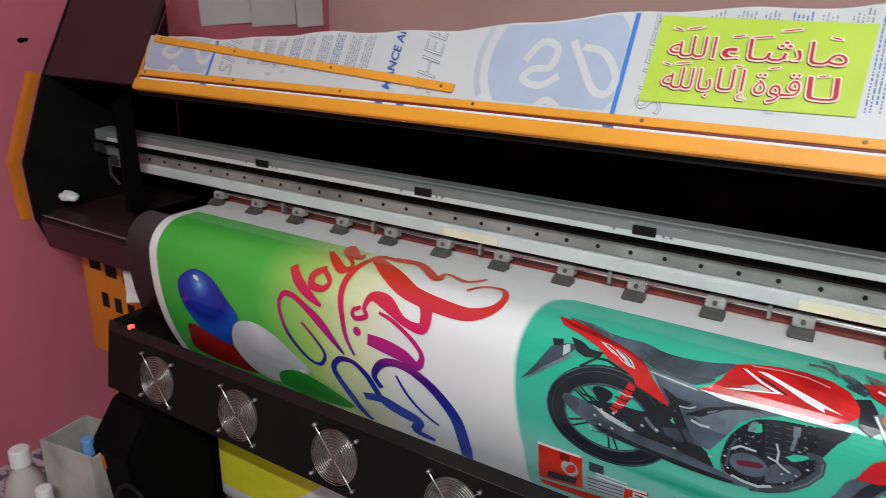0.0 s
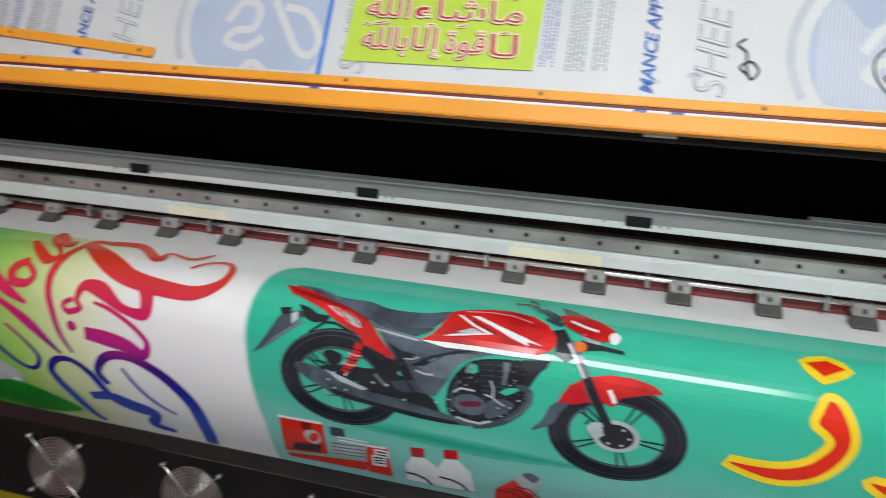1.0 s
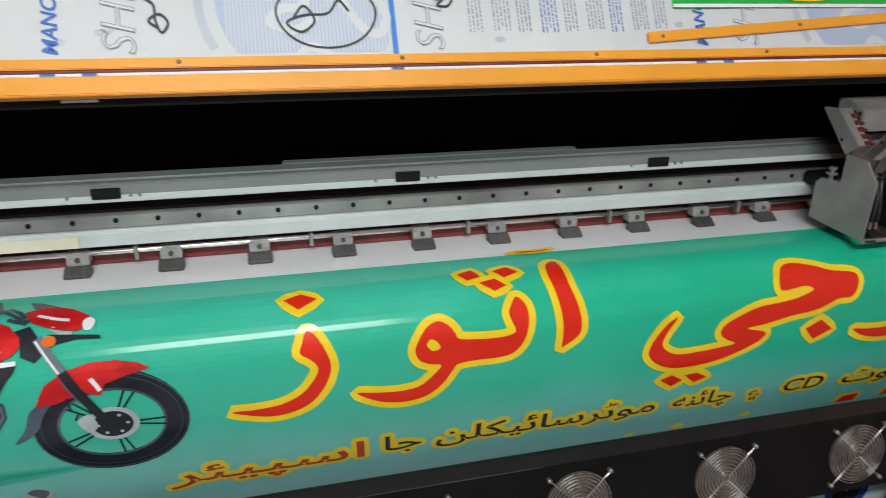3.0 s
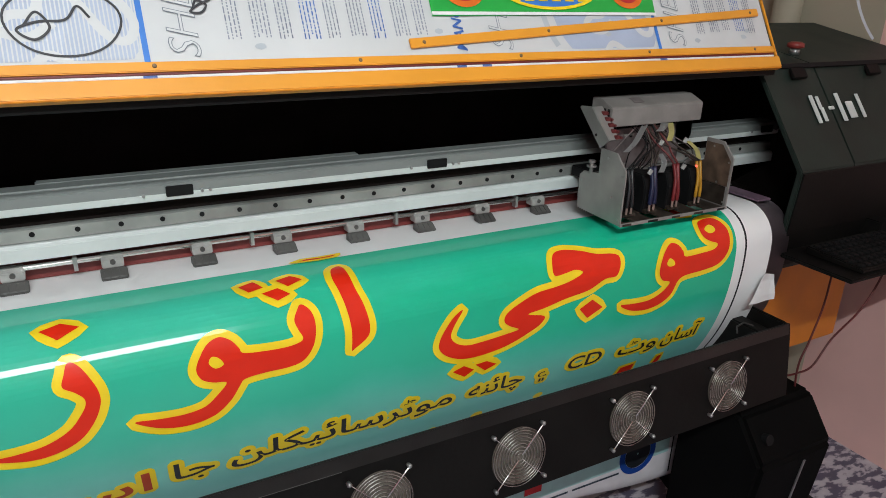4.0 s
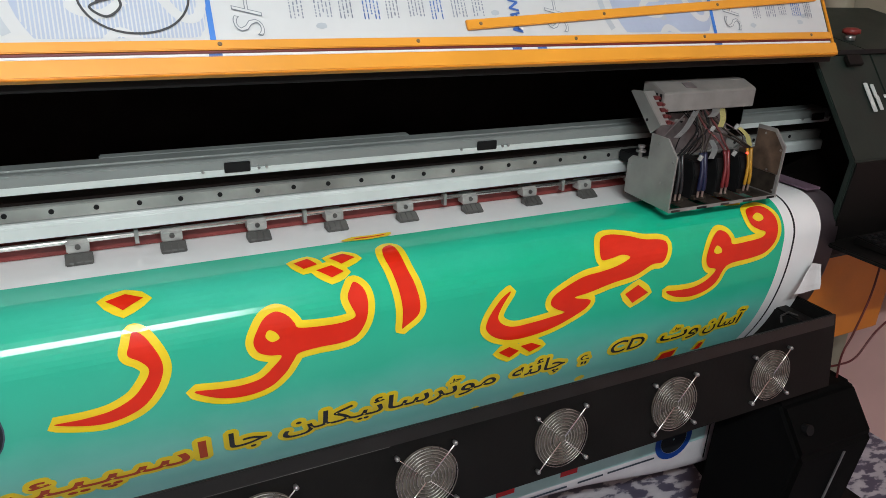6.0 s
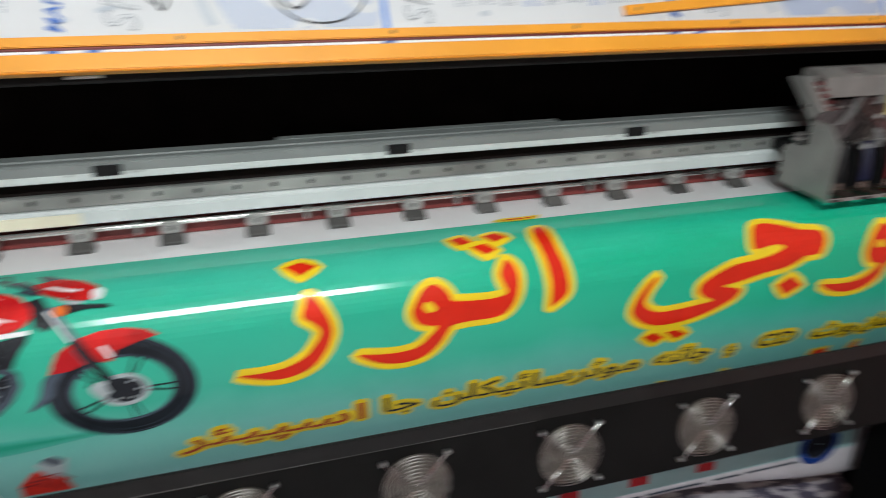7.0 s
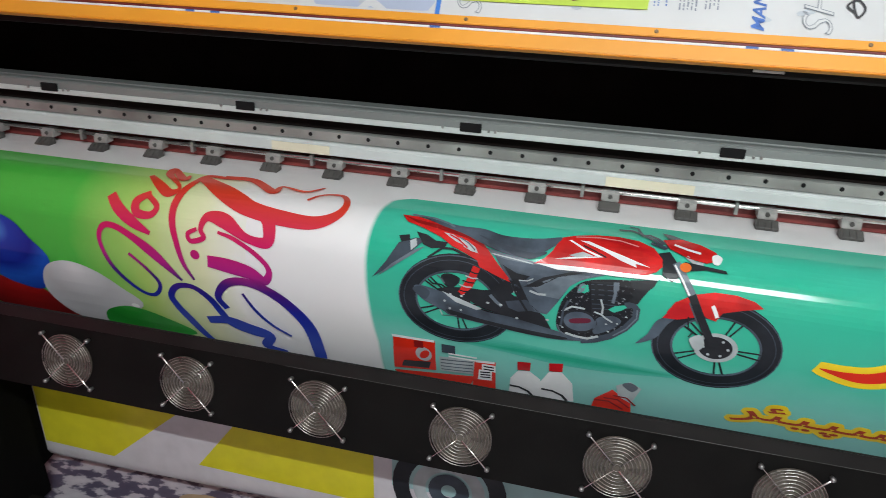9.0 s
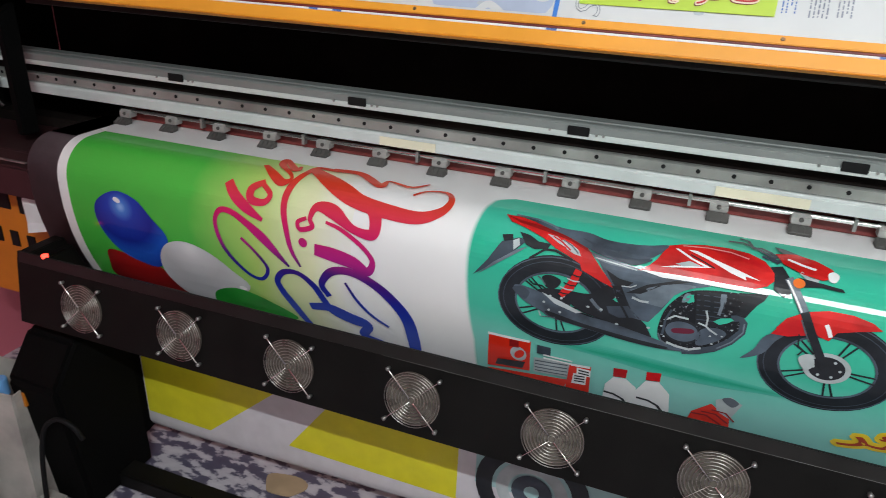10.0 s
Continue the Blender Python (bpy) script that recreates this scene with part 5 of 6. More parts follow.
# ---- the small line of writing
FORMS = {"\u0627": (0xFE8D, 2), "\u0622": (0xFE81, 2), "\u0633": (0xFEB1, 4), "\u0646": (0xFEE5, 4), "\u0648": (0xFEED, 2), "\u067d": (0xFB66, 4),
         "\u0686": (0xFB7A, 4), "\u0626": (0xFE89, 4), "\u0647": (0xFEE9, 4), "\u0645": (0xFEE1, 4), "\u0631": (0xFEAD, 2), "\u064a": (0xFEF1, 4),
         "\u06aa": (0xFED9, 4), "\u0644": (0xFEDD, 4), "\u062c": (0xFE9D, 4), "\u067e": (0xFB56, 4), "\u0634": (0xFEB5, 4), "\u0642": (0xFED5, 4),
         "\u0629": (0xFE93, 2), "\u0625": (0xFE87, 2), "\u0628": (0xFE8F, 4), "\u0621": (0xFE80, 1), "\u0641": (0xFED1, 4), "\u0635": (0xFEB9, 4)}


def shaped(word):
    """Joined letter forms of a right-to-left word, turned to run from left to right."""
    out = []
    for i, c in enumerate(word):
        if c not in FORMS:
            out.append(c)
            continue
        code, n = FORMS[c]
        before = i > 0 and FORMS.get(word[i - 1], (0, 0))[1] == 4
        after = n == 4 and i + 1 < len(word) and FORMS.get(word[i + 1], (0, 0))[1] > 1
        out.append(chr(code + (1 if before else 0) + (2 if after else 0)) if n == 4 else chr(code + (1 if before and n > 1 else 0)))
    return "".join(out[::-1])


def written(body, size, bold=0.0, shear=0.0, align="LEFT"):
    """The mesh of a line of writing, lying in x and y."""
    c = bpy.data.curves.new("writing", "FONT")
    c.body, c.size, c.offset, c.shear, c.resolution_u, c.align_x = body, size, bold, shear, 3, align
    ob = bpy.data.objects.new("writing", c)
    scene.collection.objects.link(ob)
    me = bpy.data.meshes.new_from_object(ob.evaluated_get(bpy.context.evaluated_depsgraph_get()))
    bpy.data.objects.remove(ob)
    bpy.data.curves.remove(c)
    own = bmesh.new()
    own.from_mesh(me)
    bpy.data.meshes.remove(me)
    return own


def extent(own):
    xs = [p.co.x for p in own.verts]
    return (min(xs), max(xs)) if xs else (0, 0)


def halo_of(own, w):
    """Flat patches of width w round the edge of a drawing."""
    halo = bmesh.new()
    for i, e in enumerate([e for e in own.edges if len(e.link_faces) < 2]):
        p, q = e.verts[0].co.xy, e.verts[1].co.xy
        d = q - p
        if d.length < 1e-6:
            continue
        d.normalize()
        n = Vector((-d.y, d.x)) * w
        d = d * w * 0.5
        ring = [p - d * 1.6, p - d + n * 0.8, p + n, q + n, q + d + n * 0.8, q + d * 1.6, q + d - n * 0.8, q - n, p - n, p - d - n * 0.8]
        f = halo.faces.new([halo.verts.new((c.x, c.y, i * 4e-7)) for c in ring])
        f.normal_update()
    return halo


def banner_word(text, u0, u1, v, size, mat):
    """A word from u0 to u1 on the line v, with a yellow glow round its strokes."""
    own = written(text, size, size * 0.010)
    a, b = extent(own)
    if b <= a:
        own.free()
        return
    k = (u1 - u0) / (b - a)
    for p in own.verts:
        p.co = Vector((u0 + (p.co.x - a) * k, v - p.co.y, 0))
    halo = halo_of(own, 0.0085)
    tagged(part("word_glow", placed(halo, 4), INK_YELLOW, banner), kind="stuff")
    part("word", placed(own, 7), mat, banner)


LINE = 0.515
banner_word(shaped("\u0622\u0633\u0627\u0646"), 1.412, 1.522, LINE, 0.052, INK_DARK)
banner_word(shaped("\u0648\u067d"), 1.285, 1.395, LINE, 0.052, INK_DARK)
banner_word("CD", 1.150, 1.238, LINE, 0.050, INK_DARK)
banner_word("\u06fd", 1.072, 1.100, LINE, 0.050, INK_DARK)
banner_word(shaped("\u0686\u0627\u0626\u0646\u0647"), 0.915, 1.038, LINE, 0.052, INK_DARK)
banner_word(shaped("\u0645\u0648\u067d\u0631\u0633\u0627\u0626\u064a\u06aa\u0644\u0646"), 0.472, 0.880, LINE, 0.054, INK_DARK)
banner_word(shaped("\u062c\u0627"), 0.384, 0.446, LINE, 0.054, INK_DARK)
banner_word(shaped("\u0627\u0633\u067e\u064a\u0626\u0631"), 0.048, 0.352, LINE + 0.006, 0.060, INK_RUST)

# tips of the next printed line, mostly behind the dryer bar
for u, v, r in ((0.958, 0.592, 0.014), (1.106, 0.585, 0.012), (0.86, 0.600, 0.010)):
    ink("letter_outline", oval(u, v, r, r * 0.9, n=14), INK_YELLOW, 4)
for u0, u1, v in ((1.322, 1.366, 0.566), (1.428, 1.446, 0.560)):
    ink("letter_outline", [(u0 - 0.008, v + 0.03), (u0 - 0.006, v - 0.004), (u1, v - 0.008), (u1 + 0.008, v + 0.03)], INK_YELLOW, 4)
    ink("letter", [(u0, v + 0.03), (u0 + 0.002, v + 0.003), (u1 - 0.004, v), (u1, v + 0.03)], INK_RED, 7)
# small print on the printed cartons and bottles
for u, v, w, h, m in ((-0.462, 0.470, 0.026, 0.022, INK_SEAT), (-0.435, 0.482, 0.055, 0.004, INK_WHITE), (-0.435, 0.490, 0.055, 0.004, INK_WHITE), (-0.385, 0.505, 0.026, 0.020, INK_WHITE), (-0.52, 0.470, 0.018, 0.018, INK_DEEPRED), (-0.385, 0.502, 0.020, 0.004, INK_DARK), (-0.385, 0.510, 0.020, 0.004, INK_DARK)):
    ink("small_print", [(u - w / 2, v - h / 2), (u + w / 2, v - h / 2), (u + w / 2, v + h / 2), (u - w / 2, v + h / 2)], m, 10)
# ---------------------------------------------------------------- finished banner hanging below the bar
hang = thing("lower_banner", "printed banner hanging slack under the dryer bar", "banner", at=(0, 0, 0))


def foot_of(x):
    """Height of the slack sheet's lower fold."""
    for (xa, za), (xb, zb) in zip(FOOT, FOOT[1:]):
        if x <= xb or xb == FOOT[-1][0]:
            f = min(max((x - xa) / (xb - xa), 0.0), 1.0)
            return za + (zb - za) * f * f * (3 - 2 * f) + 0.003 * math.sin(x * 7)


FOOT = [(-1.61, 0.105), (-0.93, 0.135), (0.2, 0.19), (1.1, 0.235), (1.69, 0.178)]


def on_lower(x, w, lift=0.0):
    """w: metres down the slack sheet, from behind the bar."""
    depth = 0.60 - foot_of(x)
    y = 0.235 + 0.006 * math.sin(x * 2.1)
    if w < depth:
        return Vector((x, y - lift, 0.60 - w))
    d = w - depth
    r = 0.035
    a = min(d / r, 2.0)
    return Vector((x, y + r * (1 - math.cos(a)) - lift * math.cos(a) + max(d - 2 * r, 0) * 0.9, 0.60 - depth - r * math.sin(a) - lift * math.sin(a) + max(d - 2 * r, 0) * 0.4))


def lower_patch(name, x0, x1, w0, w1, mat, lift, nx=24, nw=24, lean0=0.0, lean1=0.0):
    own = bmesh.new()
    grid = [[own.verts.new(on_lower(x0 + (x1 - x0) * i / nx - (lean0 + (lean1 - lean0) * i / nx) * (w0 + (w1 - w0) * k / nw), w0 + (w1 - w0) * k / nw, lift)) for k in range(nw + 1)] for i in range(nx + 1)]
    for i in range(nx):
        for k in range(nw):
            own.faces.new((grid[i][k], grid[i + 1][k], grid[i + 1][k + 1], grid[i][k + 1]))
    return part(name, own, mat, hang, smooth=True)


lower_patch("sheet", -1.607, 1.690, 0.0, 0.62, INK_LILAC, 0.0, 60, 30)
lower_patch("yellow_print", -1.603, -0.858, 0.0, 0.462, INK_LIGHTYELLOW, 0.001, 20, 20, 0.0, 1.145)
lower_patch("yellow_print", -0.8115, -0.657, 0.0, 0.424, INK_LIGHTYELLOW, 0.001, 16, 20, 0.75, 0.0)
lower_patch("teal_print", -0.612, 1.632, 0.0, 0.352, ink_of("pale_teal_ink", (0.35, 0.55, 0.55)), 0.001, 30, 20)
lower_patch("lilac_print", -0.54, 1.60, 0.10, 0.27, INK_LILAC, 0.002, 30, 12)


def lower_ring(x, w, r, t, mat):
    own = bmesh.new()
    n = 32
    a = [own.verts.new(on_lower(x + r * math.cos(k * 2 * math.pi / n), max(w + r * math.sin(k * 2 * math.pi / n), 0.0), 0.003)) for k in range(n)]
    b = [own.verts.new(on_lower(x + (r - t) * math.cos(k * 2 * math.pi / n), max(w + (r - t) * math.sin(k * 2 * math.pi / n), 0.0), 0.003)) for k in range(n)]
    for k in range(n):
        own.faces.new((a[k], a[(k + 1) % n], b[(k + 1) % n], b[k]))
    part("wheel_print", own, mat, hang)


lower_ring(-0.475, 0.335, 0.135, 0.040, INK_DARK)
lower_ring(-0.475, 0.335, 0.085, 0.030, INK_PALE)
lower_ring(-0.475, 0.335, 0.048, 0.030, INK_SEAT)
lower_ring(1.518, 0.322, 0.062, 0.018, ink_of("royal_blue_ink", (0.01, 0.05, 0.26)))
lower_ring(1.518, 0.322, 0.043, 0.040, INK_DARK)
for k in range(16):
    lower_patch("print_bar", 0.02 + 0.092 * k, 0.02 + 0.092 * k + 0.060 + 0.018 * (k % 3), 0.362, 0.368, INK_SEAT, 0.003, 2, 1)
for k in range(5):
    lower_patch("print_bar", 0.44 + 0.18 * k, 0.49 + 0.18 * k, 0.305, 0.330, INK_CRIMSON, 0.003, 3, 2)
lower_patch("border_line", 1.640, 1.645, 0.0, 0.42, INK_DARK, 0.003, 1, 14)

# ---------------------------------------------------------------- take-up ends
def take_up(x, side, inner, wide):
    """The round flange stands at x; the case reaches from inner to wide, measured outward."""
    t = thing("take_up_drive", "black take-up drive with a round flange on a floor stand", "roller drive", group="take-up drives", at=(x, 0, 0))
    s = side
    own = tube([(-0.010 * s, 0.20, 0.30), (-0.006 * s, 0.20, 0.30), (0.006 * s, 0.20, 0.30), (0.010 * s, 0.20, 0.30)], [0.232, 0.240, 0.240, 0.232], 40)
    part("flange", own, DEEP_BLACK, t, "round black flange")
    own = prism([(-0.02, 0.0), (-0.06, 0.40), (0.02, 0.50), (0.19, 0.50), (0.20, 0.0)], min(inner * s, wide * s), max(inner * s, wide * s), 0.012)
    case = part("gear_case", own, DEEP_BLACK, t, "black gear case")
    if s < 0:
        part("warning_mark", box(-wide + 0.045, -wide + 0.052, -0.060, -0.05, 0.33, 0.37), DEEP_ORANGE, t, "small orange mark")
        return t
    part("edge_strip", prism([(-0.026, 0.02), (-0.064, 0.38), (-0.061, 0.38), (-0.023, 0.02)], 0.046, 0.052), STEEL, t, "thin bare-metal strip")
    part("boss", tube([(-0.058, -0.034, 0.452), (-0.058, -0.018, 0.446)], [0.013, 0.013], 16), RUBBER, case)
    for bx, bz in ((0.035, 0.445), (0.125, 0.435), (0.125, 0.06)):
        part("screw", tube([(bx, -0.066 + (0.40 - bz) * 0.1 if bz < 0.4 else -0.03, bz), (bx, -0.03, bz)], 0.005, 10), STAINED_DARK, case)
    return t


take_up(1.706, 1, -0.105, 0.157)
take_up(-1.622, -1, -0.047, 0.113)

# ---------------------------------------------------------------- raised cover with its liner
SL = math.radians(60)


def on_cover(x, s, lift=0.0):
    return Vector((x, 0.1975 + s * math.cos(SL) - lift * math.sin(SL), 1.292 + s * math.sin(SL) + lift * math.cos(SL)))


def cover_bar(x0, s0, x1, s1, width, thick, base=0.0):
    """A flat bar on the cover from one place to another."""
    own = bmesh.new()
    dx, ds = x1 - x0, s1 - s0
    d = math.hypot(dx, ds)
    nx, ns = -ds / d * width / 2, dx / d * width / 2
    low = [own.verts.new(on_cover(x, s, base)) for x, s in ((x0 - nx, s0 - ns), (x1 - nx, s1 - ns), (x1 + nx, s1 + ns), (x0 + nx, s0 + ns))]
    top = [own.verts.new(on_cover(x, s, base + thick)) for x, s in ((x0 - nx, s0 - ns), (x1 - nx, s1 - ns), (x1 + nx, s1 + ns), (x0 + nx, s0 + ns))]
    own.faces.new(low[::-1])
    own.faces.new(top)
    for k in range(4):
        own.faces.new((low[k], low[(k + 1) % 4], top[(k + 1) % 4], top[k]))
    bmesh.ops.recalc_face_normals(own, faces=own.faces)
    bmesh.ops.bevel(own, geom=own.edges[:], offset=min(thick * 0.25, 0.0012), segments=2, affect="EDGES")
    return own


cover = thing("cover", "raised orange-edged cover lined with printed packing sheet", "cover")
edge = part("edge_bar", cover_bar(LEFT, -0.0160, RIGHT, -0.0160, 0.0245, 0.010, -0.004), ORANGE, cover, "orange front bar")
part("edge_under", prism([(0.177, 1.2685), (0.1885, 1.262), (0.2085, 1.270), (0.2025, 1.278)], LEFT, RIGHT, 0.001), ORANGE, edge)
upper = part("clamp_bar", cover_bar(LEFT + 0.012, 0.0126, RIGHT - 0.012, 0.0126, 0.0145, 0.006, 0.001), ORANGE, cover, "orange clamping bar")
part("liner_strip", cover_bar(LEFT + 0.012, -0.0008, RIGHT - 0.012, -0.0008, 0.0042, 0.003, 0.0), PAPER, cover, "narrow white strip of liner")
part("pink_edge", cover_bar(LEFT + 0.012, 0.0036, RIGHT - 0.012, 0.0036, 0.0040, 0.0034, 0.0), MAROON, cover)
for x in [-1.69 + 0.3035 * k for k in range(12)]:
    p = on_cover(x, 0.0135, 0.007)
    q = on_cover(x, 0.0135, 0.0082)
    part("screw", tube([p, q], [0.0034, 0.0026], 10), RUSTY, upper)
for x in (-1.483, -0.528, 0.4272, 1.382, -0.03, 0.02, -0.985, -0.935, 0.92, 0.97):
    part("print_mark", cover_bar(x - 0.010, -0.0008, x + 0.010, -0.0008, 0.0040, 0.0034), LINER_TEXT, cover)
for x, up in ((LEFT + 0.002, 0.112), (RIGHT - 0.002, 0.40)):
    part("side_edge", cover_bar(x, -0.03, x, up, 0.004, 0.006, -0.003), ORANGE, cover, "thin orange side edge")
for pts in (((-1.70, 0.102), (-0.829, 0.040)), ((0.831, 0.040), (1.69, 0.0985))):
    (x0, s0), (x1, s1) = pts
    strip = part("loose_strip", cover_bar(x0, s0, x1, s1, 0.017, 0.005, 0.002), ORANGE, cover, "slanting orange strip")
    for f in (0.03, 0.33, 0.66, 0.97):
        c = (x0 + (x1 - x0) * f, s0 + (s1 - s0) * f)
        part("screw", tube([on_cover(*c, 0.007), on_cover(*c, 0.0082)], [0.0034, 0.0026], 10), RUSTY, strip)


def top_of_liner(x):
    """The torn upper edge of the liner."""
    return (0.118 if x < -1.36 else 0.118 + (x + 1.36) * 0.092 if x < 0.2 else 0.262) + 0.006 * math.sin(x * 9) + 0.003 * math.sin(x * 31)


own = bmesh.new()
n = 160
low = [own.verts.new(on_cover(LEFT + 0.01 + (RIGHT - LEFT - 0.02) * k / n, 0.008)) for k in range(n + 1)]
mid = [own.verts.new(on_cover(LEFT + 0.01 + (RIGHT - LEFT - 0.02) * k / n, 0.07, 0.0004 * math.sin(k * 0.9))) for k in range(n + 1)]
high = [own.verts.new(on_cover(LEFT + 0.01 + (RIGHT - LEFT - 0.02) * k / n, top_of_liner(LEFT + 0.01 + (RIGHT - LEFT - 0.02) * k / n), 0.0006 * math.sin(k * 1.7))) for k in range(n + 1)]
for k in range(n):
    own.faces.new((low[k], low[k + 1], mid[k + 1], mid[k]))
    own.faces.new((mid[k], mid[k + 1], high[k + 1], high[k]))
liner = part("liner", own, LINER, cover, "white printed packing sheet with a torn edge", smooth=True)
clear, nt_, bs_ = nodes_of("clear_acrylic")
bs_.inputs["Base Color"].default_value = (0.93, 0.95, 0.95, 1)
bs_.inputs["Roughness"].default_value = 0.06
bs_.inputs["Transmission Weight"].default_value = 1.0
bs_.inputs["IOR"].default_value = 1.08
pane = part("acrylic_pane", cover_bar(0.0, 0.006, 0.0, 0.42, RIGHT - LEFT - 0.016, 0.0025, -0.006), clear, cover, "clear acrylic pane")
pane.visible_shadow = False


def liner_shape(name, own, mat, lift=0.0012, parent=None):
    """Lays a flat drawing (x, s) on the liner."""
    for p in own.verts:
        p.co = on_cover(p.co.x, p.co.y, lift + p.co.z)
    bmesh.ops.recalc_face_normals(own, faces=own.faces)
    for f in own.faces:
        f.normal_update()
        if f.normal.z - f.normal.y < 0:
            f.normal_flip()
    return part(name, own, mat, parent or liner)


def flat(points):
    own = bmesh.new()
    f = own.faces.new([own.verts.new((x, s, 0)) for x, s in points])
    f.normal_update()
    bmesh.ops.triangulate(own, faces=[f])
    return own


def rect(x0, x1, s0, s1):
    return flat([(x0, s0), (x1, s0), (x1, s1), (x0, s1)])


def clipped(x, s):
    return min(s, top_of_liner(x) - 0.004)


def upright_words(text, x, s0, s1, size, mat, outline=False, bold=0.0):
    """Writing that climbs the liner from s0."""
    own = written(text, size, bold, 0.25)
    a, b = extent(own)
    if b <= a:
        own.free()
        return
    for p in own.verts:
        p.co = Vector((x - p.co.y + size * 0.35, s0 + (p.co.x - a), 0))
    lim = min(s1, top_of_liner(x) - 0.004)
    bmesh.ops.bisect_plane(own, geom=own.verts[:] + own.edges[:] + own.faces[:], plane_co=(0, lim, 0), plane_no=(0, 1, 0), clear_outer=True)
    tagged(liner_shape("liner_word", own, mat, 0.0016), kind="stuff")
    if outline:
        own = written(text, size, bold - size * 0.020, 0.25)
        for p in own.verts:
            p.co = Vector((x - p.co.y + size * 0.35, s0 + (p.co.x - a), 0))
        bmesh.ops.bisect_plane(own, geom=own.verts[:] + own.edges[:] + own.faces[:], plane_co=(0, lim, 0), plane_no=(0, 1, 0), clear_outer=True)
        tagged(liner_shape("liner_word_inner", own, LINER, 0.0020), kind="stuff")


for m in range(-2, 3):
    x0 = 0.4275 + 0.9555 * m
    if LEFT < x0 < RIGHT:
        liner_shape("blue_rule", rect(x0 - 0.004, x0 + 0.004, 0.0205, clipped(x0, 0.30)), LINER_LINE)
    # the pale emblem disc to the rule's one side, the words to the other
    cx = x0 - 0.118
    if cx - 0.12 > LEFT:
        own = bmesh.new()
        pts = [(cx + 0.128 * math.cos(a), 0.105 + 0.128 * math.sin(a)) for a in (2 * math.pi * k / 48 for k in range(48))]
        pts = [(min(x, x0 - 0.006, RIGHT - 0.02), min(max(s, 0.026), clipped(x, 0.30))) for x, s in pts]
        liner_shape("emblem_disc", flat(pts), LINER_BLUE, 0.0008)
        ring = [(cx + 0.150 * math.cos(a), 0.105 + 0.150 * math.sin(a)) for a in (math.pi * (0.62 + 0.72 * k / 20) for k in range(21))]
        ring = [q for q in ring if 0.026 < q[1] < clipped(q[0], 0.3) and q[0] > LEFT + 0.02]
        if len(ring) > 2:
            liner_shape("emblem_ring", ribbon(ring, [0.012] * len(ring)), LINER_GREY, 0.0008)
        for arc in (((-0.06, 0.10), (-0.035, 0.135), (-0.005, 0.125), (-0.01, 0.09), (-0.04, 0.085), (-0.055, 0.065), (-0.02, 0.055), (0.01, 0.075)),
                    ((0.02, 0.14), (0.045, 0.10), (0.075, 0.055), (0.10, 0.05), (0.108, 0.08), (0.08, 0.12), (0.04, 0.13)), ((-0.02, 0.015), (0.0, 0.03), (0.03, 0.012))):
            line = [(cx + p[0], p[1] + 0.005) for p in smooth_line(arc, 6)]
            line = [q for q in line if q[1] < clipped(q[0], 0.3) and q[0] < RIGHT - 0.02]
            if len(line) > 2:
                liner_shape("emblem_swirl", ribbon(line, [0.013] * len(line)), LINER, 0.0012)
        if m == 0:
            # fine hatching of the emblem
            own = bmesh.new()
            for k in range(44):
                xa = cx - 0.115 + 0.0052 * k
                h = math.sqrt(max(0.128 ** 2 - (xa - cx) ** 2, 0.0))
                if xa < x0 - 0.008 and h > 0.02:
                    join(own, rect(xa, xa + 0.0020, max(0.105 - h, 0.026), min(0.105 + h, 0.16 + 0.02 * math.sin(k * 0.4))))
            tagged(liner_shape("emblem_hatching", own, LINER, 0.0010), kind="stuff")
    for xx, words, size, mat, out in ((x0 + 0.052, "SHEET", 0.062, LINER_OUTLINE, True), (x0 + 0.502, "MANCE APPLICATIONS", 0.0265, LINER_TEXT, False), (x0 + 0.585, "SHEET", 0.062, LINER_OUTLINE, True)):
        if LEFT + 0.03 < xx < RIGHT - 0.03:
            upright_words(words, xx, 0.027, 0.30, size, mat, out, 0.0 if out else 0.0006)
    # columns of small print as bars
    rng = random.Random(7 + m)
    for col in range(9):
        xc = x0 + 0.115 + 0.0385 * col
        if not LEFT + 0.03 < xc < RIGHT - 0.05:
            continue
        own = bmesh.new()
        foot = 0.050 + 0.010 * rng.random()
        for r in range(4 + col % 2):
            xa = xc + 0.0060 * r
            s_ = foot + (0.014 * rng.random() if r % 3 == 2 else 0.0015 * rng.random())
            end = clipped(xa, 0.30)
            while s_ < end - 0.008:
                ln = min(0.0025 + 0.009 * rng.random() ** 2, end - s_)
                wide = 0.0017 + 0.0006 * rng.random()
                join(own, rect(xa, xa + wide, s_, s_ + ln))
                s_ += ln + 0.0014 + 0.0012 * rng.random()
        if len(own.faces):
            tagged(liner_shape("small_print", own, LINER_TEXT if col in (3, 6) else LINER_SMALL, 0.0012), kind="stuff")
        else:
            own.free()
    rng = random.Random(30 + m)
    for k in range(5):
        xa, sa = x0 + 0.1 + 0.75 * rng.random(), 0.035 + 0.03 * rng.random()
        if LEFT + 0.05 < xa < RIGHT - 0.05:
            liner_shape("smudge", flat([(xa + 0.007 * math.cos(a) * (1 + 0.6 * rng.random()), sa + 0.003 * math.sin(a) * (1 + rng.random())) for a in (j * math.pi / 4 for j in range(8))]), LINER_GREY, 0.0010)

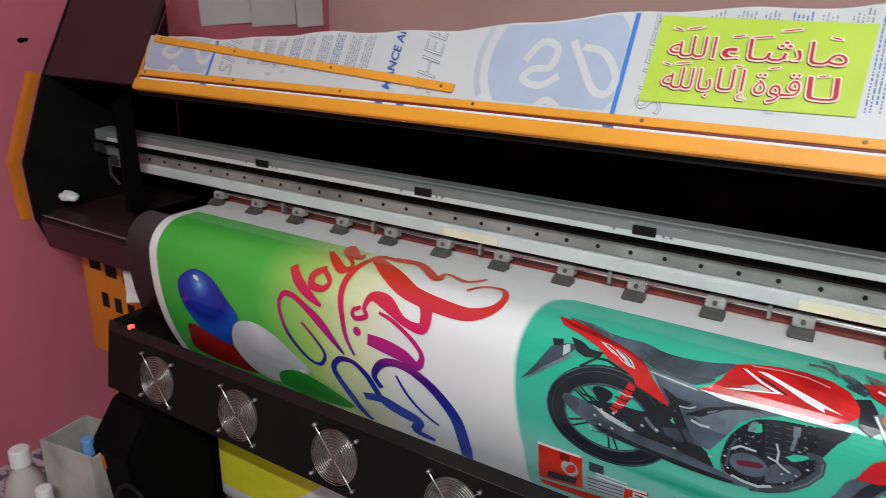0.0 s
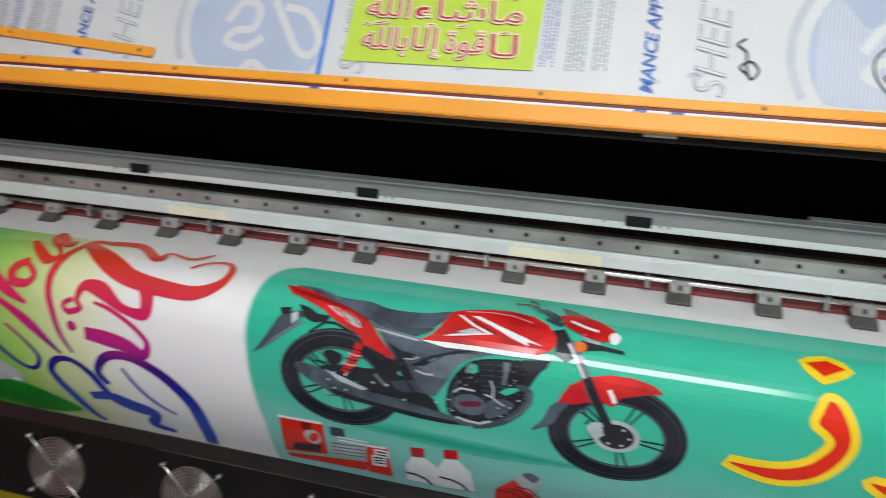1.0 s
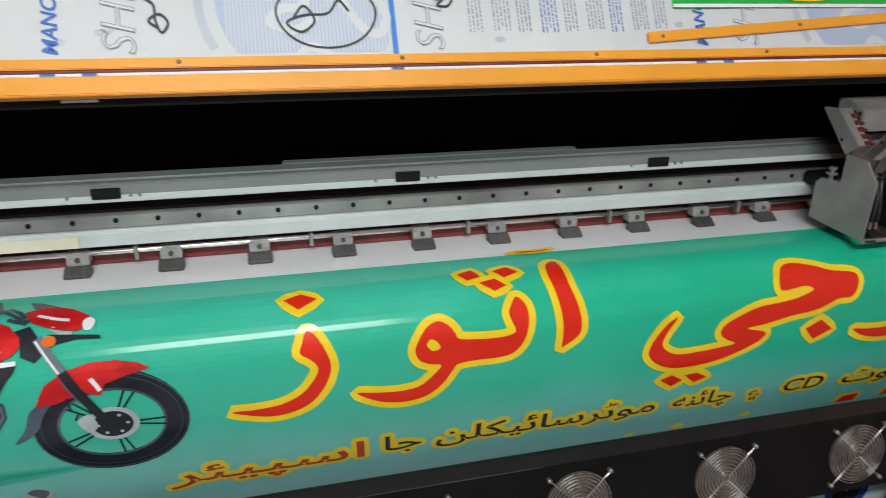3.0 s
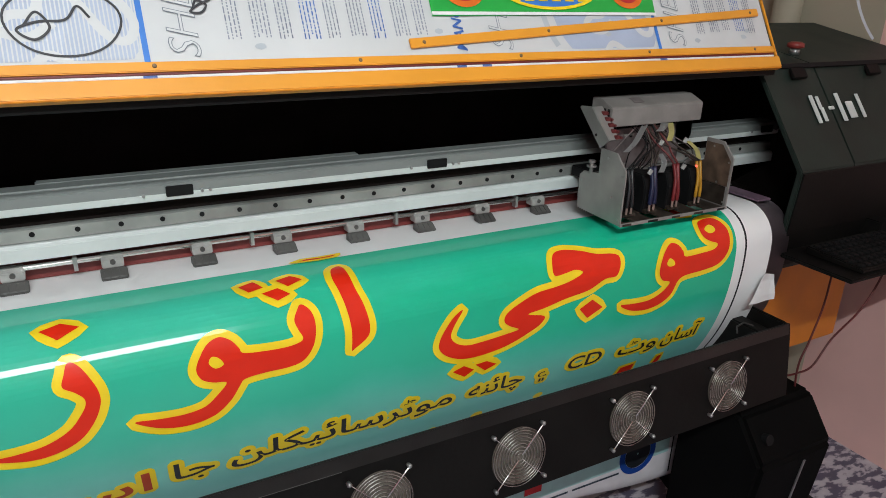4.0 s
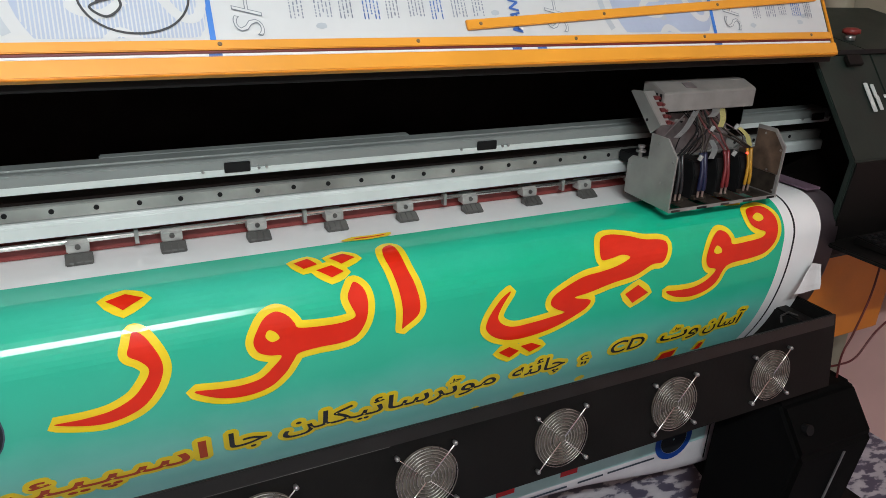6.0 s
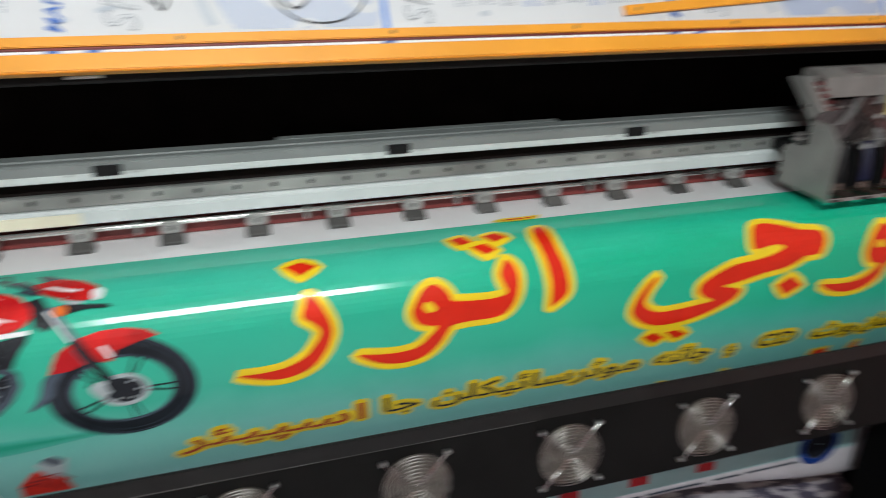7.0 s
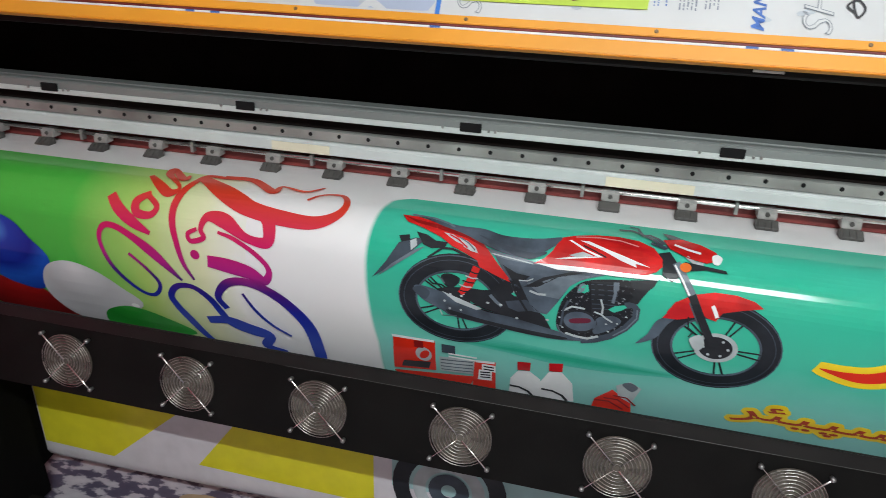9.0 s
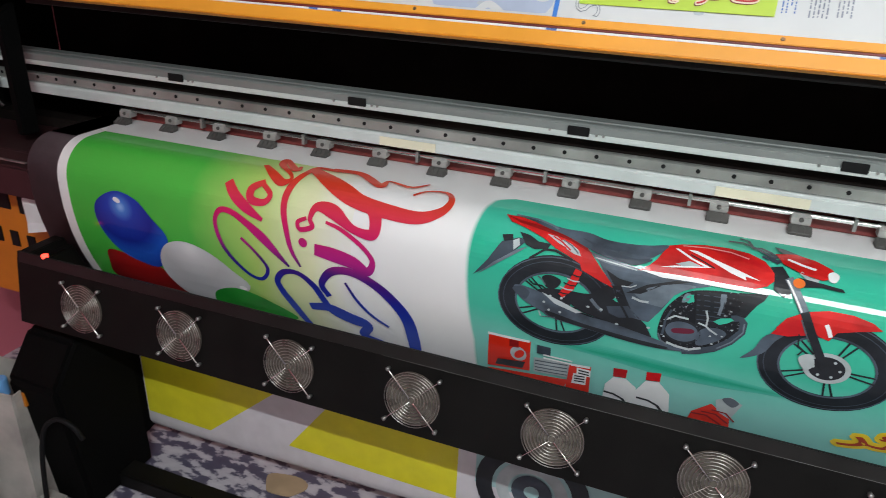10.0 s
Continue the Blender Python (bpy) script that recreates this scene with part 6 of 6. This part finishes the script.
# marker doodles: an oval with scribbled writing, and a few words
line = [(0.333 + 0.070 * math.cos(a) * (1 + 0.03 * math.sin(3 * a)), 0.081 + 0.049 * math.sin(a)) for a in (0.3 + 2 * math.pi * k / 40 * 1.06 for k in range(41))]
liner_shape("marker_oval", ribbon(line, [0.0032] * 41), MARKER, 0.0022)
for word, x, s, size in ((shaped("\u0641\u064a\u0635\u0644")[::1], 0.285, 0.075, 0.055), (shaped("\u0642\u064a"), 0.108, 0.062, 0.05), (shaped("\u0646\u0635"), 0.50, 0.10, 0.04)):
    shape = [(0, 0), (0.3, 0.35), (0.55, -0.05), (0.2, -0.35), (-0.15, -0.1), (0.3, 0.1), (0.9, 0.15), (1.2, 0.5), (1.45, 0.2)]
    if x < 0.2:
        shape = [(-q * 0.7, p * 0.75) for p, q in shape]
    elif x > 0.4:
        shape = [(0.85 * p - 0.3 * q, 0.35 * p + 0.6 * q) for p, q in shape]
    line = smooth_line([(x + size * p, s + size * q) for p, q in shape], 7)
    liner_shape("marker_scribble", ribbon([tuple(p) for p in line], [0.0034] * len(line)), MARKER, 0.0026)


# ---- stickers on the liner
def sticker(name, corners, mat, label):
    own = flat(corners)
    for p in own.verts:
        p.co = on_cover(p.co.x, p.co.y, 0.003)
    bmesh.ops.solidify(own, geom=own.faces[:], thickness=0.0006)
    bmesh.ops.recalc_face_normals(own, faces=own.faces)
    return tagged(part(name, own, mat), label, "sticker")


lime = sticker("lime_sticker", [(-0.491, 0.048), (-0.19, 0.050), (-0.186, 0.189), (-0.487, 0.194)], LIME, "lime-green paper sticker with red outlined writing")
def outlined_word(ob, text, x0, x1, s, size, tall):
    """A red word with a cream outline and a dark edge under it."""
    own = written(text, size, -0.0008)
    a, b = extent(own)
    k = (x1 - x0) / max(b - a, 1e-6)
    for p in own.verts:
        p.co = Vector((x0 + (p.co.x - a) * k, s + p.co.y * tall, 0))
    for w, dx, ds, mat, lift in ((0.0024, -0.0013, -0.0013, MAROON, 0.0044), (0.0024, 0.0, 0.0, OUTLINE_PALE, 0.0049)):
        halo = halo_of(own, w)
        for p in halo.verts:
            p.co += Vector((dx, ds, 0))
        tagged(liner_shape("writing_outline", halo, mat, lift, ob), kind="stuff")
    tagged(liner_shape("writing", own, STICKER_RED, 0.0056, ob), kind="stuff")


SX, SW = -0.4885, 0.3005
for word, f0, f1, s in (("\u0627\u0644\u0644\u0647", 0.085, 0.315, 0.124), ("\u0634\u0627\u0621", 0.345, 0.715, 0.124), ("\u0645\u0627", 0.745, 0.910, 0.122),
                        ("\u0628\u0627\u0644\u0644\u0647", 0.090, 0.335, 0.071), ("\u0625\u0644\u0627", 0.360, 0.510, 0.073), ("\u0642\u0648\u0629", 0.535, 0.740, 0.071), ("\u0644\u0627", 0.765, 0.905, 0.068)):
    outlined_word(lime, shaped(word), SX + SW * f0, SX + SW * f1, s, 0.070, 0.72)
# vowel marks over the words
for f0, f1, s, t in ((0.15, 0.24, 0.171, 0.004), (0.08, 0.14, 0.172, -0.004), (0.47, 0.58, 0.160, 0.003), (0.60, 0.70, 0.172, 0.004), (0.38, 0.45, 0.160, 0.003), (0.82, 0.88, 0.164, -0.003), (0.13, 0.22, 0.112, 0.003), (0.07, 0.12, 0.112, -0.003), (0.42, 0.47, 0.113, 0.0), (0.58, 0.64, 0.112, 0.002), (0.80, 0.86, 0.104, 0.002)):
    xa, xb = SX + SW * f0, SX + SW * f1
    liner_shape("vowel_mark", ribbon([(xa, s), ((xa + xb) / 2, s + t * 0.4), (xb, s + t)], [0.0048, 0.0056, 0.0042]), OUTLINE_PALE, 0.0060, lime)
    liner_shape("vowel_mark", ribbon([(xa + 0.003, s), ((xa + xb) / 2, s + t * 0.4), (xb - 0.003, s + t)], [0.0014, 0.0020, 0.0012]), STICKER_RED, 0.0064, lime)
green = sticker("green_sticker", [(0.885, 0.090), (1.39, 0.094), (1.40, 0.25), (0.885, 0.25)], STICKER_GREEN, "green printed sticker with a white lower border")
liner_shape("border", rect(0.885, 1.39, 0.091, 0.097), PAPER, 0.0045, green)
for x in (0.955, 1.325):
    liner_shape("roundel", flat(oval(x, 0.140, 0.042, 0.035)), INK_ORANGE, 0.0045, green)
    liner_shape("roundel_centre", flat(oval(x, 0.140, 0.030, 0.024)), STICKER_RED, 0.0050, green)
liner_shape("panel", flat(oval(1.14, 0.150, 0.115, 0.046)), LINER_LINE, 0.0045, green)
liner_shape("panel_edge", ribbon(oval(1.14, 0.150, 0.115, 0.046), [0.006] * 28, closed=True), INK_YELLOW, 0.0050, green)
for k in range(6):
    liner_shape("print_bar", rect(1.05 + 0.03 * k, 1.07 + 0.03 * k, 0.118, 0.128), INK_YELLOW, 0.0052, green)

# ---------------------------------------------------------------- print carriage
CX, CW = 1.240, 0.299
carriage = thing("print_carriage", "grey metal print-head carriage with four pairs of ink tubes", "carriage", at=(CX, 0, 0))
PLATE_STEEL = plain("stained_side_steel", (0.31, 0.305, 0.29), 0.40, metal=0.45, vary=0.16, scale=16, bump=0.15)
BOX_GREY = plain("dull_box_paint", (0.20, 0.188, 0.176), 0.6, vary=0.14, scale=25)
GRIMY = plain("ink_grimed_steel", (0.04, 0.031, 0.024), 0.45, metal=0.3, vary=0.6, scale=40)
BOARD = plain("brownish_board", (0.15, 0.125, 0.125), 0.5, metal=0.2, vary=0.45, scale=30)
PINS = plain("pinkish_tube_ends", (0.22, 0.15, 0.13), 0.4, vary=0.15)
CARD_GREY = plain("grey_ribbon_cable", (0.34, 0.335, 0.33), 0.5, vary=0.12)
PLATE = [(0.113, 0.986), (0.112, 1.095), (0.142, 1.126), (0.189, 1.127), (0.189, 1.075), (0.234, 1.071), (0.246, 1.060), (0.246, 0.990)]
for x0 in (0.0, CW - 0.004):
    p = part("side_plate", prism(PLATE, x0, x0 + 0.004, 0.0008), PLATE_STEEL, carriage, "stained bare metal side plate")
    for y, z in ((0.121, 0.999), (0.145, 1.038), (0.121, 1.085), (0.236, 1.050), (0.165, 1.112)):
        part("screw", tube([(x0 - 0.0015, y, z), (x0 + 0.0055, y, z)], 0.0026, 8), STEEL, p)
    own = tube([(x0 + 0.002, 0.214, 1.071), (x0 + 0.002, 0.214, 1.092)], 0.004, 10)
    tube([(x0 + 0.002, 0.214, 1.083), (x0 + 0.002, 0.214, 1.087)], 0.010, 12, own)
    tube([(x0 + 0.002, 0.214, 1.092), (x0 + 0.002, 0.214, 1.097)], 0.007, 12, own)
    part("height_screw", own, STEEL, p, "bright height screw")
# floor plate with windows between the heads
own = box(0.004, CW - 0.004, 0.113, 0.122, 0.986, 0.990, 0.0006)
box(0.004, CW - 0.004, 0.165, 0.246, 0.986, 0.989, bm=own)
edges = (0.004, 0.022, 0.048, 0.092, 0.118, 0.158, 0.184, 0.224, 0.250, CW - 0.004)
for k in range(0, 10, 2):
    box(edges[k], edges[k + 1], 0.122, 0.165, 0.986, 0.989, bm=own)
part("floor_plate", own, GRIMY, carriage, "ink-stained floor plate")
lip = part("front_lip", box(0.0, CW, 0.1105, 0.1128, 0.9855, 0.9925, 0.0005), PLATE_STEEL, carriage, "thin stained front edge")
for k, x in enumerate((0.018, 0.085, 0.150, 0.212, 0.281)):
    part("ink_spot", box(x - 0.012, x + 0.010 + 0.004 * (k % 2), 0.1098, 0.1104, 0.9862, 0.9905), (GRIMY, RUBBER, GRIMY)[k % 3], lip)
back = part("back_board", box(0.055, 0.262, 0.236, 0.240, 1.030, 1.150, 0.001), BOARD, carriage, "brownish stained back board")
part("back_plate", box(0.004, CW - 0.004, 0.242, 0.246, 0.989, 1.060, 0.001), GRIMY, carriage)
rng = random.Random(5)
for k in range(22):
    x, z = 0.065 + 0.19 * rng.random(), 1.055 + 0.085 * rng.random()
    own = tube([(x, 0.236, z), (x, 0.233, z)], 0.0028, 8) if k % 2 else box(x - 0.006, x + 0.006, 0.2325, 0.236, z - 0.003, z + 0.003, 0.001)
    part("board_piece", own, (STEEL, RUBBER, BOX_GREY, CARD_GREY)[k % 4], back)
part("cross_bar", box(0.020, CW - 0.02, 0.222, 0.232, 1.060, 1.066, 0.001), PLATE_STEEL, carriage)
# electronics box on top
own = prism([(0.200, 1.163), (0.200, 1.199), (0.203, 1.202), (0.236, 1.215), (0.262, 1.215), (0.262, 1.163)], 0.028, 0.279, 0.0012)
top_box = part("top_box", own, BOX_GREY, carriage, "dull grey folded-metal electronics box")
part("scuff", prism([(0.212, 1.2062), (0.230, 1.2132), (0.2295, 1.2140), (0.2115, 1.2070)], 0.096, 0.122), BOARD, top_box, "dull rubbed patch")
for k in range(4):
    part("vent_slot", box(0.0265, 0.0285, 0.206 + 0.012 * k, 0.211 + 0.012 * k, 1.172, 1.198), RUBBER, top_box)
part("end_cap", box(0.279, 0.2805, 0.203, 0.258, 1.165, 1.196), PLATE_STEEL, top_box)
own = prism([(0.228, 1.202), (0.258, 1.199), (0.262, 1.196), (0.190, 1.126), (0.166, 1.146)], -0.002, 0.0)
prism([(0.226, 1.202), (0.229, 1.200), (0.169, 1.144), (0.166, 1.147)], 0.0, 0.024, bm=own)
bracket = part("side_bracket", own, PLATE_STEEL, carriage, "slanted folded-metal bracket")
part("bracket_hole", tube([(-0.003, 0.205, 1.150), (0.001, 0.205, 1.150)], 0.003, 8), RUBBER, bracket)
for k in range(5):
    y, z = 0.214 - 0.0105 * k, 1.186 - 0.010 * k
    own = box(0.014, 0.026, y - 0.006, y + 0.004, z, z + 0.008, 0.0012)
    box(0.024, 0.031, y - 0.008, y - 0.001, z + 0.001, z + 0.006, 0.001, bm=own)
    part("terminal", own, BOARD_RED, bracket, "dark red terminal block")
own = bmesh.new()
ring = [(0.245, 1.165), (0.245, 1.128)] + [(0.268 + 0.023 * math.cos(a), 1.128 + 0.023 * math.sin(a)) for a in (math.pi + math.pi * k / 10 for k in range(1, 10))] + [(0.291, 1.128), (0.291, 1.165)]
face = own.faces.new([own.verts.new((x, 0.232, z)) for x, z in ring])
bmesh.ops.solidify(own, geom=[face], thickness=0.003)
part("rounded_plate", own, PLATE_STEEL, carriage, "rounded grey plate")
# heads with their tubes
for n, (hx, mat, r) in enumerate(((0.047, TUBE_BLACK, 0.0034), (0.108, TUBE_BLUE, 0.0048), (0.172, TUBE_RED, 0.0038), (0.237, TUBE_YELLOW, 0.0034))):
    head = part("print_head", prism([(0.156, 0.989), (0.154, 1.040), (0.166, 1.068), (0.215, 1.068), (0.22, 0.989)], hx - 0.010, hx + 0.024, 0.002), RUBBER, carriage, "black print head")
    part("clamp", prism([(0.146, 0.9895), (0.146, 0.995), (0.156, 0.998), (0.156, 0.9895)], hx - 0.010, hx + 0.024, 0.001), GRIMY, head, "stained head clamp")
    if n in (1, 3):
        part("indicator", tube([(hx - 0.008, 0.150, 1.078), (hx - 0.008, 0.147, 1.078)], 0.0022, 8), LED_RED, head)
    for d in (-0.006, 0.006):
        part("tube_end", tube([(hx + d, 0.141, 0.998), (hx + d, 0.141, 1.018)], 0.0024, 8), PINS, head, "pale tube end")
        line = smooth_line([(hx + d, 0.141, 1.012), (hx + d * 0.9, 0.141, 1.032), (hx + d * 0.55 + 0.002, 0.146, 1.058), (hx + d * 0.9 + 0.004, 0.156, 1.086)], 6)
        part("ink_tube", tube(line, r, 8), mat, carriage, smooth=True)
        top = (0.15 + 2.5 * d + 0.2 * (hx - 0.15), 0.185, 1.128)
        line = smooth_line([(hx + d * 0.9 + 0.004, 0.156, 1.086), (hx + 0.45 * (top[0] - hx), 0.165, 1.106), top, (0.13 + 2 * d, 0.205, 1.166)], 6)
        part("feed_tube", tube(line, 0.0021, 8), (RUBBER, GRIMY, BOARD_RED, GRIMY)[n], carriage, smooth=True)


def flat_cable(points, width, mat):
    line = smooth_line(points, 6)
    own = bmesh.new()
    a = [own.verts.new((p[0] - width / 2, p[1], p[2])) for p in line]
    b = [own.verts.new((p[0] + width / 2, p[1] - 0.004, p[2])) for p in line]
    for k in range(len(line) - 1):
        own.faces.new((a[k], b[k], b[k + 1], a[k + 1]))
    bmesh.ops.solidify(own, geom=own.faces[:], thickness=0.0008)
    part("ribbon_cable", own, mat, carriage, smooth=True)


flat_cable([(0.125, 0.206, 1.163), (0.100, 0.190, 1.152), (0.078, 0.182, 1.132), (0.056, 0.180, 1.116)], 0.013, CARD_GREY)
flat_cable([(0.172, 0.200, 1.164), (0.160, 0.190, 1.158), (0.148, 0.188, 1.150)], 0.018, CARD_GREY)
flat_cable([(0.188, 0.200, 1.163), (0.183, 0.188, 1.145), (0.176, 0.185, 1.128)], 0.012, RIBBON_YELLOW)
flat_cable([(0.150, 0.180, 1.105), (0.156, 0.170, 1.088), (0.148, 0.168, 1.068)], 0.012, CARD_GREY)
flat_cable([(0.232, 0.186, 1.124), (0.252, 0.178, 1.106), (0.256, 0.170, 1.086)], 0.010, RIBBON_YELLOW)
flat_cable([(0.205, 0.172, 1.104), (0.224, 0.165, 1.100), (0.238, 0.162, 1.088)], 0.010, CARD_GREY)
for p in ((0.147, 0.178, 1.124), (0.222, 0.184, 1.122), (0.098, 0.150, 1.074), (0.190, 0.150, 1.076)):
    part("connector", tube([p, (p[0] + 0.003, p[1] - 0.003, p[2] + 0.009)], 0.0045, 10), CASE_GREY, carriage, "whitish plastic connector")
for k in range(7):
    rng = random.Random(60 + k)
    a = (0.03 + 0.23 * rng.random(), 0.225, 1.03 + 0.05 * rng.random())
    b = (a[0] + 0.05 * (rng.random() - 0.5), 0.200, 1.09 + 0.03 * rng.random())
    c = (0.09 + 0.11 * rng.random(), 0.215, 1.163)
    part("thin_wire", tube(smooth_line([a, b, c], 8), 0.0012, 6), (RUBBER, GRIMY, BOARD, RUBBER)[k % 4], carriage, smooth=True)
part("stain_panel", prism([(0.117, 1.034), (0.117, 1.088), (0.144, 1.119), (0.186, 1.119), (0.186, 1.078), (0.225, 1.066), (0.225, 1.034)], CW - 0.0052, CW - 0.0042), plain("rust_brown_film", (0.095, 0.062, 0.042), 0.5, vary=0.5, scale=35), carriage, "brown-stained inner lining")
part("dark_lining", box(0.0042, 0.0052, 0.120, 0.235, 0.995, 1.062), GRIMY, carriage)
part("dark_lining", box(CW - 0.0052, CW - 0.0042, 0.120, 0.235, 0.992, 1.033), GRIMY, carriage)
part("rail_shoe", box(0.03, 0.265, 0.246, 0.311, 1.040, 1.062, 0.002), RUBBER, carriage)

# ---------------------------------------------------------------- loose things
def paper_flap(points, label):
    own = bmesh.new()
    own.faces.new([own.verts.new(p) for p in points])
    bmesh.ops.subdivide_edges(own, edges=own.edges[:], cuts=3, use_grid_fill=True)
    for p in own.verts:
        p.co.y += 0.003 * math.sin(p.co.x * 60) + 0.002 * math.sin(p.co.z * 80)
    bmesh.ops.solidify(own, geom=own.faces[:], thickness=0.0006)
    return tagged(part("paper_flap", own, PAPER), label, "paper")


paper_flap([(-1.815, 0.152, 0.800), (-1.815, 0.150, 0.690), (-1.67, 0.150, 0.722), (-1.735, 0.152, 0.775)], "crumpled white paper tucked under the bed")
paper_flap([(1.668, 0.080, 0.825), (1.628, 0.078, 0.756), (1.722, 0.080, 0.750), (1.712, 0.082, 0.812)], "white paper tucked under the bed")
rag = bmesh.new()
bmesh.ops.create_icosphere(rag, subdivisions=3, radius=1)
for p in rag.verts:
    p.co *= 1 + 0.35 * noise.noise(p.co * 2.3)
    p.co = Vector((-2.075 + p.co.x * 0.035, 0.180 + p.co.y * 0.02, 0.940 + max(p.co.z, -0.5) * 0.017))
tagged(part("rag", rag, PAPER, smooth=True), "small crumpled white rag on the dark sill", "rag")

# keyboard on its tray
tray = thing("keyboard_tray", "black tray fixed under the electronics housing", "tray")
part("tray_plate", box(1.74, 2.40, -0.075, 0.12, 0.845, 0.855, 0.003), BLACK, tray)
part("tray_arm", box(2.05, 2.10, 0.06, 0.14, 0.855, 0.90, 0.003), BLACK, tray)
keyboard = thing("keyboard", "black computer keyboard on the tray", "keyboard")
part("case", prism([(-0.065, 0.8552), (-0.065, 0.866), (0.075, 0.876), (0.075, 0.8552)], 1.79, 2.23, 0.003), BLACK, keyboard)
key_mesh = part("key", box(-0.0075, 0.0075, -0.0075, 0.0075, 0, 0.006, 0.0015), RUBBER, keyboard)
first = True
for r in range(6):
    for c in range(21):
        y = -0.055 + 0.021 * r
        m = pose(1.803 + 0.0205 * c, y + 0.005, 0.8665 + 0.00072 * r * 2.1)
        if first:
            key_mesh.matrix_basis, first = m, False
        else:
            k = new("key", key_mesh.data)
            k.parent, k.matrix_basis = keyboard, m
purple = tagged(part("leaflet", box(1.690, 1.7335, 0.15, 0.26, 0.972, 0.976), plain("lilac_paper", (0.14, 0.085, 0.12), 0.5, vary=0.4, scale=14)), "small pale leaflet beside the bed", "paper")
purple.matrix_basis = pose(0.0, 0.0, 0.0)
for pts in ([(1.875, 0.05, 0.845), (1.874, 0.05, 0.723), (1.849, 0.05, 0.621), (1.828, 0.05, 0.555), (1.845, 0.05, 0.40), (1.86, 0.05, 0.003)], [(2.12, 0.05, 0.845), (2.089, 0.05, 0.744), (2.034, 0.05, 0.668), (1.942, 0.05, 0.608), (1.888, 0.05, 0.545), (1.836, 0.055, 0.533), (1.77, 0.06, 0.535), (1.74, 0.08, 0.503)]):
    tagged(part("cable", tube(smooth_line(pts, 8), 0.0026, 8), WIRE_RED, smooth=True), "thin dark red cable hanging from the tray", "cable", group="cables")


# at the floor on the left
def open_box(x, y, z, w, d, h, turn):
    t = thing("open_carton", "open stained white carton of bottles beside the take-up drive", "carton")
    part("carton_wall", box(-w / 2, w / 2, -d / 2, -d / 2 + 0.006, 0, h, 0.001), DIRTY_WHITE, t)
    part("carton_wall", box(-w / 2, w / 2, d / 2 - 0.006, d / 2, 0, h - 0.008, 0.001), DIRTY_WHITE, t)
    part("carton_wall", box(-w / 2, -w / 2 + 0.006, -d / 2 + 0.006, d / 2 - 0.006, 0, h - 0.004, 0.001), DIRTY_WHITE, t)
    part("carton_wall", box(w / 2 - 0.006, w / 2, -d / 2 + 0.006, d / 2 - 0.006, 0, h - 0.006, 0.001), DIRTY_WHITE, t)
    part("carton_floor", box(-w / 2 + 0.006, w / 2 - 0.006, -d / 2 + 0.006, d / 2 - 0.006, 0, 0.006), DIRTY_WHITE, t)
    t.matrix_basis = pose(x, y, z, 0, 0, turn)
    return t


def bottle(x, y, z, r, h, mat, cap, label):
    t = thing("bottle", label, "bottle", group="ink bottles", at=(x, y, z))
    own = tube([(0, 0, 0), (0, 0, 0.01), (0, 0, h * 0.62), (0, 0, h * 0.74), (0, 0, h * 0.84), (0, 0, h * 0.86)], [r * 0.92, r, r, r * 0.85, r * 0.42, r * 0.4], 24)
    part("body", own, mat, t, smooth=True)
    own = tube([(0, 0, h * 0.86), (0, 0, h * 0.865), (0, 0, h * 0.99), (0, 0, h)], [r * 0.45, r * 0.5, r * 0.48, r * 0.42], 20)
    part("cap", own, cap, t)
    return t


open_box(-1.79, -0.03, 0.0, 0.185, 0.145, 0.38, 8)
bottle(-1.81, -0.025, 0.006, 0.035, 0.35, TUBE_BLUE, INK_SKY, "blue ink bottle standing in the carton")
bottle(-1.925, -0.145, 0.0, 0.052, 0.35, PLASTIC_WHITE, PAPER, "milky white plastic ink bottle")
bottle(-1.800, -0.160, 0.0, 0.040, 0.29, PLASTIC_WHITE, PAPER, "smaller milky white plastic ink bottle")
tagged(part("scrap_carton", box(-1.70, -1.63, -0.11, -0.045, 0.0, 0.055, 0.006), DIRTY_WHITE), "small crushed white carton on the floor", "carton")
line = smooth_line([(-1.665, -0.085, 0.008), (-1.652, -0.080, 0.15), (-1.635, -0.078, 0.241), (-1.607, -0.078, 0.308), (-1.559, -0.078, 0.345), (-1.514, -0.078, 0.338), (-1.498, -0.070, 0.300)], 8)
tagged(part("hose", tube(line, 0.006, 10), RUBBER, smooth=True), "black hose looped up beside the drive", "hose")
card = tube([(-1.17, 0.255, 0.0005), (-1.17, 0.255, 0.004)], 0.06, 24)
for p in card.verts:
    a = math.atan2(p.co.y - 0.255, p.co.x + 1.17)
    p.co.x = -1.17 + (p.co.x + 1.17) * (1 + 0.15 * math.sin(3 * a))
    p.co.y = 0.255 + (p.co.y - 0.255) * (0.75 + 0.12 * math.sin(2 * a + 1))
tagged(part("card_scrap", card, CARDBOARD), "brown card scrap lying on the stone floor", "card")
